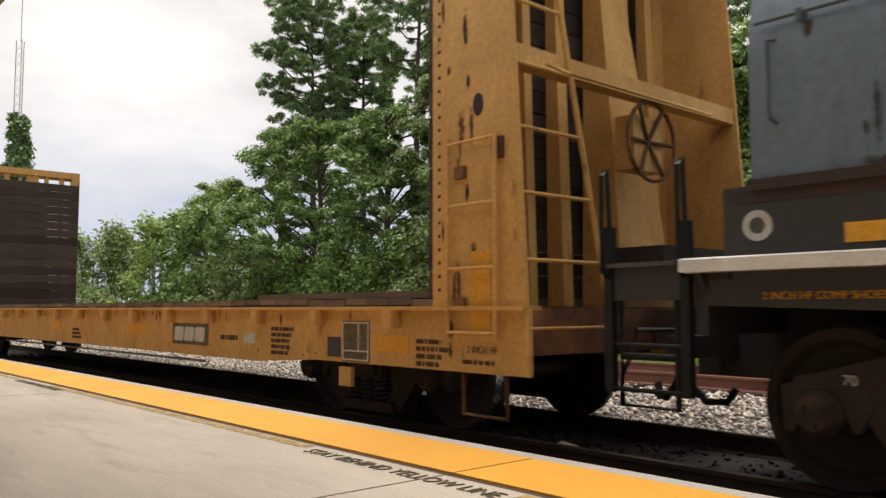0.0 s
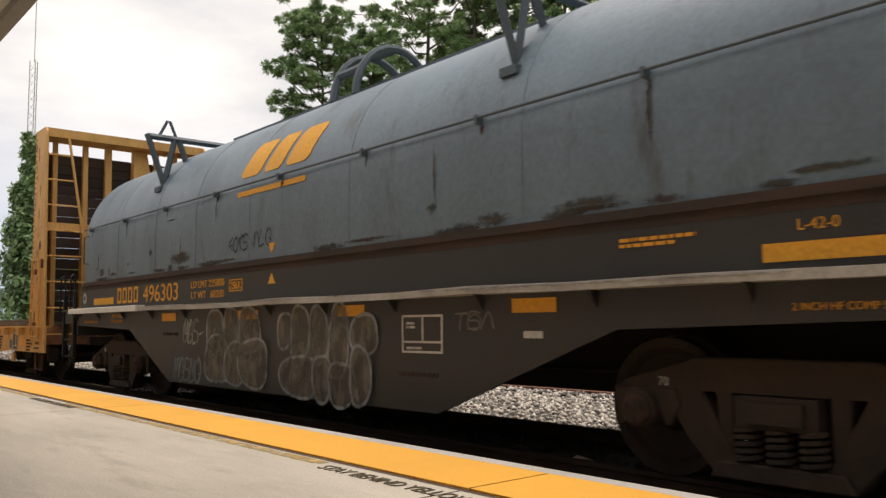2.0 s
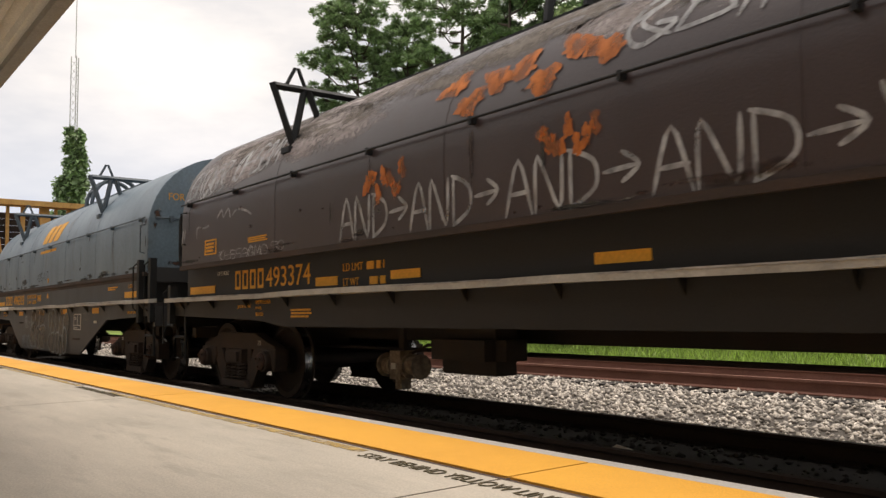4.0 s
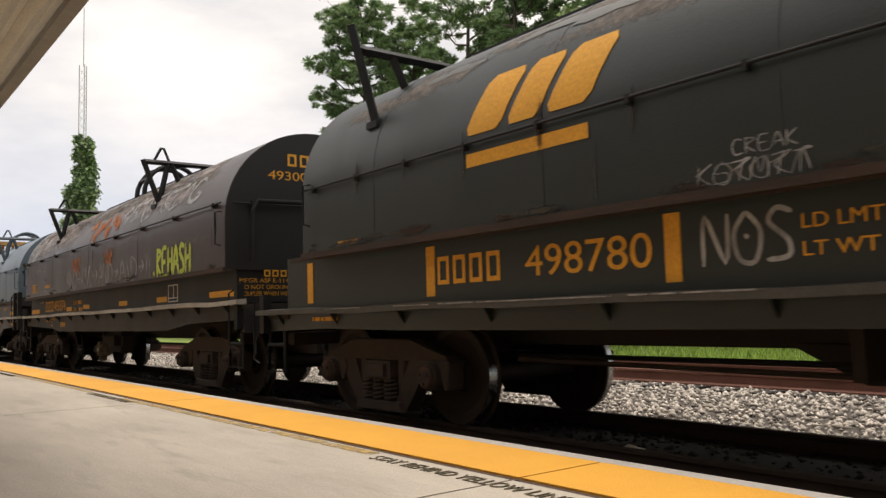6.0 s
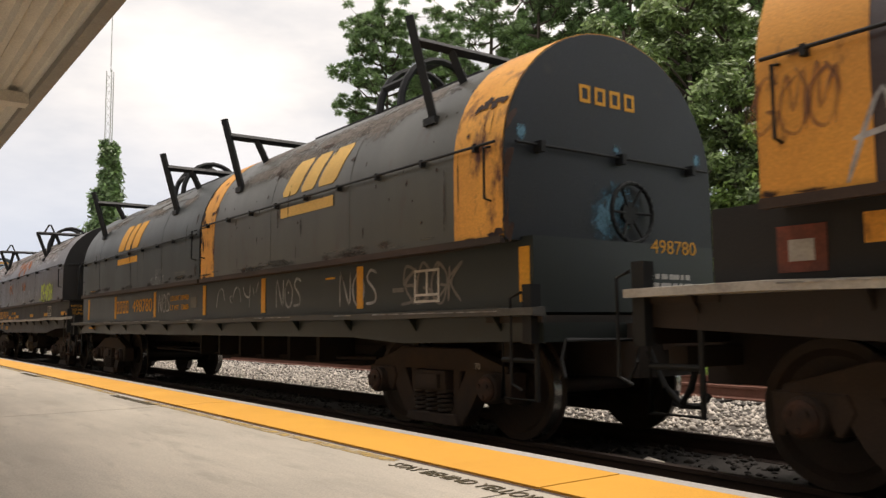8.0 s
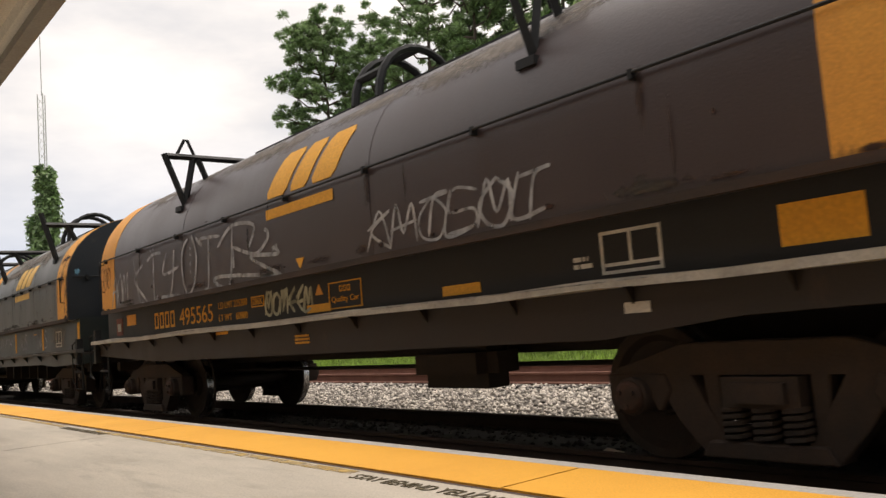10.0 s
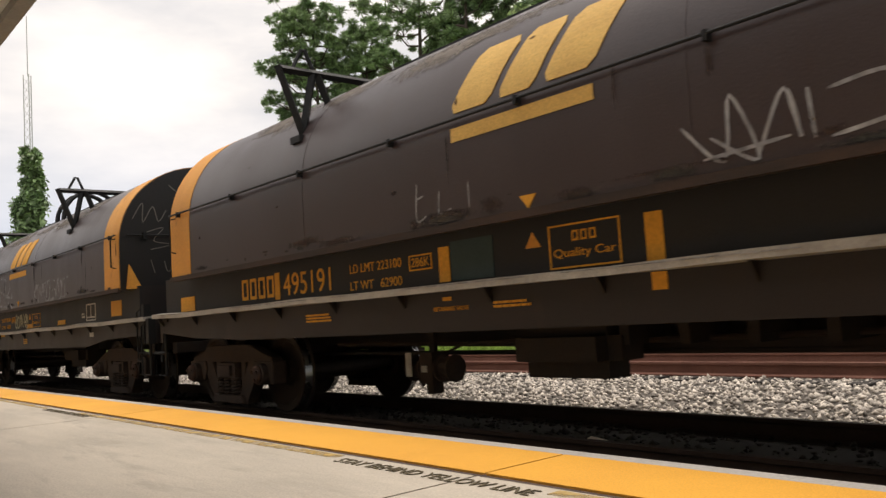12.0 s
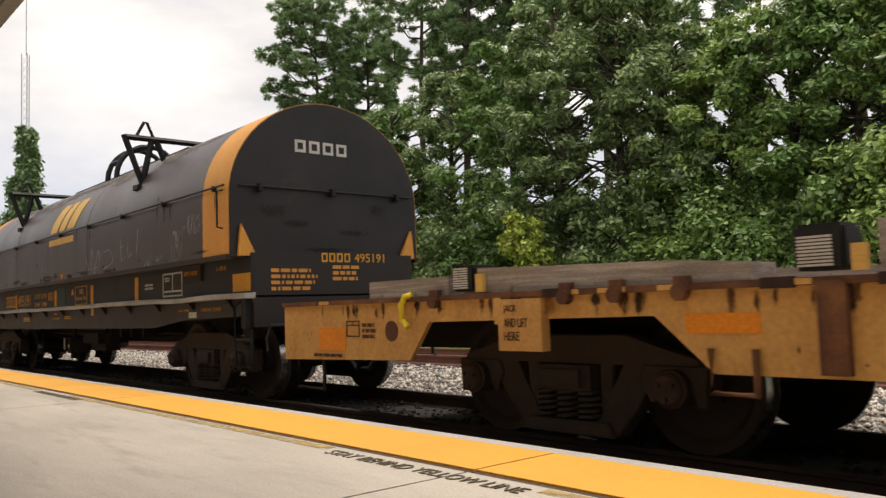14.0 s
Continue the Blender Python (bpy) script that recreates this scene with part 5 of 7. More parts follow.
def end_tag(parent, end, lines, width, material, label):
    """Chalked lines on an end that faces along the track; points y, z."""
    for k, line in enumerate(lines):
        pts = smooth_line(line)
        bm = bmesh.new()
        rows = []
        for i, (y, z) in enumerate(pts):
            a, b = pts[max(i - 1, 0)], pts[min(i + 1, len(pts) - 1)]
            n = math.hypot(b[0] - a[0], b[1] - a[1]) or 1
            dy, dz = -(b[1] - a[1]) / n * width / 2, (b[0] - a[0]) / n * width / 2
            rows.append((bm.verts.new((end + 0.004 + 0.0006 * k, y - dy, z - dz)), bm.verts.new((end + 0.004 + 0.0006 * k, y + dy, z + dz))))
        for a, b in zip(rows, rows[1:]):
            bm.faces.new((a[0], b[0], b[1], a[1]))
        part("graffiti_stroke", bm, material, parent, label)


def end_blocks(parent, end, y0, z0, n, w, h, gap, material=None):
    for i in range(n):
        a = y0 + i * (w + gap)
        hollow(parent, [(a, z0), (a + w, z0), (a + w, z0 + h), (a, z0 + h)], min(w, h) * 0.24, material or M_YELLOW, lambda u, v: (end + 0.005, u, v))


def end_print(parent, end, y0, z0, lines, width, line_h, seed, material=None):
    rs = random.Random(seed)
    s = []
    for i in range(lines):
        y, z = y0, z0 + (lines - 1 - i) * line_h * 1.7
        stop = y0 + width * rs.uniform(0.75, 1.0)
        while y < stop:
            w = rs.uniform(0.6, 3.0) * line_h
            s.append((end - 0.002, end + 0.005, y, min(y + w, stop), z, z + line_h))
            y += w + 0.6 * line_h
    return boxes("small_print", material or M_YELLOW, parent, *s)


def company(parent, x0, x1, z0, z1, u0, u1, material):
    """The slanted three-block company mark with its bar."""
    w = (x1 - x0) / 3.9
    slanted("company_mark", parent, x0, z0, (w * 1.05, w * 0.85, w * 1.05), z1 - z0, w * 0.2, 0.45, material, -HW, on_hood)
    bm = bmesh.new()
    rows = []
    for i in range(4):
        z = u0 + (u1 - u0) * i / 3
        rows.append([bm.verts.new((x0 + 0.02, on_hood(z) - 0.006, z)), bm.verts.new((x1 - 0.22, on_hood(z) - 0.006, z))])
    for a, b in zip(rows, rows[1:]):
        bm.faces.new((a[0], a[1], b[1], b[0]))
    part("company_bar", bm, material, parent, "plain yellow bar")


def brake_wheel(parent, x, y, z, r, material):
    ring = [(x, y + r * math.cos(a), z + r * math.sin(a)) for a in [2 * math.pi * i / 24 for i in range(25)]]
    rods("brake_wheel", material, parent, [ring], 0.02)
    rods("spoke", material, parent, [[(x - 0.04, y, z), (x, y + r * math.cos(a), z + r * math.sin(a))] for a in [2 * math.pi * i / 6 for i in range(6)]], 0.013)
    bm = bmesh.new()
    rod(bm, (x - 0.22, y, z), (x - 0.02, y, z), 0.10, 14)
    box(bm, x - 0.25, x - 0.1, y - 0.16, y + 0.16, z - 0.32, z + 0.12)
    part("brake_housing", bm, M_STEEL_DARK, parent)


# the blue coil car
def blue_car():
    x, L = -2.98, 13.9
    c = coil_car(x, L, "faded blue-hooded coil steel car with a black fish-belly side", M_BLUEBLACK, M_BLUEBLACK, M_LEDGE, 1.27, 0.85, belly=(2.85, 4.3, 9.64, 11.4, 0.30), trucks=(1.93, 12.33), panel=0.62, start=0.43)
    hood(c, 0.80, 13.50, 1.68, M_BLUE, (), M_BAND, M_BLUE, [2.3, 3.75, 5.05, 6.45, 8.4, 10.6], (3.55, 10.4), 7.2, M_STEEL_BLUE)
    boxes("rust_strip", M_RUST_STRIP, c, (0.66, L - 0.66, -HW - 0.004, -HW + 0.004, 1.585, 1.655))
    marks(c, 2.34, 1.34, 4, 0.165, 0.225, 0.055)
    put(c, "496303", 3.36, 1.335, 0.225, 1.19)
    put(c, "LD LMT 225800", 4.95, 1.465, 0.085, 0.91)
    put(c, "LT WT   60200", 4.96, 1.335, 0.085, 0.89)
    frame_mark("capacity_frame", c, 5.99, 6.31, 1.39, 1.525, M_YELLOW, 0.012)
    put(c, "286K", 6.02, 1.415, 0.085, 0.26)
    for x0, x1, z0, z1 in ((1.28, 2.17, 1.34, 1.44), (4.05, 4.50, 1.07, 1.17), (6.22, 6.68, 1.07, 1.17), (8.19, 8.65, 1.08, 1.18), (10.49, 10.91, 1.08, 1.18), (12.40, 13.18, 1.32, 1.42)):
        slab_mark("reflector", c, x0, x1, z0, z1)
    triangle(c, 6.97, 1.44, 0.15, 0.11, True, M_YELLOW)
    triangle(c, 6.97, 1.76, 0.15, 0.11, False, M_YELLOW)
    put(c, "L-42-0", 12.6, 1.48, 0.06)
    small_print(c, 11.45, 1.47, 2, 0.55, 0.022, seed=2)
    put(c, "2 INCH HF COMP SHOES", 12.55, 1.06, 0.04, 0.62)
    put(c, "2 INCH HF COMP SHOES", 0.84, 1.06, 0.04, 0.63)
    put(c, "EMPTY LOAD", 2.12, 1.13, 0.05, 0.45)
    put(c, "8 ADJ. BLOCK", 2.12, 1.05, 0.05, 0.45)
    put(c, "RETAINING VALVE", 4.10, 0.885, 0.04, 0.48, M_RUST_STRIP)
    frame_mark("inspection_panel", c, 9.20, 9.72, 0.77, 1.08, M_WHITE, 0.018, cross=(9.47, 0.86))
    small_print(c, 9.26, 0.97, 2, 0.13, 0.02, M_WHITE, seed=3)
    small_print(c, 9.26, 0.80, 1, 0.25, 0.02, M_WHITE, seed=4)
    small_print(c, 9.14, 0.58, 1, 0.58, 0.035, M_RUST_STRIP, seed=5)
    slab_mark("white_tag", c, 10.6, 10.78, 0.90, 0.95, M_WHITE)
    bm = bmesh.new()
    rod(bm, (0.82, -HW - 0.005, 1.46), (0.82, -HW + 0.01, 1.46), 0.085, 20)
    badge = part("round_badge", bm, M_LEDGE, c, "round pale badge")
    bm = bmesh.new()
    rod(bm, (0.82, -HW - 0.008, 1.46), (0.82, -HW, 1.46), 0.045, 16)
    part("badge_centre", bm, M_LEDGE_DARK, badge)
    for tx in (1.15, 11.55):
        put(c, "70", tx, 0.61, 0.055, None, M_WHITE, y=-1.075)
    company(c, 6.15, 7.85, 2.66, 3.06, 2.44, 2.50, M_YELLOW)
    bubbles(c, ((5.62, 0.94, 0.20, 0.26, 0.1), (6.05, 0.96, 0.18, 0.25, 0.05), (6.50, 0.95, 0.24, 0.25, -0.05), (5.72, 0.62, 0.32, 0.27, 0.0), (6.16, 0.58, 0.24, 0.24, 0.05), (6.60, 0.60, 0.33, 0.26, 0.0)), M_FILL, M_MIST, "grey swollen throw-up with pale outline")
    bubbles(c, ((7.25, 0.95, 0.14, 0.18, 0.1), (7.55, 0.90, 0.17, 0.30, 0.05), (7.90, 0.90, 0.17, 0.28, 0.0), (8.25, 0.85, 0.16, 0.35, 0.05), (8.66, 0.92, 0.21, 0.17, 0.0), (7.55, 0.50, 0.36, 0.20, 0.0), (7.98, 0.50, 0.16, 0.22, 0.0), (8.32, 0.46, 0.22, 0.2, 0.0), (8.62, 0.55, 0.16, 0.26, 0.0)), M_FILL, M_MIST, "grey swollen throw-up with pale outline")
    scrawl(c, 4.72, 5.32, 0.78, 1.10, 4, 0.02, M_SPRAY, 11)
    scrawl(c, 4.45, 5.25, 0.32, 0.64, 5, 0.022, M_SPRAY_BLUE, 12)
    scrawl(c, 9.85, 10.3, 0.95, 1.10, 3, 0.012, M_SPRAY_GREY, 13)
    scrawl(c, 5.95, 6.42, 1.83, 2.02, 4, 0.012, M_SPRAY_DARK, 14)
    scrawl(c, 6.55, 6.95, 1.85, 2.05, 3, 0.012, M_SPRAY_DARK, 15)
    for i, (px, pz, prx, prz, m) in enumerate(((1.62, 1.86, 0.16, 0.10, M_GRIME), (1.95, 1.84, 0.05, 0.06, M_GRIME), (1.4, 1.9, 0.02, 0.05, M_GRIME), (2.75, 1.9, 0.07, 0.03, M_BARE), (3.6, 2.0, 0.07, 0.06, M_GRIME), (4.62, 1.86, 0.36, 0.12, M_GRIME), (4.7, 1.74, 0.30, 0.025, M_BARE), (4.3, 2.38, 0.2, 0.015, M_SPOT), (13.40, 2.5, 0.05, 0.06, M_SPOT), (13.42, 2.2, 0.03, 0.12, M_SPOT), (5.9, 1.75, 0.4, 0.02, M_SPOT), (8.6, 1.76, 0.5, 0.03, M_SPOT), (11.2, 1.75, 0.4, 0.025, M_SPOT), (9.6, 1.95, 0.1, 0.05, M_GRIME))):
        patch(c, px, pz, prx, prz, 500 + i, m)
    rs = random.Random(91)
    for i in range(9):
        patch(c, 1.1 + (13.2 - 1.1) * i / 8 + 0.02, 2.48, 0.035, 0.07, 520 + i, M_SPOT)
    end = 13.512
    end_blocks(c, end, -0.55, 3.02, 4, 0.18, 0.24, 0.055)
    put_end(c, "FOR USE ON", end, -0.98, 2.86, 0.11, 0.78)
    end_blocks(c, end, -0.14, 2.87, 4, 0.075, 0.11, 0.02)
    put_end(c, "496274", end, 0.34, 2.87, 0.11, 0.47)
    put_end(c, "THRU 496485", end, -0.52, 2.69, 0.11, 0.92)
    for k, (py, pz, ry, rz) in enumerate(((-1.15, 2.62, 0.08, 0.14), (-1.2, 2.45, 0.05, 0.08), (-0.25, 2.3, 0.03, 0.16), (0.0, 2.32, 0.15, 0.02), (-0.2, 2.12, 0.1, 0.03), (0.6, 2.2, 0.12, 0.05), (-0.8, 1.85, 0.25, 0.06), (0.3, 1.9, 0.2, 0.05), (0.9, 1.95, 0.15, 0.12))):
        end_patch(c, end, py, pz, ry, rz, 980 + k, M_END_RUST, "rust_patch")
    boxes("end_header", M_BLUEBLACK, c, (13.40, 13.535, -HW + 0.05, HW, 1.55, 1.78))
    end_blocks(c, 13.535, 0.0, 1.62, 4, 0.085, 0.13, 0.025)
    put_end(c, "496303", 13.535, 0.53, 1.62, 0.13, 0.62)
    end_print(c, 13.40, -0.2, 1.28, 3, 0.3, 0.035, 21, M_WHITE)
    bm = bmesh.new()
    prism(bm, [(-HW - 0.135, 1.215), (-HW - 0.135, 1.285), (-HW - 0.11, 1.295), (-HW + 0.0, 1.30), (-HW + 0.0, 1.215)], 0.41, 3.42)
    part("ledge_plate", bm, M_WHITE_STEEL, c, "white-painted ledge plate")
    for xx in (13.30, 13.84):
        end_posts(c, (xx,), 0.92, 1.90, M_STEEL_DARK, 0.05)
    # end ladder with its number board
    for xx in (-0.15, 0.39):
        boxes("ladder_post", M_STEEL_DARK, c, (xx - 0.03, xx + 0.03, -HW - 0.05, -HW + 0.01, 0.50, 1.52))
        rods("handrail", M_STEEL_DARK, c, [[(xx, -HW - 0.05, 1.20), (xx, -HW - 0.10, 1.24), (xx, -HW - 0.10, 1.84), (xx, -HW - 0.04, 1.89), (xx, -HW - 0.02, 1.5)]], 0.016)
    boxes("number_board", M_BLUEBLACK, c, (-0.12, 0.36, -HW - 0.03, -HW - 0.005, 1.06, 1.26))
    boxes("rung", M_LEDGE_DARK, c, (-0.15, 0.40, -HW - 0.07, -HW - 0.01, 1.262, 1.29))
    rods("rung", M_STEEL_DARK, c, [[(-0.15, -HW - 0.02, z), (0.39, -HW - 0.02, z)] for z in (0.52, 0.79)], 0.014)
    return c


def brown_car():
    x, L = 11.62, 13.35
    c = coil_car(x, L, "weathered brown-black coil steel car with sprayed scrawls", M_BLACK, M_BLACK, M_LEDGE, 1.26, 0.88, trucks=(1.75, L - 1.75), tank=(5.6, 6.6), panel=0.25, taper=(2.85, 0.95, 3.5))
    h = hood(c, 0.84, 13.14, 1.68, M_BROWNBLACK, (), M_BAND, M_BLACK, [3.6, 6.6, 9.6], (3.68, 10.1), 7.3, M_STEEL_DARK, over=0.17)
    slab_mark("reflector", c, 0.73, 1.58, 1.30, 1.40)
    marks(c, 2.21, 1.325, 4, 0.155, 0.23, 0.055)
    put(c, "493374", 3.06, 1.33, 0.225, 1.05)
    put(c, "LIFT HERE", 1.66, 1.52, 0.05, 0.35, M_WHITE)
    frame_mark("warning_label", c, 1.47, 1.83, 1.81, 2.01, M_YELLOW, 0.018)
    small_print(c, 1.52, 1.85, 3, 0.27, 0.028, seed=6)
    put(c, "JACK HERE", 2.28, 1.09, 0.045, 0.37)
    for i, text in enumerate(("EMPTY LOAD", "14' ADJ.", "BLOCK")):
        put(c, text, 2.79, 1.14 - 0.07 * i, 0.045)
    small_print(c, 3.67, 0.98, 3, 0.55, 0.022, seed=7)
    small_print(c, 2.76, 1.88, 3, 0.62, 0.015, seed=8)
    slab_mark("reflector", c, 4.22, 4.66, 1.30, 1.39)
    put(c, "LD LMT", 4.77, 1.43, 0.075, 0.36)
    put(c, "LT WT", 4.77, 1.285, 0.075, 0.29)
    small_print(c, 5.2, 1.43, 1, 0.35, 0.075, seed=9)
    small_print(c, 5.25, 1.285, 1, 0.3, 0.075, seed=10)
    for x0, x1 in ((5.6, 6.05), (8.03, 8.5), (10.05, 10.51), (12.21, 13.06)):
        slab_mark("reflector", c, x0, x1, 1.32, 1.40)
    frame_mark("inspection_panel", c, 10.57, 10.98, 1.31, 1.57, M_WHITE, 0.018, cross=(10.8, 1.37))
    scrawl(c, 0.76, 1.95, 2.62, 3.02, 5, 0.032, M_SPRAY, 21)
    scrawl(c, 0.9, 1.9, 2.58, 3.1, 4, 0.018, M_SPRAY, 121)
    scrawl(c, 2.15, 3.3, 2.72, 3.15, 5, 0.032, M_SPRAY, 22)
    scrawl(c, 1.90, 3.25, 1.70, 1.84, 8, 0.012, M_SPRAY, 23)
    scrawl(c, 3.32, 3.65, 1.74, 1.86, 2, 0.012, M_SPRAY, 24)
    lines_tag(c, (((1.85, 2.27), (2.0, 2.36), (2.05, 2.27), (2.2, 2.36), (2.25, 2.24)), ((2.3, 2.26), (2.45, 2.32), (2.7, 2.28), (2.85, 2.22)), ((1.2, 2.05), (1.22, 2.2), (1.45, 2.18), (1.6, 2.2)), ((0.72, 2.2), (0.66, 2.0)), ((0.80, 2.22), (0.74, 2.02))), 0.028, M_SPRAY, "soft white sprayed squiggles")
    for a, b in ((4.80, 5.92), (5.95, 7.08), (7.15, 8.38), (8.46, 9.76)):
        word(c, "AND>", a, b, 1.72, 2.14, 0.036, M_SPRAY)
    word(c, "YI", 9.82, 10.12, 1.72, 2.14, 0.03, M_SPRAY)
    patch(c, 10.27, 1.78, 0.035, 0.04, 71, M_SPRAY_LIME, 0.003, "paint_dot")
    word(c, "REHASH", 10.38, 11.80, 1.72, 2.14, 0.075, M_SPRAY_LIME, "thick lime-green sprayed tag")
    for k, (a, b, z0, z1) in enumerate(((5.25, 5.9, 2.08, 2.36), (7.52, 8.08, 2.1, 2.34), (6.3, 8.2, 2.66, 3.0))):
        for i in range(7):
            patch(c, a + (b - a) * (i + 0.5) / 7, z0 + (z1 - z0) * (0.5 + 0.35 * math.sin(2.3 * i + k)), (b - a) / 11, (z1 - z0) * 0.3, 640 + 10 * k + i, M_ORANGE_MIST, 0.002, "paint_dot")
    scrawl(c, 8.2, 11.9, 2.72, 3.12, 9, 0.04, M_SPRAY, 29)
    scrawl(c, 11.5, 12.3, 1.8, 2.2, 3, 0.012, M_SPRAY_GREY, 30)
    end = 13.152
    end_blocks(c, end, -0.43, 3.12, 4, 0.13, 0.17, 0.05)
    put_end(c, "493000-493524", end, -0.71, 2.92, 0.12, 1.45)
    end_blocks(c, L - 0.25, -0.84, 1.58, 4, 0.085, 0.09, 0.03)
    put_end(c, "493374", L - 0.25, -0.05, 1.58, 0.09, 0.5)
    for i, text in enumerate(("MFGR ASF E-114G", "DO NOT GROUND TO", "COUPLER WHEN WELDING")):
        put_end(c, text, L - 0.25, -1.26, 1.49 - 0.085 * i, 0.055, 0.88 if i else 0.75)
    end_print(c, L - 0.25, -0.23, 1.30, 3, 0.5, 0.05, 31)
    rods("end_handrail", M_STEEL_DARK, c, [[(13.24, -1.15, 1.75), (13.27, -1.15, 2.4), (13.27, -1.08, 2.52), (13.27, 0.4, 2.56)]], 0.03)
    rods("end_handrail", M_STEEL_DARK, c, [[(0.45, -1.32, 1.66), (0.41, -1.33, 1.85), (0.40, -1.33, 2.3), (0.44, -1.33, 2.40), (0.54, -1.31, 2.44), (0.67, -1.28, 2.38)]], 0.03)
    rs = random.Random(92)
    for i in range(24):
        r = rs.uniform(0.008, 0.028)
        patch(c, rs.uniform(0.9, 12.6), rs.choice((rs.uniform(1.73, 1.8), rs.uniform(1.8, 3.2))), r * rs.uniform(0.8, 3), r * rs.uniform(0.6, 1.6), 600 + i, rs.choice((M_SPOT, M_SPOT, M_BARE)))
    put(c, "70", 2.38, 0.64, 0.06, None, M_WHITE, y=-1.075)
    dusty(c, 1.5, 12.0, 22, 3)
    dusty(c, 1.2, 4.8, 22, 4, (2.75, 3.35), M_HAZE)
    dusty(c, 8.0, 11.8, 9, 9, (2.9, 3.3), M_HAZE)
    end_posts(c, (0.1, L - 0.1), 0.9, 1.45, M_STEEL_DARK)
    brake_valve(c, 5.0, -0.75, 0.38, True)
    mount(c, (h, 13.14, 0.18))
    return c


def two_hood_car():
    x, L = 25.52, 15.45
    c = coil_car(x, L, "dark green-black coil car with one black and one grey-olive hood", M_GREENBLACK, M_GREENBLACK, M_LEDGE_DARK, 1.11, 0.88, trucks=(2.15, L - 1.75), panel=0.10, spine=0.50, far=0.93)
    h1 = hood(c, 1.32, 8.47, 1.68, M_GREENBLACK, (), M_BAND, M_BLACK, [2.7, 4.9, 6.7], (2.56, 7.04), 5.2, M_STEEL_DARK, rod_z=2.39, posts=True, over=0.17)
    h2 = hood(c, 8.55, 15.2, 1.68, M_OLIVE, ((8.55, 9.05), (14.58, 15.2)), M_BAND_RUST, M_NAVY, [10.9, 12.8], (9.67, 14.1), 12.4, M_STEEL_DARK, rod_z=2.48, posts=True, over=0.17)
    boxes("rust_strip", M_RUST_STRIP, c, (0.7, L - 0.7, -HW - 0.012, -HW + 0.004, 1.63, 1.675))
    for x0 in (1.10, 3.27, 5.79, 8.18, 10.28, 12.68, 15.19):
        slab_mark("stripe", c, x0, x0 + 0.12, 1.17, 1.60)
    marks(c, 3.43, 1.265, 4, 0.16, 0.235, 0.055)
    put(c, "498780", 4.52, 1.275, 0.225, 1.17)
    put(c, "LD LMT 189400", 6.69, 1.42, 0.08, 0.86)
    put(c, "LT WT   73600", 6.69, 1.27, 0.08, 0.86)
    slab_mark("sticker", c, 7.66, 7.91, 1.29, 1.45, M_SPRAY_GREY)
    company(c, 3.60, 5.12, 2.46, 2.94, 2.20, 2.31, M_YELLOW)
    company(c, 10.88, 12.40, 2.56, 2.99, 2.30, 2.42, M_PALE_YELLOW)
    frame_mark("inspection_panel", c, 13.73, 14.12, 1.20, 1.50, M_WHITE, 0.022, cross=(13.93, 1.27))
    slab_mark("metal_tag", c, 13.36, 13.55, 1.31, 1.35, M_SPRAY_GREY)
    word(c, "NOS", 6.06, 6.66, 1.25, 1.55, 0.03, M_SPRAY)
    word(c, "CREAK", 5.95, 6.35, 1.88, 1.97, 0.009, M_SPRAY)
    scrawl(c, 5.7, 6.4, 1.72, 1.86, 6, 0.008, M_SPRAY, 42)
    scrawl(c, 6.85, 7.5, 1.80, 1.88, 5, 0.010, M_SPRAY_GREY, 43)
    lines_tag(c, (((8.73, 1.26), (8.8, 1.47), (8.95, 1.52), (9.05, 1.36)), ((9.28, 1.32), (9.24, 1.40), (9.34, 1.40), (9.30, 1.31), (9.42, 1.50), (9.56, 1.50), (9.62, 1.32)), ((9.70, 1.52), (9.75, 1.42), (9.9, 1.38), (9.93, 1.54), (9.90, 1.24)), ((10.02, 1.5), (10.08, 1.4), (10.2, 1.56))), 0.024, M_SPRAY, "thin white sprayed curves")
    word(c, "NOS", 10.72, 11.42, 1.22, 1.55, 0.03, M_SPRAY)
    word(c, "NOS", 12.31, 13.1, 1.20, 1.55, 0.03, M_SPRAY)
    scrawl(c, 13.5, 14.45, 1.19, 1.56, 4, 0.028, M_SPRAY_GREY, 46)
    small_print(c, 1.6, 1.74, 2, 0.45, 0.016, seed=47)
    small_print(c, 1.2, 0.98, 1, 0.6, 0.04, seed=48)
    small_print(c, 12.0, 1.5, 1, 0.3, 0.02, seed=49)
    rs = random.Random(90)
    for i in range(46):
        r = rs.uniform(0.008, 0.03)
        patch(c, rs.uniform(8.85, 14.35), rs.choice((rs.uniform(1.75, 2.5), rs.uniform(2.6, 3.2))), r, r * rs.uniform(0.8, 2.2), 300 + i, M_SPOT)
    for i, (px, pz, prx, prz) in enumerate(((8.30, 2.62, 0.05, 0.16), (8.36, 2.52, 0.07, 0.07), (8.34, 2.2, 0.05, 0.15), (8.33, 1.85, 0.06, 0.14), (8.30, 2.95, 0.03, 0.12), (8.66, 2.64, 0.09, 0.05), (8.60, 3.1, 0.04, 0.05), (8.4, 1.72, 0.13, 0.025), (8.62, 1.71, 0.08, 0.02), (8.76, 2.66, 0.06, 0.07),
                                            (14.5, 1.71, 0.12, 0.03), (14.46, 2.6, 0.03, 0.05))):
        patch(c, px, pz, prx, prz, 400 + i, M_SPOT, 0.002)
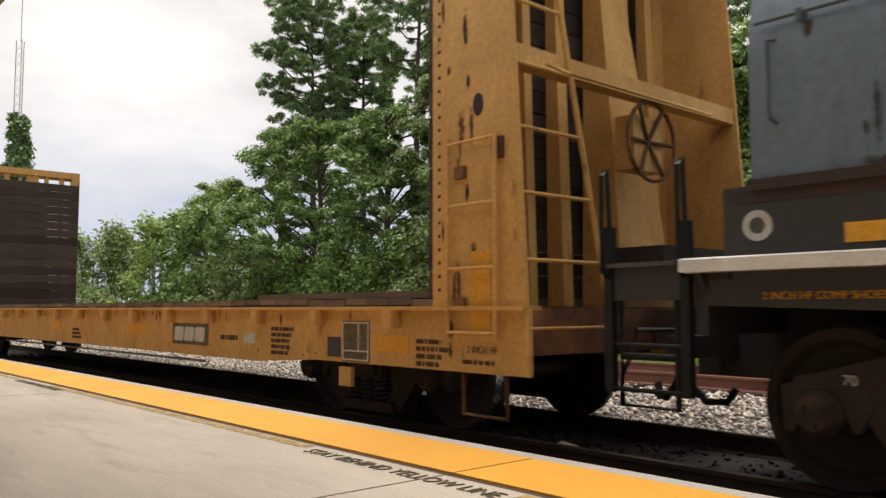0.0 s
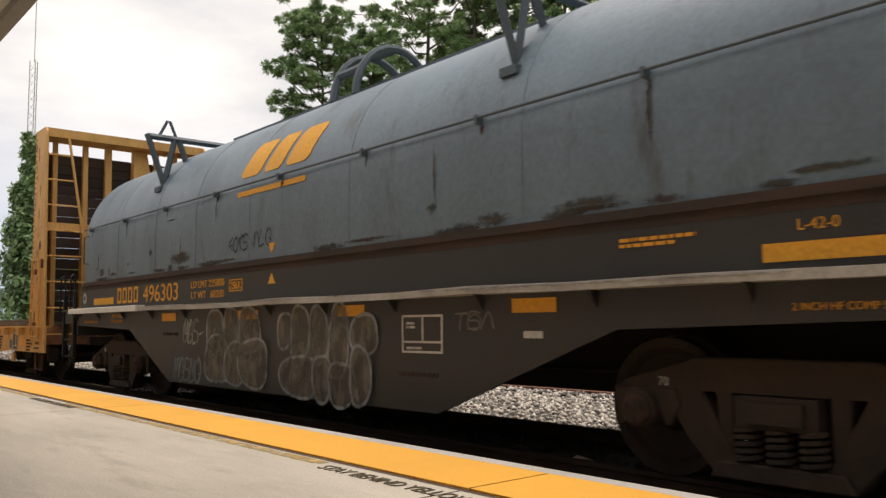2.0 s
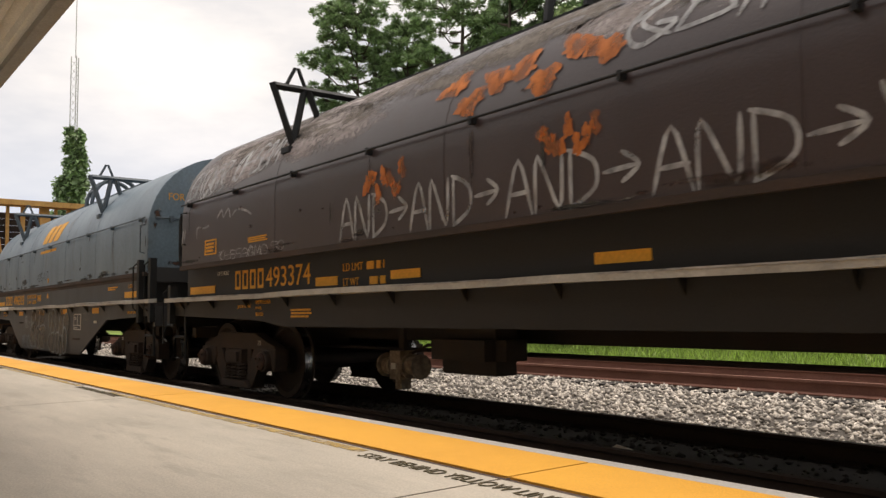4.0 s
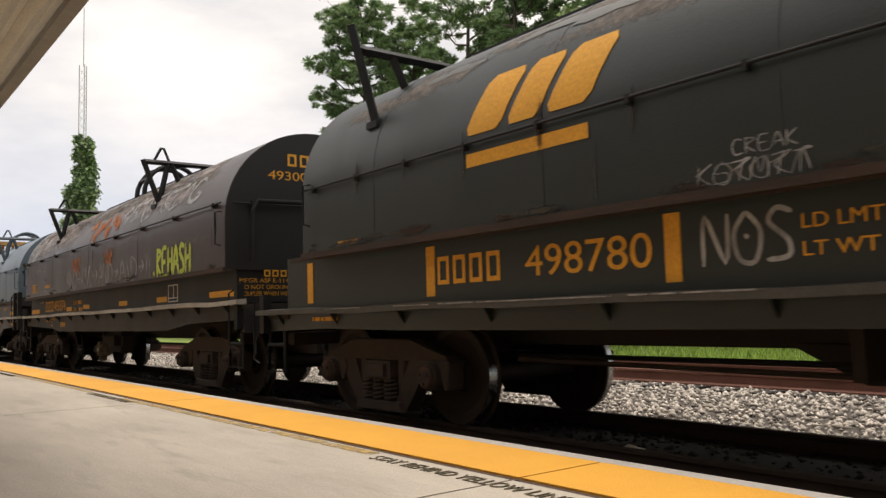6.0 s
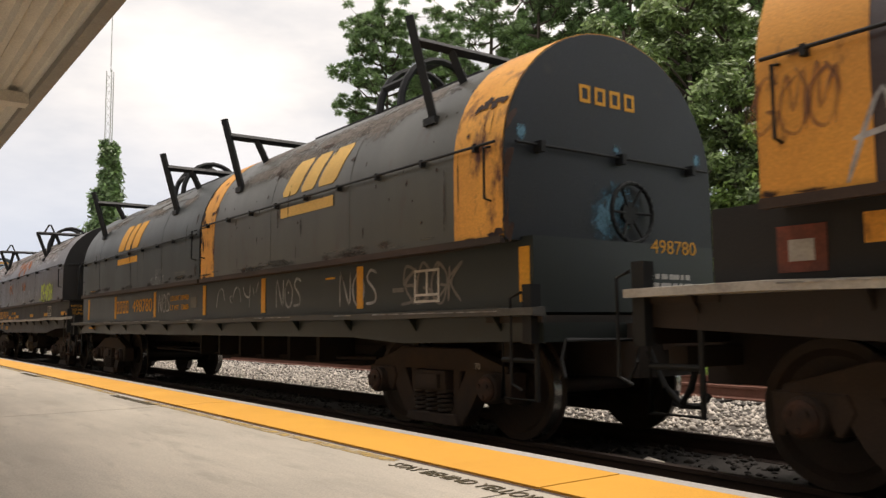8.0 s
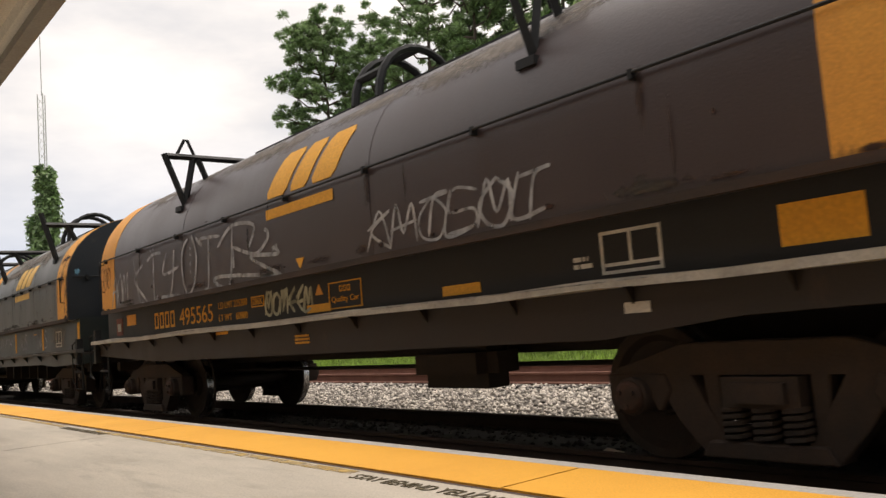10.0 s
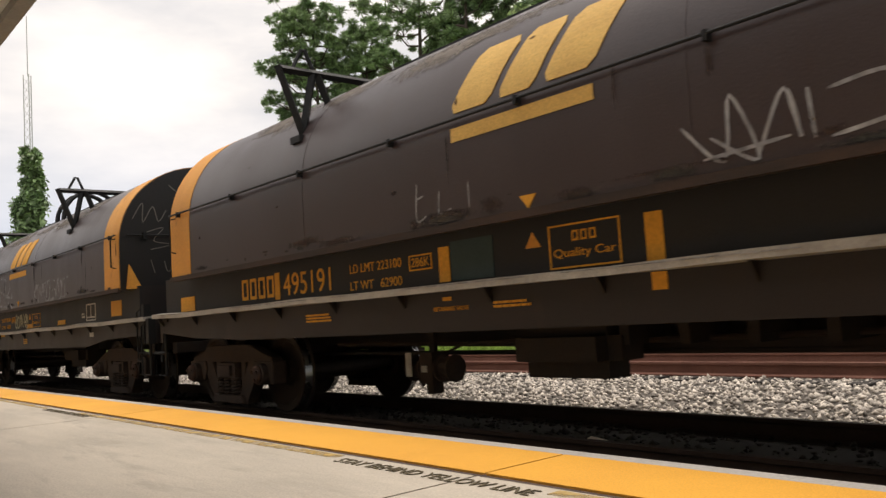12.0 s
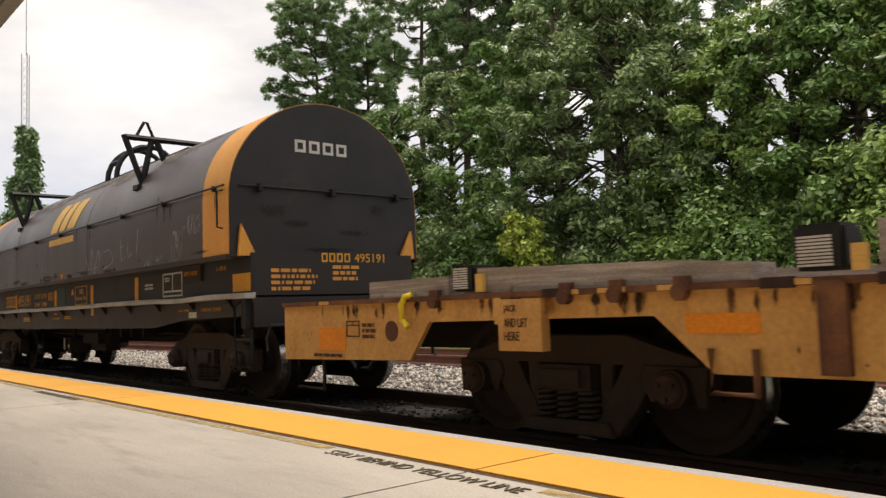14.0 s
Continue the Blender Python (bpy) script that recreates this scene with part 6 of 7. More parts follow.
    for i, (px, pz, prx, prz) in enumerate(((14.53, 2.84, 0.05, 0.035), (14.62, 2.87, 0.05, 0.05), (14.72, 2.85, 0.06, 0.04), (14.82, 2.86, 0.05, 0.035), (14.98, 2.66, 0.045, 0.08), (14.99, 2.32, 0.05, 0.09), (14.95, 2.22, 0.03, 0.05), (14.95, 1.80, 0.04, 0.06), (14.82, 1.72, 0.09, 0.045), (14.99, 1.73, 0.05, 0.06), (8.30, 2.62, 0.03, 0.10), (8.29, 2.3, 0.025, 0.08))):
        patch(c, px, pz, prx, prz, 470 + i, M_DEEP_RUST, 0.004)
    for i, (px, pz, prx, prz) in enumerate(((14.93, 2.05, 0.012, 0.28), (14.97, 1.9, 0.015, 0.2), (14.66, 2.6, 0.008, 0.22), (14.75, 2.65, 0.008, 0.18), (11.31, 1.86, 0.014, 0.12), (10.23, 2.1, 0.03, 0.06), (12.8, 1.93, 0.03, 0.07), (13.81, 1.93, 0.03, 0.03), (10.55, 2.95, 0.08, 0.09), (12.5, 2.76, 0.05, 0.05), (11.6, 3.1, 0.25, 0.03), (9.6, 1.85, 0.012, 0.1))):
        patch(c, px, pz, prx, prz, 490 + i, M_SPOT, 0.003)
    for i, (px, pz, prx, prz) in enumerate(((5.0, 3.22, 0.55, 0.07), (5.9, 3.12, 0.4, 0.06), (6.6, 3.2, 0.5, 0.08), (3.1, 3.2, 0.35, 0.05), (4.3, 3.28, 0.4, 0.05))):
        patch(c, px, pz, prx, prz, 430 + i, M_OLIVE, 0.0, "worn_patch")
    for i in range(9):
        patch(c, 9.0 + 0.6 * i + rs.uniform(-.2, .2), rs.uniform(1.73, 1.8), rs.uniform(0.1, 0.3), 0.018, 450 + i, M_BARE, 0.0, "worn_patch")
    end = 15.212
    end_blocks(c, end, -0.45, 2.94, 4, 0.13, 0.16, 0.055, M_YELLOW)
    put_end(c, "498780", L - 0.10, 0.07, 1.60, 0.12, 0.61)
    end_print(c, L - 0.10, -0.09, 1.30, 2, 0.78, 0.045, 50, M_WHITE)
    for k, (py, pz, r) in enumerate(((-1.1, 2.58, 0.09), (0.0, 2.56, 0.07), (1.1, 2.58, 0.09), (-0.05, 2.05, 0.36), (-0.2, 1.9, 0.25))):
        end_patch(c, end, py, pz, r, r, 970 + k, M_SKY_PAINT)
    brake_wheel(c, L - 0.18, -0.06, 1.95, 0.26, M_STEEL_DARK)
    boxes("brake_stand", M_STEEL_DARK, c, (L - 0.42, L - 0.30, -0.15, 0.35, 1.1, 1.75))
    dusty(c, 1.9, 7.2, 9, 7)
    put(c, "70", L - 1.12, 0.61, 0.055, None, M_WHITE, y=-1.075)
    dusty(c, 9.7, 13.5, 12, 8, (2.85, 3.34))
    end_posts(c, (0.1, L - 0.1), 0.85, 1.3, M_STEEL_DARK)
    mount(c, (h1, 8.2, 0.45), (h2, 15.2, 0.3))
    return c


def end_corners(c, x):
    """Rusty yellow gussets at the foot of a hood's end."""
    for s in (-1, 1):
        bm = bmesh.new()
        prism(bm, [(s * 1.22, 1.68), (s * 1.0, 1.68), (s * 1.18, 2.05)], x, x + 0.04)
        part("corner_gusset", bm, M_BAND_RUST, c)


def scrawled_car():
    x, L = 41.85, 13.75
    c = coil_car(x, L, "dark brown coil steel car with yellow hood ends and white tags", M_BLACK, M_SILL, M_LEDGE, 1.22, 0.84, trucks=(1.95, L - 1.95), tank=(8.2, 9.3), panel=0.4)
    h = hood(c, 1.10, 13.2, 1.67, M_BROWNBLACK, ((1.10, 1.72), (12.56, 13.2)), M_BAND, M_BLACK, [4.4, 8.6], (4.12, 10.5), 7.6, M_STEEL_DARK, rod_z=2.50, over=0.22)
    marks(c, 2.73, 1.295, 4, 0.15, 0.225, 0.05)
    put(c, "495565", 3.66, 1.30, 0.22, 1.07)
    put(c, "LD LMT 225200", 4.91, 1.435, 0.08, 0.78)
    put(c, "LT WT   60800", 4.91, 1.285, 0.08, 0.78)
    frame_mark("capacity_frame", c, 5.80, 6.11, 1.395, 1.515, M_YELLOW, 0.012)
    put(c, "286K", 5.83, 1.42, 0.075, 0.25)
    slab_mark("reflector", c, 4.80, 5.13, 1.125, 1.16)
    slab_mark("reflector", c, 7.05, 7.5, 1.25, 1.33)
    slab_mark("reflector", c, 1.54, 1.94, 1.40, 1.56, M_BAND_RUST)
    small_print(c, 6.76, 0.95, 3, 0.36, 0.022, seed=51)
    company(c, 6.48, 8.05, 2.55, 3.04, 2.32, 2.43, M_YELLOW)
    triangle(c, 7.15, 1.72, 0.16, 0.11, False, M_YELLOW)
    triangle(c, 7.3, 1.42, 0.15, 0.11, True, M_BAND)
    frame_mark("slogan_frame", c, 7.48, 8.06, 1.26, 1.52, M_YELLOW, 0.012)
    marks(c, 7.68, 1.42, 3, 0.05, 0.06, 0.02)
    put(c, "Quality Car", 7.53, 1.31, 0.07, 0.48)
    for i, (px, pz, prx, prz) in enumerate(((0.84, 2.2, 0.02, 0.12), (0.95, 1.72, 0.1, 0.03), (1.2, 1.71, 0.12, 0.02), (1.12, 2.5, 0.05, 0.03), (12.9, 2.3, 0.03, 0.15), (12.6, 1.72, 0.15, 0.03))):
        patch(c, px, pz, prx, prz, 930 + i, M_SPOT, 0.002)
    tag_left = (((2.39, 2.39), (2.48, 2.08), (2.61, 1.71)), ((2.77, 2.26), (2.42, 2.06), (2.91, 1.69), (2.68, 1.71)), ((2.93, 2.29), (3.19, 2.36), (3.47, 2.35)), ((3.19, 2.32), (3.18, 1.71), (3.32, 1.77)), ((3.67, 2.32), (3.53, 2.04), (4.09, 2.09)), ((3.94, 2.33), (3.78, 1.75), (3.43, 1.73), (4.07, 1.71)), ((4.4, 2.42), (4.22, 2.27), (4.2, 1.91), (4.37, 1.69), (4.57, 1.85), (4.65, 2.18), (4.52, 2.45)))
    tag_right = (((4.64, 2.4), (4.81, 2.27), (4.79, 2.36), (5.34, 2.32)), ((5.02, 2.37), (4.96, 1.72), (4.86, 1.71), (5.05, 1.71)), ((5.27, 2.19), (5.66, 2.39), (6.21, 2.32), (6.06, 2.08)), ((5.68, 2.37), (5.54, 1.7), (5.13, 1.79), (5.42, 1.82), (6.77, 1.7)), ((5.67, 2.14), (6.21, 1.99), (6.49, 2.11), (6.52, 2.2), (6.45, 2.23)), ((6.77, 1.7), (6.08, 1.97), (6.72, 1.93), (6.62, 2.02)), ((5.67, 2.14), (5.68, 1.89)))
    for lines in (tag_left, tag_right):
        lines_tag(c, lines, 0.044, M_SPRAY, "large thin white sprayed tag along the hood")
    for dx, dz in ((4.47, 2.28), (4.47, 2.2), (4.46, 2.08), (4.46, 1.98), (6.62, 2.0), (6.7, 2.02), (3.1, 2.42), (3.2, 2.44)):
        patch(c, dx, dz, 0.022, 0.022, int(dx * 100), M_SPRAY, 0.003, "paint_dot")
    slab_mark("red_placard", c, 1.05, 1.34, 1.27, 1.53, M_RED_TAG)
    slab_mark("placard_label", c, 1.12, 1.27, 1.33, 1.45, M_LEDGE, -HW - 0.007)
    scrawl(c, 0.85, 1.34, 2.05, 2.42, 3, 0.022, M_FADED_TAG, 56, "faded brown sprayed tag on the yellow band", 0.006)
    scrawl(c, 1.38, 2.1, 1.72, 2.25, 3, 0.03, M_SPRAY, 53)
    scrawl(c, 6.12, 7.15, 1.27, 1.55, 6, 0.034, M_SPRAY_PALE, 54, "pale yellowish illegible sprayed tag")
    scrawl(c, 8.3, 10.5, 1.72, 2.1, 6, 0.03, M_SPRAY, 55)
    slab_mark("reflector", c, 9.24, 9.7, 1.25, 1.33)
    slab_mark("reflector", c, 12.14, 12.6, 1.29, 1.52)
    frame_mark("inspection_panel", c, 10.9, 11.38, 1.26, 1.54, M_WHITE, 0.022, cross=(11.14, 1.32))
    small_print(c, 10.66, 1.32, 2, 0.18, 0.03, M_WHITE, seed=57)
    slab_mark("white_tag", c, 11.05, 11.25, 1.0, 1.07, M_WHITE)
    end_blocks(c, 13.212, -0.43, 2.90, 4, 0.13, 0.16, 0.065, M_YELLOW)
    end_corners(c, 13.22)
    end_tag(c, 13.213, (((-1.1, 2.75), (-0.95, 3.0), (-0.95, 2.7), (-0.8, 2.95), (-0.72, 2.72), (-0.6, 2.9)), ((-0.9, 2.55), (-0.65, 2.62), (-0.8, 2.42), (-0.55, 2.36), (-0.85, 2.28)), ((-0.4, 2.62), (-0.3, 2.35), (0.0, 2.34), (0.1, 2.66)),
                        ((-0.55, 3.3), (-0.4, 3.2), (-0.25, 3.34), (-0.1, 3.2), (0.05, 3.3)), ((-0.85, 2.12), (-0.8, 1.92)), ((-0.65, 2.1), (-0.6, 1.94), (-0.45, 2.05))), 0.014, M_SPRAY_GREY, "thin chalked scribbles on the hood end")
    end_print(c, L - 0.4, -0.9, 1.28, 4, 0.8, 0.04, 58, M_BAND)
    rs = random.Random(93)
    for i in range(24):
        r = rs.uniform(0.008, 0.028)
        patch(c, rs.uniform(1.6, 12.2), rs.choice((rs.uniform(1.73, 1.8), rs.uniform(1.8, 3.2))), r * rs.uniform(0.8, 3), r * rs.uniform(0.6, 1.6), 700 + i, rs.choice((M_SPOT, M_SPOT, M_BARE)))
    dusty(c, 2.2, 11.6, 9, 5, (3.2, 3.36))
    end_posts(c, (0.1, L - 0.1), 0.85, 1.4, M_STEEL_DARK)
    mount(c, (h, 13.2, 0.2))
    return c


def last_coil_car():
    x, L = 55.56, 13.75
    c = coil_car(x, L, "dark brown coil steel car with yellow-banded hood ends", M_BLACK, M_SILL, M_LEDGE, 1.23, 0.855, trucks=(1.95, L - 1.65), tank=(6.61, 7.67), panel=0.05, spine=0.64, far=0.93, start=0.38)
    h = hood(c, 1.40, 13.62, 1.67, M_BROWNBLACK, ((1.40, 1.97), (12.97, 13.62)), M_BAND, M_END, [4.6, 8.8], (4.38, 10.62), 7.7, M_STEEL_DARK, rod_z=2.50, over=0.22)
    marks(c, 2.84, 1.29, 4, 0.15, 0.23, 0.045)
    slab_mark("stripe", c, 3.60, 3.70, 1.26, 1.54)
    put(c, "495191", 3.78, 1.29, 0.225, 0.91)
    put(c, "LD LMT 223100", 5.02, 1.42, 0.08, 0.78)
    put(c, "LT WT   62900", 5.02, 1.265, 0.08, 0.78)
    frame_mark("capacity_frame", c, 5.91, 6.21, 1.37, 1.50, M_YELLOW, 0.012)
    put(c, "286K", 5.94, 1.40, 0.075, 0.24)
    for x0, x1, z0, z1 in ((1.12, 1.54, 1.24, 1.42), (6.30, 6.43, 1.25, 1.53), (8.29, 8.42, 1.24, 1.54), (8.31, 8.42, 1.06, 1.17), (10.22, 10.35, 1.24, 1.57), (6.32, 6.42, 1.10, 1.13)):
        slab_mark("stripe", c, x0, x1, z0, z1)
    slab_mark("reflector", c, 13.26, 13.68, 1.26, 1.46)
    slab_mark("primer_patch", c, 6.45, 6.93, 1.25, 1.56, M_TEAL)
    triangle(c, 7.34, 1.42, 0.15, 0.11, True, M_BAND)
    triangle(c, 7.16, 1.70, 0.15, 0.10, False, M_YELLOW)
    frame_mark("slogan_frame", c, 7.49, 8.10, 1.25, 1.55, M_YELLOW, 0.012)
    marks(c, 7.70, 1.43, 3, 0.055, 0.07, 0.02)
    put(c, "Quality Car", 7.53, 1.31, 0.075, 0.53)
    company(c, 6.40, 8.0, 2.56, 3.06, 2.33, 2.44, M_PALE_YELLOW)
    frame_mark("inspection_panel", c, 11.23, 11.86, 1.26, 1.57, M_WHITE, 0.022, cross=(11.55, 1.33))
    small_print(c, 11.3, 1.46, 2, 0.18, 0.02, M_WHITE, seed=61)
    small_print(c, 10.6, 1.38, 2, 0.3, 0.03, M_WHITE, seed=62)
    boxes("lift_plate", M_RUST_STRIP, c, (11.95, 12.46, -HW - 0.03, -HW + 0.01, 1.42, 1.62), label="rusty lifting plate")
    put(c, "LIFT HERE", 12.0, 1.50, 0.05, 0.38, y=-HW - 0.031)
    put(c, "L-42-0", 12.85, 1.52, 0.05, 0.24)
    put(c, "JACK HERE", 11.72, 1.05, 0.04, 0.34)
    put(c, "2 IN HF COMP", 12.4, 1.05, 0.045, 0.55)
    put(c, "RETAINING VALVE", 6.2, 1.02, 0.035, 0.42)
    slab_mark("white_tag", c, 12.05, 12.27, 0.98, 1.05, M_WHITE)
    small_print(c, 4.2, 1.0, 3, 0.5, 0.018, seed=63)
    small_print(c, 6.9, 1.02, 2, 0.4, 0.018, seed=64)
    lines_tag(c, (((5.98, 2.08), (5.96, 1.78), (6.08, 1.80)), ((5.97, 1.95), (6.06, 1.97)), ((6.25, 1.98), (6.24, 1.80), (6.38, 1.82)), ((6.58, 2.0), (6.58, 1.80))), 0.016, M_SPRAY, "thin chalky strokes")
    lines_tag(c, (((8.37, 2.0), (8.62, 1.75), (8.68, 2.12), (8.82, 1.73), (8.55, 1.90)), ((8.82, 1.75), (8.98, 2.08), (9.05, 1.80), (9.0, 2.05)), ((9.1, 2.05), (9.12, 1.78)), ((9.2, 2.02), (9.5, 2.04), (9.58, 1.85), (9.2, 1.77)), ((8.5, 1.78), (9.0, 1.82))), 0.022, M_SPRAY, "angular white chalked tag")
    lines_tag(c, (((9.92, 2.2), (9.95, 1.86), (10.08, 1.9)), ((9.94, 2.04), (10.06, 2.08)), ((10.2, 2.08), (10.22, 1.88), (10.36, 1.94)), ((10.58, 2.26), (10.52, 1.88))), 0.022, M_SPRAY, "thin white chalked strokes")
    lines_tag(c, (((10.76, 1.68), (10.9, 1.78), (10.95, 1.70), (11.05, 1.86), (11.1, 1.70)), ((11.15, 1.70), (11.25, 1.84), (11.2, 1.75), (11.4, 1.82)), ((11.0, 1.76), (11.35, 1.78))), 0.018, M_SPRAY, "angular white chalked tag")
    scrawl(c, 11.62, 12.05, 1.70, 2.12, 3, 0.010, M_SPRAY, 65, "chalk-drawn outline doodle")
    scrawl(c, 12.14, 12.58, 2.0, 2.27, 4, 0.010, M_SPRAY, 66, "chalk-drawn outline doodle")
    end = 13.632
    end_blocks(c, end, -0.47, 2.97, 4, 0.145, 0.155, 0.045, M_WHITE)
    put_end(c, "495191", L - 0.05, 0.06, 1.585, 0.105, 0.44)
    end_blocks(c, L - 0.05, -0.40, 1.585, 4, 0.08, 0.105, 0.025)
    end_print(c, L - 0.05, -1.06, 1.26, 4, 0.66, 0.04, 67, M_BAND)
    end_print(c, L - 0.05, -0.25, 1.37, 3, 0.42, 0.04, 68, M_BAND)
    end_corners(c, 13.64)
    for k, (py, pz, ry, rz) in enumerate(((-0.75, 2.25, 0.32, 0.10), (-0.45, 2.08, 0.25, 0.08), (0.3, 2.0, 0.35, 0.06), (-0.1, 1.78, 0.5, 0.05), (0.7, 2.3, 0.2, 0.12))):
        end_patch(c, 13.633, py, pz, ry, rz, 990 + k, M_SMUDGE, "paint_patch")
    rs = random.Random(94)
    for i in range(24):
        r = rs.uniform(0.008, 0.028)
        patch(c, rs.uniform(1.7, 12.4), rs.choice((rs.uniform(1.73, 1.8), rs.uniform(1.8, 3.2))), r * rs.uniform(0.8, 3), r * rs.uniform(0.6, 1.6), 800 + i, rs.choice((M_SPOT, M_SPOT, M_BARE)))
    dusty(c, 2.4, 11.8, 10, 6, (3.18, 3.36))
    end_posts(c, (0.1, L - 0.1), 0.85, 1.2, M_STEEL_DARK)
    brake_valve(c, 5.42, -0.70, 0.40, False)
    boxes("white_tag", M_WHITE, c, (5.16, 5.24, -0.83, -0.82, 0.44, 0.66))
    mount(c, (h, 13.62, 0.37))
    return c


def bulkhead_flatcar():
    """Yellow bulkhead flatcar: plank deck, ribbed ends lined with dark timber."""
    x = -23.6
    c = car_root("bulkhead_flatcar", x, "rust-streaked yellow bulkhead flatcar with a plank deck, empty", "freight car")
    L, hw = 19.95, 1.5
    for s in (-1, 1):
        bm = bmesh.new()
        prism(bm, [(0, 0.56), (2.6, 0.56), (3.6, 0.50), (L - 3.6, 0.50), (L - 2.6, 0.56), (L, 0.56), (L, 1.02), (0, 1.02)], s * hw, s * (hw - 0.03), "y")
        part("side_sill", bm, M_FLAT, c)
        boxes("flange", M_FLAT, c, (0, L, min(s * hw, s * (hw - 0.12)) - (0.06 if s < 0 else 0), max(s * hw, s * (hw - 0.12)) + (0.06 if s > 0 else 0), 1.0, 1.03))
        for i in range(17):
            xx = 1.4 + i * 1.07
            bm = bmesh.new()
            box(bm, xx - 0.06, xx + 0.06, s * (hw + 0.05) - 0.05, s * (hw + 0.05) + 0.05, 0.86, 1.0)
            part("stake_pocket", bm, M_FLAT, c)
    rs = random.Random(31)
    bm = bmesh.new()
    box(bm, 0.0, 0.29, -hw + 0.02, hw - 0.02, 0, 0.055)
    plank = finish("plank", bm, M_DECK)
    for i in range(60):
        ob = new("plank", plank)
        ob.parent = c
        ob.location = (1.0 + 0.30 * i, 0, 1.035 + rs.uniform(-0.006, 0.012))
    boxes("deck_timber", M_DECK, c, (16.2, 19.0, -1.45, -1.2, 1.095, 1.15))
    boxes("center_sill", M_UNDER, c, (0.3, L - 0.3, -0.3, 0.3, 0.65, 1.0))
    for x0, way in ((0.0, 1), (L, -1)):
        bulkhead(c, x0, way, hw)
        truck(c, x0 + way * 2.35)
        coupler(c, x0, -way)
    end_blocks(c, L - 0.5, -0.55, 4.53, 4, 0.06, 0.09, 0.02, M_PRINT_BROWN)
    put_end(c, "804381", L - 0.5, -0.02, 4.53, 0.09, 0.42, M_PRINT_BROWN)
    y = -hw
    slab_mark("mark_panel", c, 14.28, 15.21, 0.61, 0.85, M_BLACK_PAINT, y)
    slanted("company_mark", c, 14.34, 0.65, (0.24, 0.24, 0.24), 0.16, 0.03, 0.1, M_WHITE, y - 0.006)
    slab_mark("data_panel", c, 17.79, 18.18, 0.57, 0.91, M_BLACK_PAINT, y)
    frame_mark("panel_rule", c, 17.80, 18.17, 0.58, 0.90, M_WHITE, 0.012, y - 0.006, (18.03, 0.66))
    for x0, x1, z0, z1 in ((18.25, 18.69, 0.67, 0.80), (12.81, 13.44, 0.70, 0.82), (9.6, 10.0, 0.7, 0.82), (5.0, 5.5, 0.7, 0.82)):
        slab_mark("reflector", c, x0, x1, z0, z1, y=y)
    slab_mark("green_placard", c, 17.56, 17.76, 0.60, 0.77, M_GREENBLACK, y)
    for k, (x0, n, w) in enumerate(((16.58, 5, 0.42), (18.78, 4, 0.36), (10.6, 3, 0.4))):
        small_print(c, x0, 0.58, n, w, 0.035, M_PRINT_BROWN, y, 70 + k)
    small_print(c, 15.51, 0.69, 1, 0.45, 0.05, M_PRINT_BROWN, y, 75)
    slab_mark("white_tag", c, 16.03, 16.27, 0.67, 0.77, M_WHITE, y)
    put(c, "2 INCH HF", 19.35, 0.70, 0.05, 0.3, M_PRINT_BROWN, y=y)
    small_print(c, 19.3, 0.62, 1, 0.4, 0.03, M_PRINT_BROWN, y, 76)
    boxes("jack_pad", M_FLAT, c, (17.75, 17.92, -hw - 0.01, -hw + 0.03, 0.36, 0.52))
    rods("brake_pipe", M_LEDGE, c, [[(5.5, -1.2, 0.40), (14.5, -1.2, 0.40)]], 0.015)
    rs = random.Random(95)
    for i in range(60):
        up = rs.random() < 0.6
        flat_patch(c, rs.uniform(6, L - 1.1), y, rs.uniform(0.93, 0.98) if up else rs.uniform(0.58, 0.66), rs.uniform(0.01, 0.04) if up else rs.uniform(0.008, 0.03), rs.uniform(0.05, 0.14) if up else rs.uniform(0.01, 0.03), 1100 + i, rs.choice((M_YELLOW_RUST, M_YELLOW_RUST, M_SPOT)))
    for i in range(26):
        flat_patch(c, L - rs.uniform(0.5, 0.9), y, rs.uniform(0.7, 4.4), rs.uniform(0.02, 0.05), rs.uniform(0.04, 0.22), 1200 + i, rs.choice((M_YELLOW_RUST, M_SPOT)))
    return c


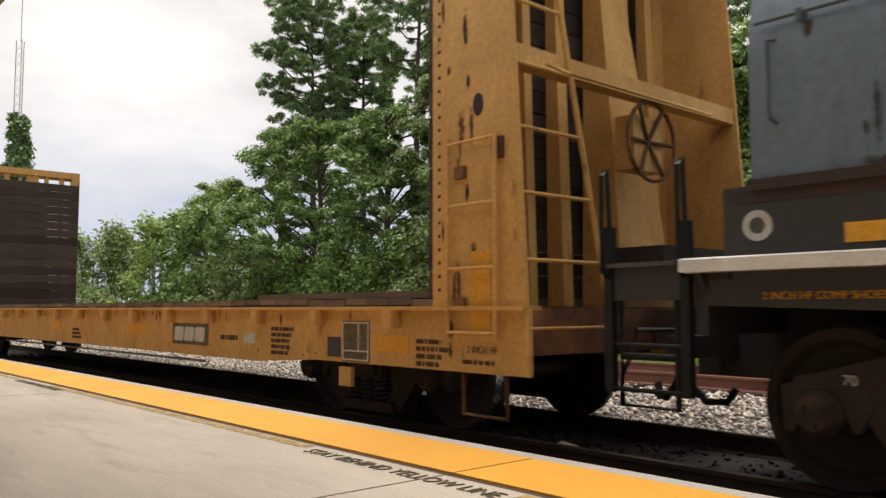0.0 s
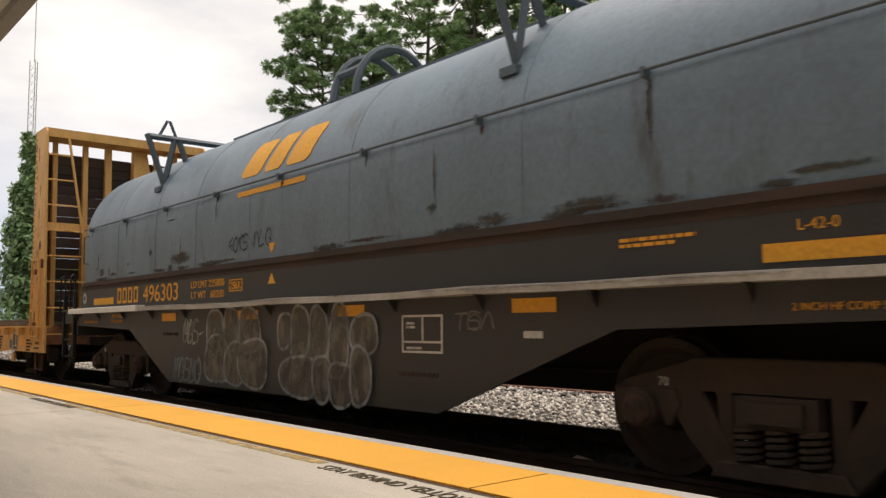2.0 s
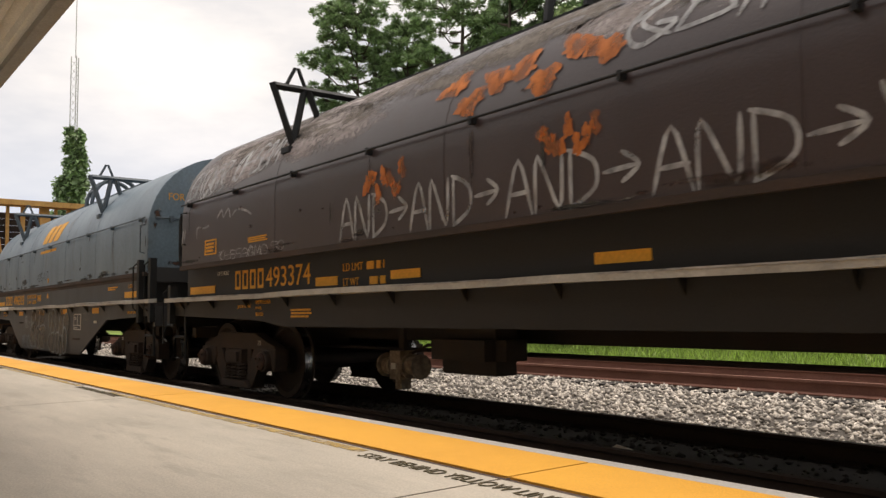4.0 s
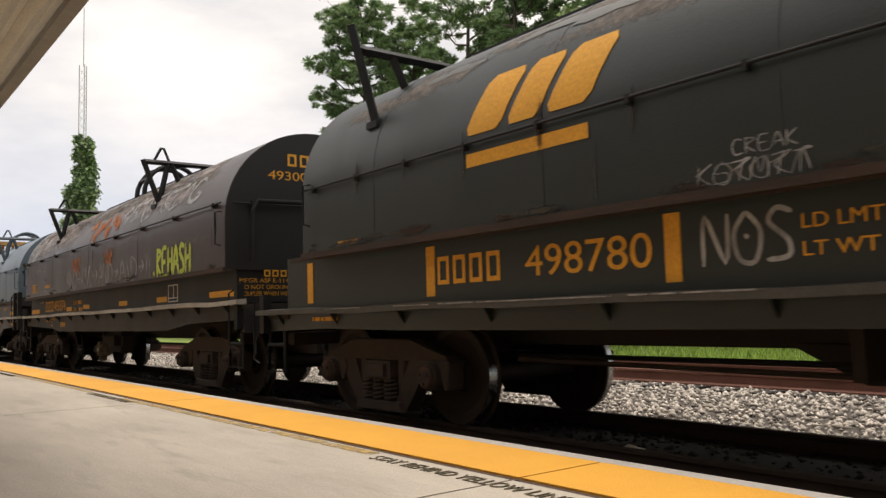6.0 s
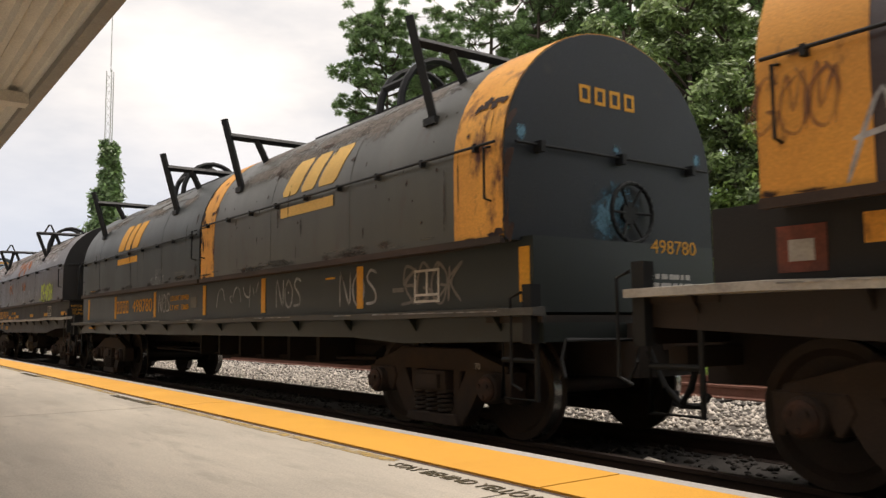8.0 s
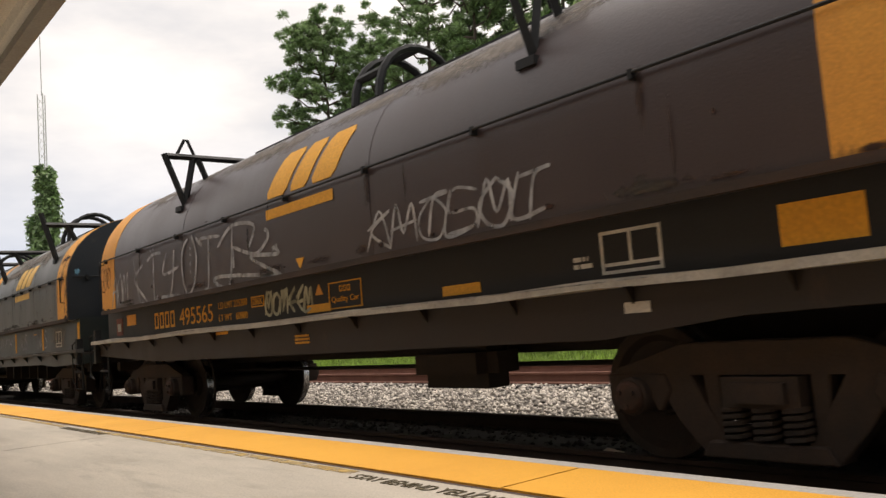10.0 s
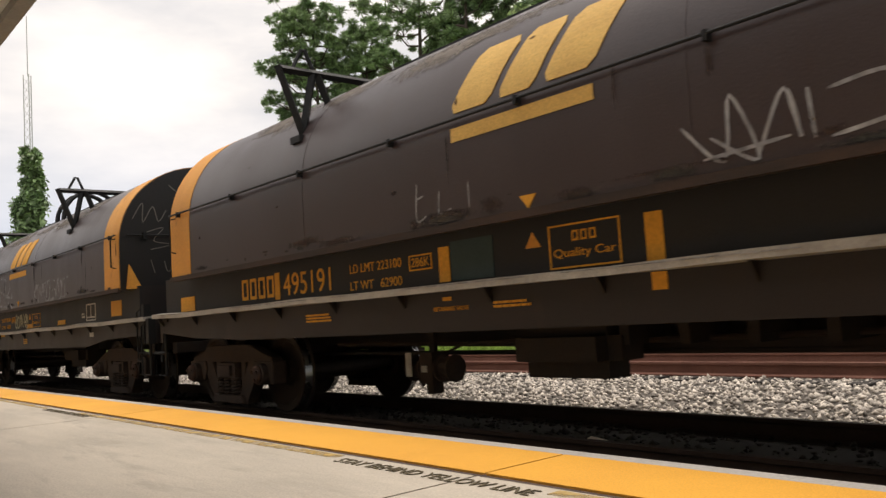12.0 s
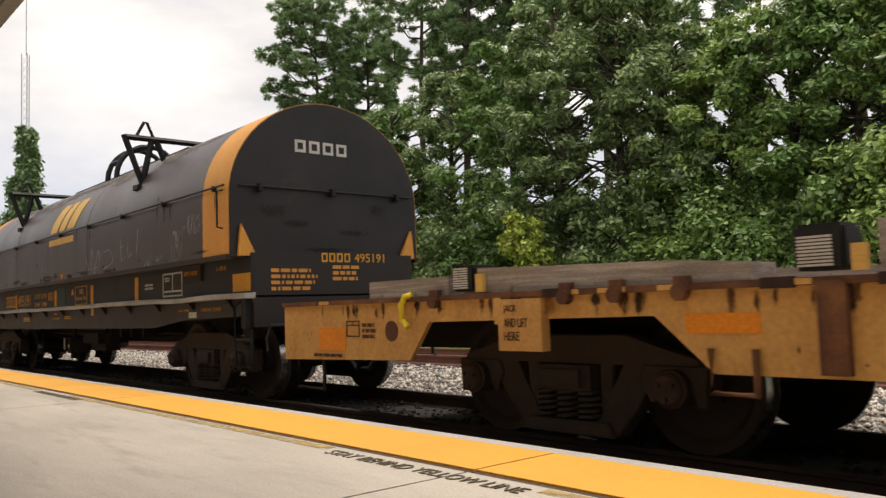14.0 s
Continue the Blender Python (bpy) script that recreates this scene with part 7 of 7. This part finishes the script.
def bulkhead(c, x, way, hw):
    top, zb = 4.62, 1.03
    X = lambda d: x + way * d
    span = lambda a, b: (min(X(a), X(b)), max(X(a), X(b)))
    # side posts that taper upwards, with knee plates down to the sill
    b = None
    for s in (-1, 1):
        bm = bmesh.new()
        prism(bm, [(X(0.95), 0.56), (X(0.0), 0.56), (X(0.02), 1.1), (X(0.25), top - 0.1), (X(0.38), top), (X(0.95), top)], s * (hw + 0.002), s * (hw - 0.023), "y")
        p = part("side_plate", bm, M_FLAT, c)
        boxes("post_flange", M_FLAT, c, (*span(0.90, 0.98), min(s * hw, s * (hw - 0.2)), max(s * hw, s * (hw - 0.2)), 1.03, top))
    boxes("top_beam", M_FLAT, c, (*span(0.40, 0.95), -hw, hw, top - 0.16, top))
    boxes("mid_beam", M_FLAT, c, (*span(0.16, 0.30), -hw + 0.03, hw - 0.03, 2.72, 2.86))
    rods("grab_rail", M_FLAT, c, [[(X(0.10), -hw + 0.3, 2.74), (X(0.06), -hw + 0.5, 2.70), (X(0.06), hw - 0.6, 2.70), (X(0.14), hw - 0.45, 2.74)]], 0.014)
    for y, w in ((-1.2, 0.04), (-0.66, 0.045), (-0.235, 0.06), (0.71, 0.045), (1.08, 0.055)):
        bm = bmesh.new()
        prism(bm, [(X(0.90), zb), (X(0.72), zb), (X(0.82), top - 0.12), (X(0.90), top - 0.12)], y - w, y + w, "y")
        part("rib", bm, M_FLAT, c)
    # broad middle post that narrows upwards
    bm = bmesh.new()
    rings = [[bm.verts.new((X(d), y, z)) for d, y in ((0.90, y0), (deep, y0), (deep, y1), (0.90, y1))] for z, y0, y1, deep in ((zb, 0.16, 0.92, 0.46), (2.7, 0.2, 0.72, 0.60), (top - 0.12, 0.23, 0.49, 0.78))]
    for a, b in zip(rings, rings[1:]):
        for i in range(4):
            bm.faces.new((a[i], a[(i + 1) % 4], b[(i + 1) % 4], b[i]))
    bm.faces.new(rings[0][::-1])
    bm.faces.new(rings[-1])
    part("middle_post", bm, M_FLAT, c)
    # timber lining
    n = 16
    for i in range(n):
        z0 = 1.10 + i * (top - 1.44) / n
        boxes("lining_board", M_LINING, c, (*span(0.985, 1.06), -hw + 0.03, hw - 0.03, z0, z0 + (top - 1.44) / n - 0.012))
    # end ladder, side ladder, brake wheel
    inner = lambda z: -0.62 - 0.142 * (z - 0.88)
    rungs = [[(X(0.01 + 0.034 * k), -hw + 0.01, 0.88 + 0.46 * k), (X(0.01 + 0.034 * k), inner(0.88 + 0.46 * k), 0.88 + 0.46 * k)] for k in range(8)]
    rods("rung", M_FLAT, c, rungs, 0.015)
    rods("ladder_stile", M_FLAT, c, [[(X(0.01), inner(0.84), 0.84), (X(0.27), inner(4.45), 4.45)], [(X(0.0), -hw - 0.01, 0.7), (X(0.22), -hw - 0.01, 4.45)]], 0.024)
    lad = [[(X(0.27), -hw - 0.05, 0.84 + 0.455 * k), (X(0.76), -hw - 0.05, 0.84 + 0.455 * k)] for k in range(4)]
    rods("rung", M_FLAT, c, lad, 0.015)
    rods("ladder_stile", M_FLAT, c, [[(X(0.76), -hw - 0.05, 0.8), (X(0.76), -hw - 0.05, 2.25)], [(X(0.27), -hw - 0.05, 0.8), (X(0.27), -hw - 0.05, 2.22)]], 0.018)
    bm = bmesh.new()
    bmesh.ops.create_icosphere(bm, subdivisions=1, radius=0.016)
    stud = finish("rivet", bm, M_FLAT_RUST)
    for k in range(34):
        ob = new("rivet", stud)
        ob.parent = c
        ob.location = (X(0.90), -hw - 0.002, 1.15 + 0.1 * k)
    bm = bmesh.new()
    prism(bm, [(X(0.48) + 0.055 * math.cos(a), 2.47 + 0.085 * math.sin(a)) for a in [2 * math.pi * i / 16 for i in range(16)]], -hw - 0.004, -hw + 0.002, "y")
    part("oval_hole", bm, M_UNDER, c)
    for zz in (1.0, 1.95):
        boxes("latch_block", M_FLAT_RUST, c, (*span(0.60, 0.70), -hw - 0.04, -hw, zz, zz + 0.09))
    boxes("pad", M_FLAT_RUST, c, (*span(0.22, 0.32), -hw - 0.03, -hw, 2.05, 2.2))
    boxes("yellow_patch", M_YELLOW, c, (*span(0.36, 0.56), -hw - 0.006, -hw + 0.004, 0.84, 1.42))
    rods("sill_step", M_FLAT_RUST, c, [[(X(0.25), -hw + 0.04, 0.58), (X(0.25), -hw + 0.04, 0.26), (X(0.68), -hw + 0.04, 0.26), (X(0.68), -hw + 0.04, 0.58)]], 0.018)
    if way < 0:
        ring = [(X(0.20), 0.22 + 0.33 * math.cos(a), 2.39 + 0.33 * math.sin(a)) for a in [2 * math.pi * i / 24 for i in range(25)]]
        spokes = [[(X(0.24), 0.22, 2.39), (X(0.20), 0.22 + 0.32 * math.cos(a), 2.39 + 0.32 * math.sin(a))] for a in [2 * math.pi * i / 6 for i in range(6)]]
        rods("brake_wheel", M_FLAT_RUST, c, [ring] + spokes, 0.018)
        boxes("brake_housing", M_FLAT, c, (*span(0.24, 0.42), 0.02, 0.42, 2.15, 2.6))
        boxes("brake_step", M_UNDER, c, (*span(-0.1, 0.4), -0.1, 1.0, 1.25, 1.5))
    boxes("end_beam", M_FLAT_RUST, c, (*span(0.0, 0.10), -hw + 0.03, hw - 0.03, 0.70, 1.02))


def spine_flatcar():
    x = 70.32
    c = car_root("container_flatcar", x, "rust-stained yellow container flatcar with timber-topped deck, empty", "freight car")
    L, hw = 15.0, 1.5
    outline = [(0, 0.56), (1.95, 0.60), (2.2, 0.90), (4.25, 0.92), (4.62, 0.60), (L - 4.6, 0.60), (L - 4.2, 0.9), (L - 2.2, 0.9), (L - 1.9, 0.6), (L, 0.58), (L, 1.07), (0, 1.07)]
    for s in (-1, 1):
        bm = bmesh.new()
        prism(bm, outline, s * hw, s * (hw - 0.04), "y")
        part("side_sill", bm, M_FLAT, c)
        boxes("top_flange", M_FLAT_RUST, c, (0, L, min(s * hw, s * (hw - 0.25)) - (0.03 if s < 0 else 0), max(s * hw, s * (hw - 0.25)) + (0.03 if s > 0 else 0), 1.06, 1.10))
        bm = bmesh.new()
        prism(bm, [(2.6, 1.10), (4.85, 1.10), (4.85, 1.20), (4.4, 1.235), (3.4, 1.262), (2.6, 1.29)], s * (hw - 0.02), s * (hw - 0.30), "y")
        part("deck_timber", bm, M_GREY_WOOD, c, "split grey timber on the deck edge")
        boxes("deck_timber", M_GREY_WOOD, c, (1.40, 2.42, min(s * (hw - 0.02), s * (hw - 0.30)), max(s * (hw - 0.02), s * (hw - 0.30)), 1.10, 1.24))
        boxes("deck_timber", M_GREY_WOOD, c, (5.50, 9.0, min(s * (hw - 0.02), s * (hw - 0.30)), max(s * (hw - 0.02), s * (hw - 0.30)), 1.12, 1.36))
    boxes("deck", M_FLAT_RUST, c, (0.05, L - 0.05, -hw + 0.04, hw - 0.04, 1.02, 1.06))
    boxes("center_sill", M_UNDER, c, (0.2, L - 0.2, -0.3, 0.3, 0.62, 1.0))
    boxes("end_sill", M_FLAT, c, (0, 0.06, -hw, hw, 0.6, 1.07))
    for tx in (3.2, L - 3.2):
        truck(c, tx)
    coupler(c, 0, -1)
    y = -hw
    slab_mark("reflector", c, 0.62, 1.05, 0.66, 0.86, M_ORANGE, y)
    slab_mark("reflector", c, 4.46, 4.90, 0.82, 0.93, M_ORANGE, y)
    frame_mark("inspection_panel", c, 1.07, 1.27, 0.78, 0.92, M_PRINT_BROWN, 0.012, y, (1.17, 0.88))
    small_print(c, 1.31, 0.77, 3, 0.2, 0.03, M_PRINT_BROWN, y, 81)
    small_print(c, 0.53, 0.60, 1, 0.62, 0.03, M_PRINT_BROWN, y, 82)
    bm = bmesh.new()
    rod(bm, (1.72, y - 0.005, 0.83), (1.72, y + 0.01, 0.83), 0.085, 18)
    part("round_badge", bm, M_FLAT_RUST, c)
    boxes("jack_plate", M_FLAT, c, (3.02, 3.42, y - 0.06, y + 0.02, 0.70, 1.05), (2.95, 3.02, y - 0.03, y + 0.02, 0.88, 1.07))
    for i, text in enumerate(("JACK", "AND LIFT", "HERE")):
        put(c, text, 3.08, 0.95 - 0.09 * i, 0.06, 0.12 if i == 0 else 0.22 if i == 1 else 0.14, M_PRINT_BROWN, y=y - 0.062)
    bm = bmesh.new()
    pipe(bm, [(2.0, y - 0.05, 0.86), (1.93, y - 0.05, 0.92), (1.92, y - 0.05, 1.04), (1.96, y - 0.04, 1.10), (2.01, y - 0.01, 1.112)], 0.026, 8)
    part("yellow_hook", bm, M_HOOK, c, smooth=True)
    for x0, x1, z0, z1 in ((2.50, 2.74, 1.12, 1.31), (5.10, 5.36, 1.13, 1.36)):
        bm = bmesh.new()
        box(bm, x0, x1, y - 0.02, y + 0.2, z0, z1)
        bmesh.ops.bevel(bm, geom=bm.edges[:], offset=0.02, segments=2, affect='EDGES')
        p = part("connector_box", bm, M_STEEL_DARK, c)
        boxes("grille", M_WHITE, p, *[(x0 + 0.025, x1 - 0.06, y - 0.026, y - 0.018, z0 + 0.02 + 0.0175 * k, z0 + 0.031 + 0.0175 * k) for k in range(9)])
        boxes("bracket", M_PALE_YELLOW, p, (x1 + 0.03, x1 + 0.10, y - 0.03, y + 0.01, z0 - 0.01, z0 + 0.12))
    rods("sill_step", M_FLAT_RUST, c, [[(4.62, y - 0.03, 0.74), (4.62, y - 0.03, 0.50), (4.88, y - 0.03, 0.50), (4.88, y - 0.03, 0.74)]], 0.022)
    rods("sill_step", M_UNDER, c, [[(0.15, y + 0.06, 0.58), (0.15, y + 0.06, 0.30), (0.6, y + 0.06, 0.30), (0.6, y + 0.06, 0.58)]], 0.02)
    boxes("side_post", M_FLAT_RUST, c, (5.22, 5.36, y - 0.05, y + 0.01, 0.62, 1.08))
    for xx in (2.3, 3.6, 4.0, 4.45, 6.6, 7.8):
        bm = bmesh.new()
        rod(bm, (xx, y - 0.06, 1.05), (xx, y + 0.02, 1.05), 0.05, 10)
        box(bm, xx - 0.03, xx + 0.06, y - 0.05, y, 1.06, 1.14)
        part("tie_down", bm, M_FLAT_RUST, c)
    rs = random.Random(96)
    for i in range(70):
        up = rs.random() < 0.65
        a = rs.uniform(0.05, 9.0)
        flat_patch(c, a, y, rs.uniform(0.98, 1.04) if up else rs.uniform(0.66, 0.95) if a < 1.9 or a > 4.8 else 1.0, rs.uniform(0.012, 0.05) if up else rs.uniform(0.006, 0.02), rs.uniform(0.06, 0.16) if up else rs.uniform(0.008, 0.03), 1300 + i, rs.choice((M_YELLOW_RUST, M_YELLOW_RUST, M_SPOT)))
    for i in range(16):
        flat_patch(c, rs.uniform(4.9, 9.0), y, rs.uniform(0.7, 0.95), rs.uniform(0.02, 0.05), rs.uniform(0.1, 0.25), 1400 + i, M_YELLOW_RUST)
    for i in range(10):
        boxes("paint_flake", M_FLAT, c, *[(a, a + rs.uniform(0.08, 0.25), y - 0.036, y - 0.025, 1.064, 1.096) for a in [rs.uniform(0.2, 8.5)]])
        boxes("rust_flake", M_DEEP_RUST, c, *[(a, a + rs.uniform(0.05, 0.3), y - 0.045, y - 0.02, 1.05, 1.108) for a in [rs.uniform(0.2, 8.5)]])
    return c


bulkhead_flatcar()
blue_car()
brown_car()
two_hood_car()
scrawled_car()
last_coil_car()
spine_flatcar()


# ---- the train rolls past ----
def motions():
    for root, x in CARS:
        walk(root, [(t, pose(x - d, TRACK_Y, 0)) for t, d in ROLLED])
    times = [i / 10 for i in range(141)]
    for w, x in WHEELSETS:
        walk(w, [(t, pose(x, 0, WHEEL_R, 0, -math.degrees(rolled(t) / WHEEL_R), 0)) for t in times])


motions()
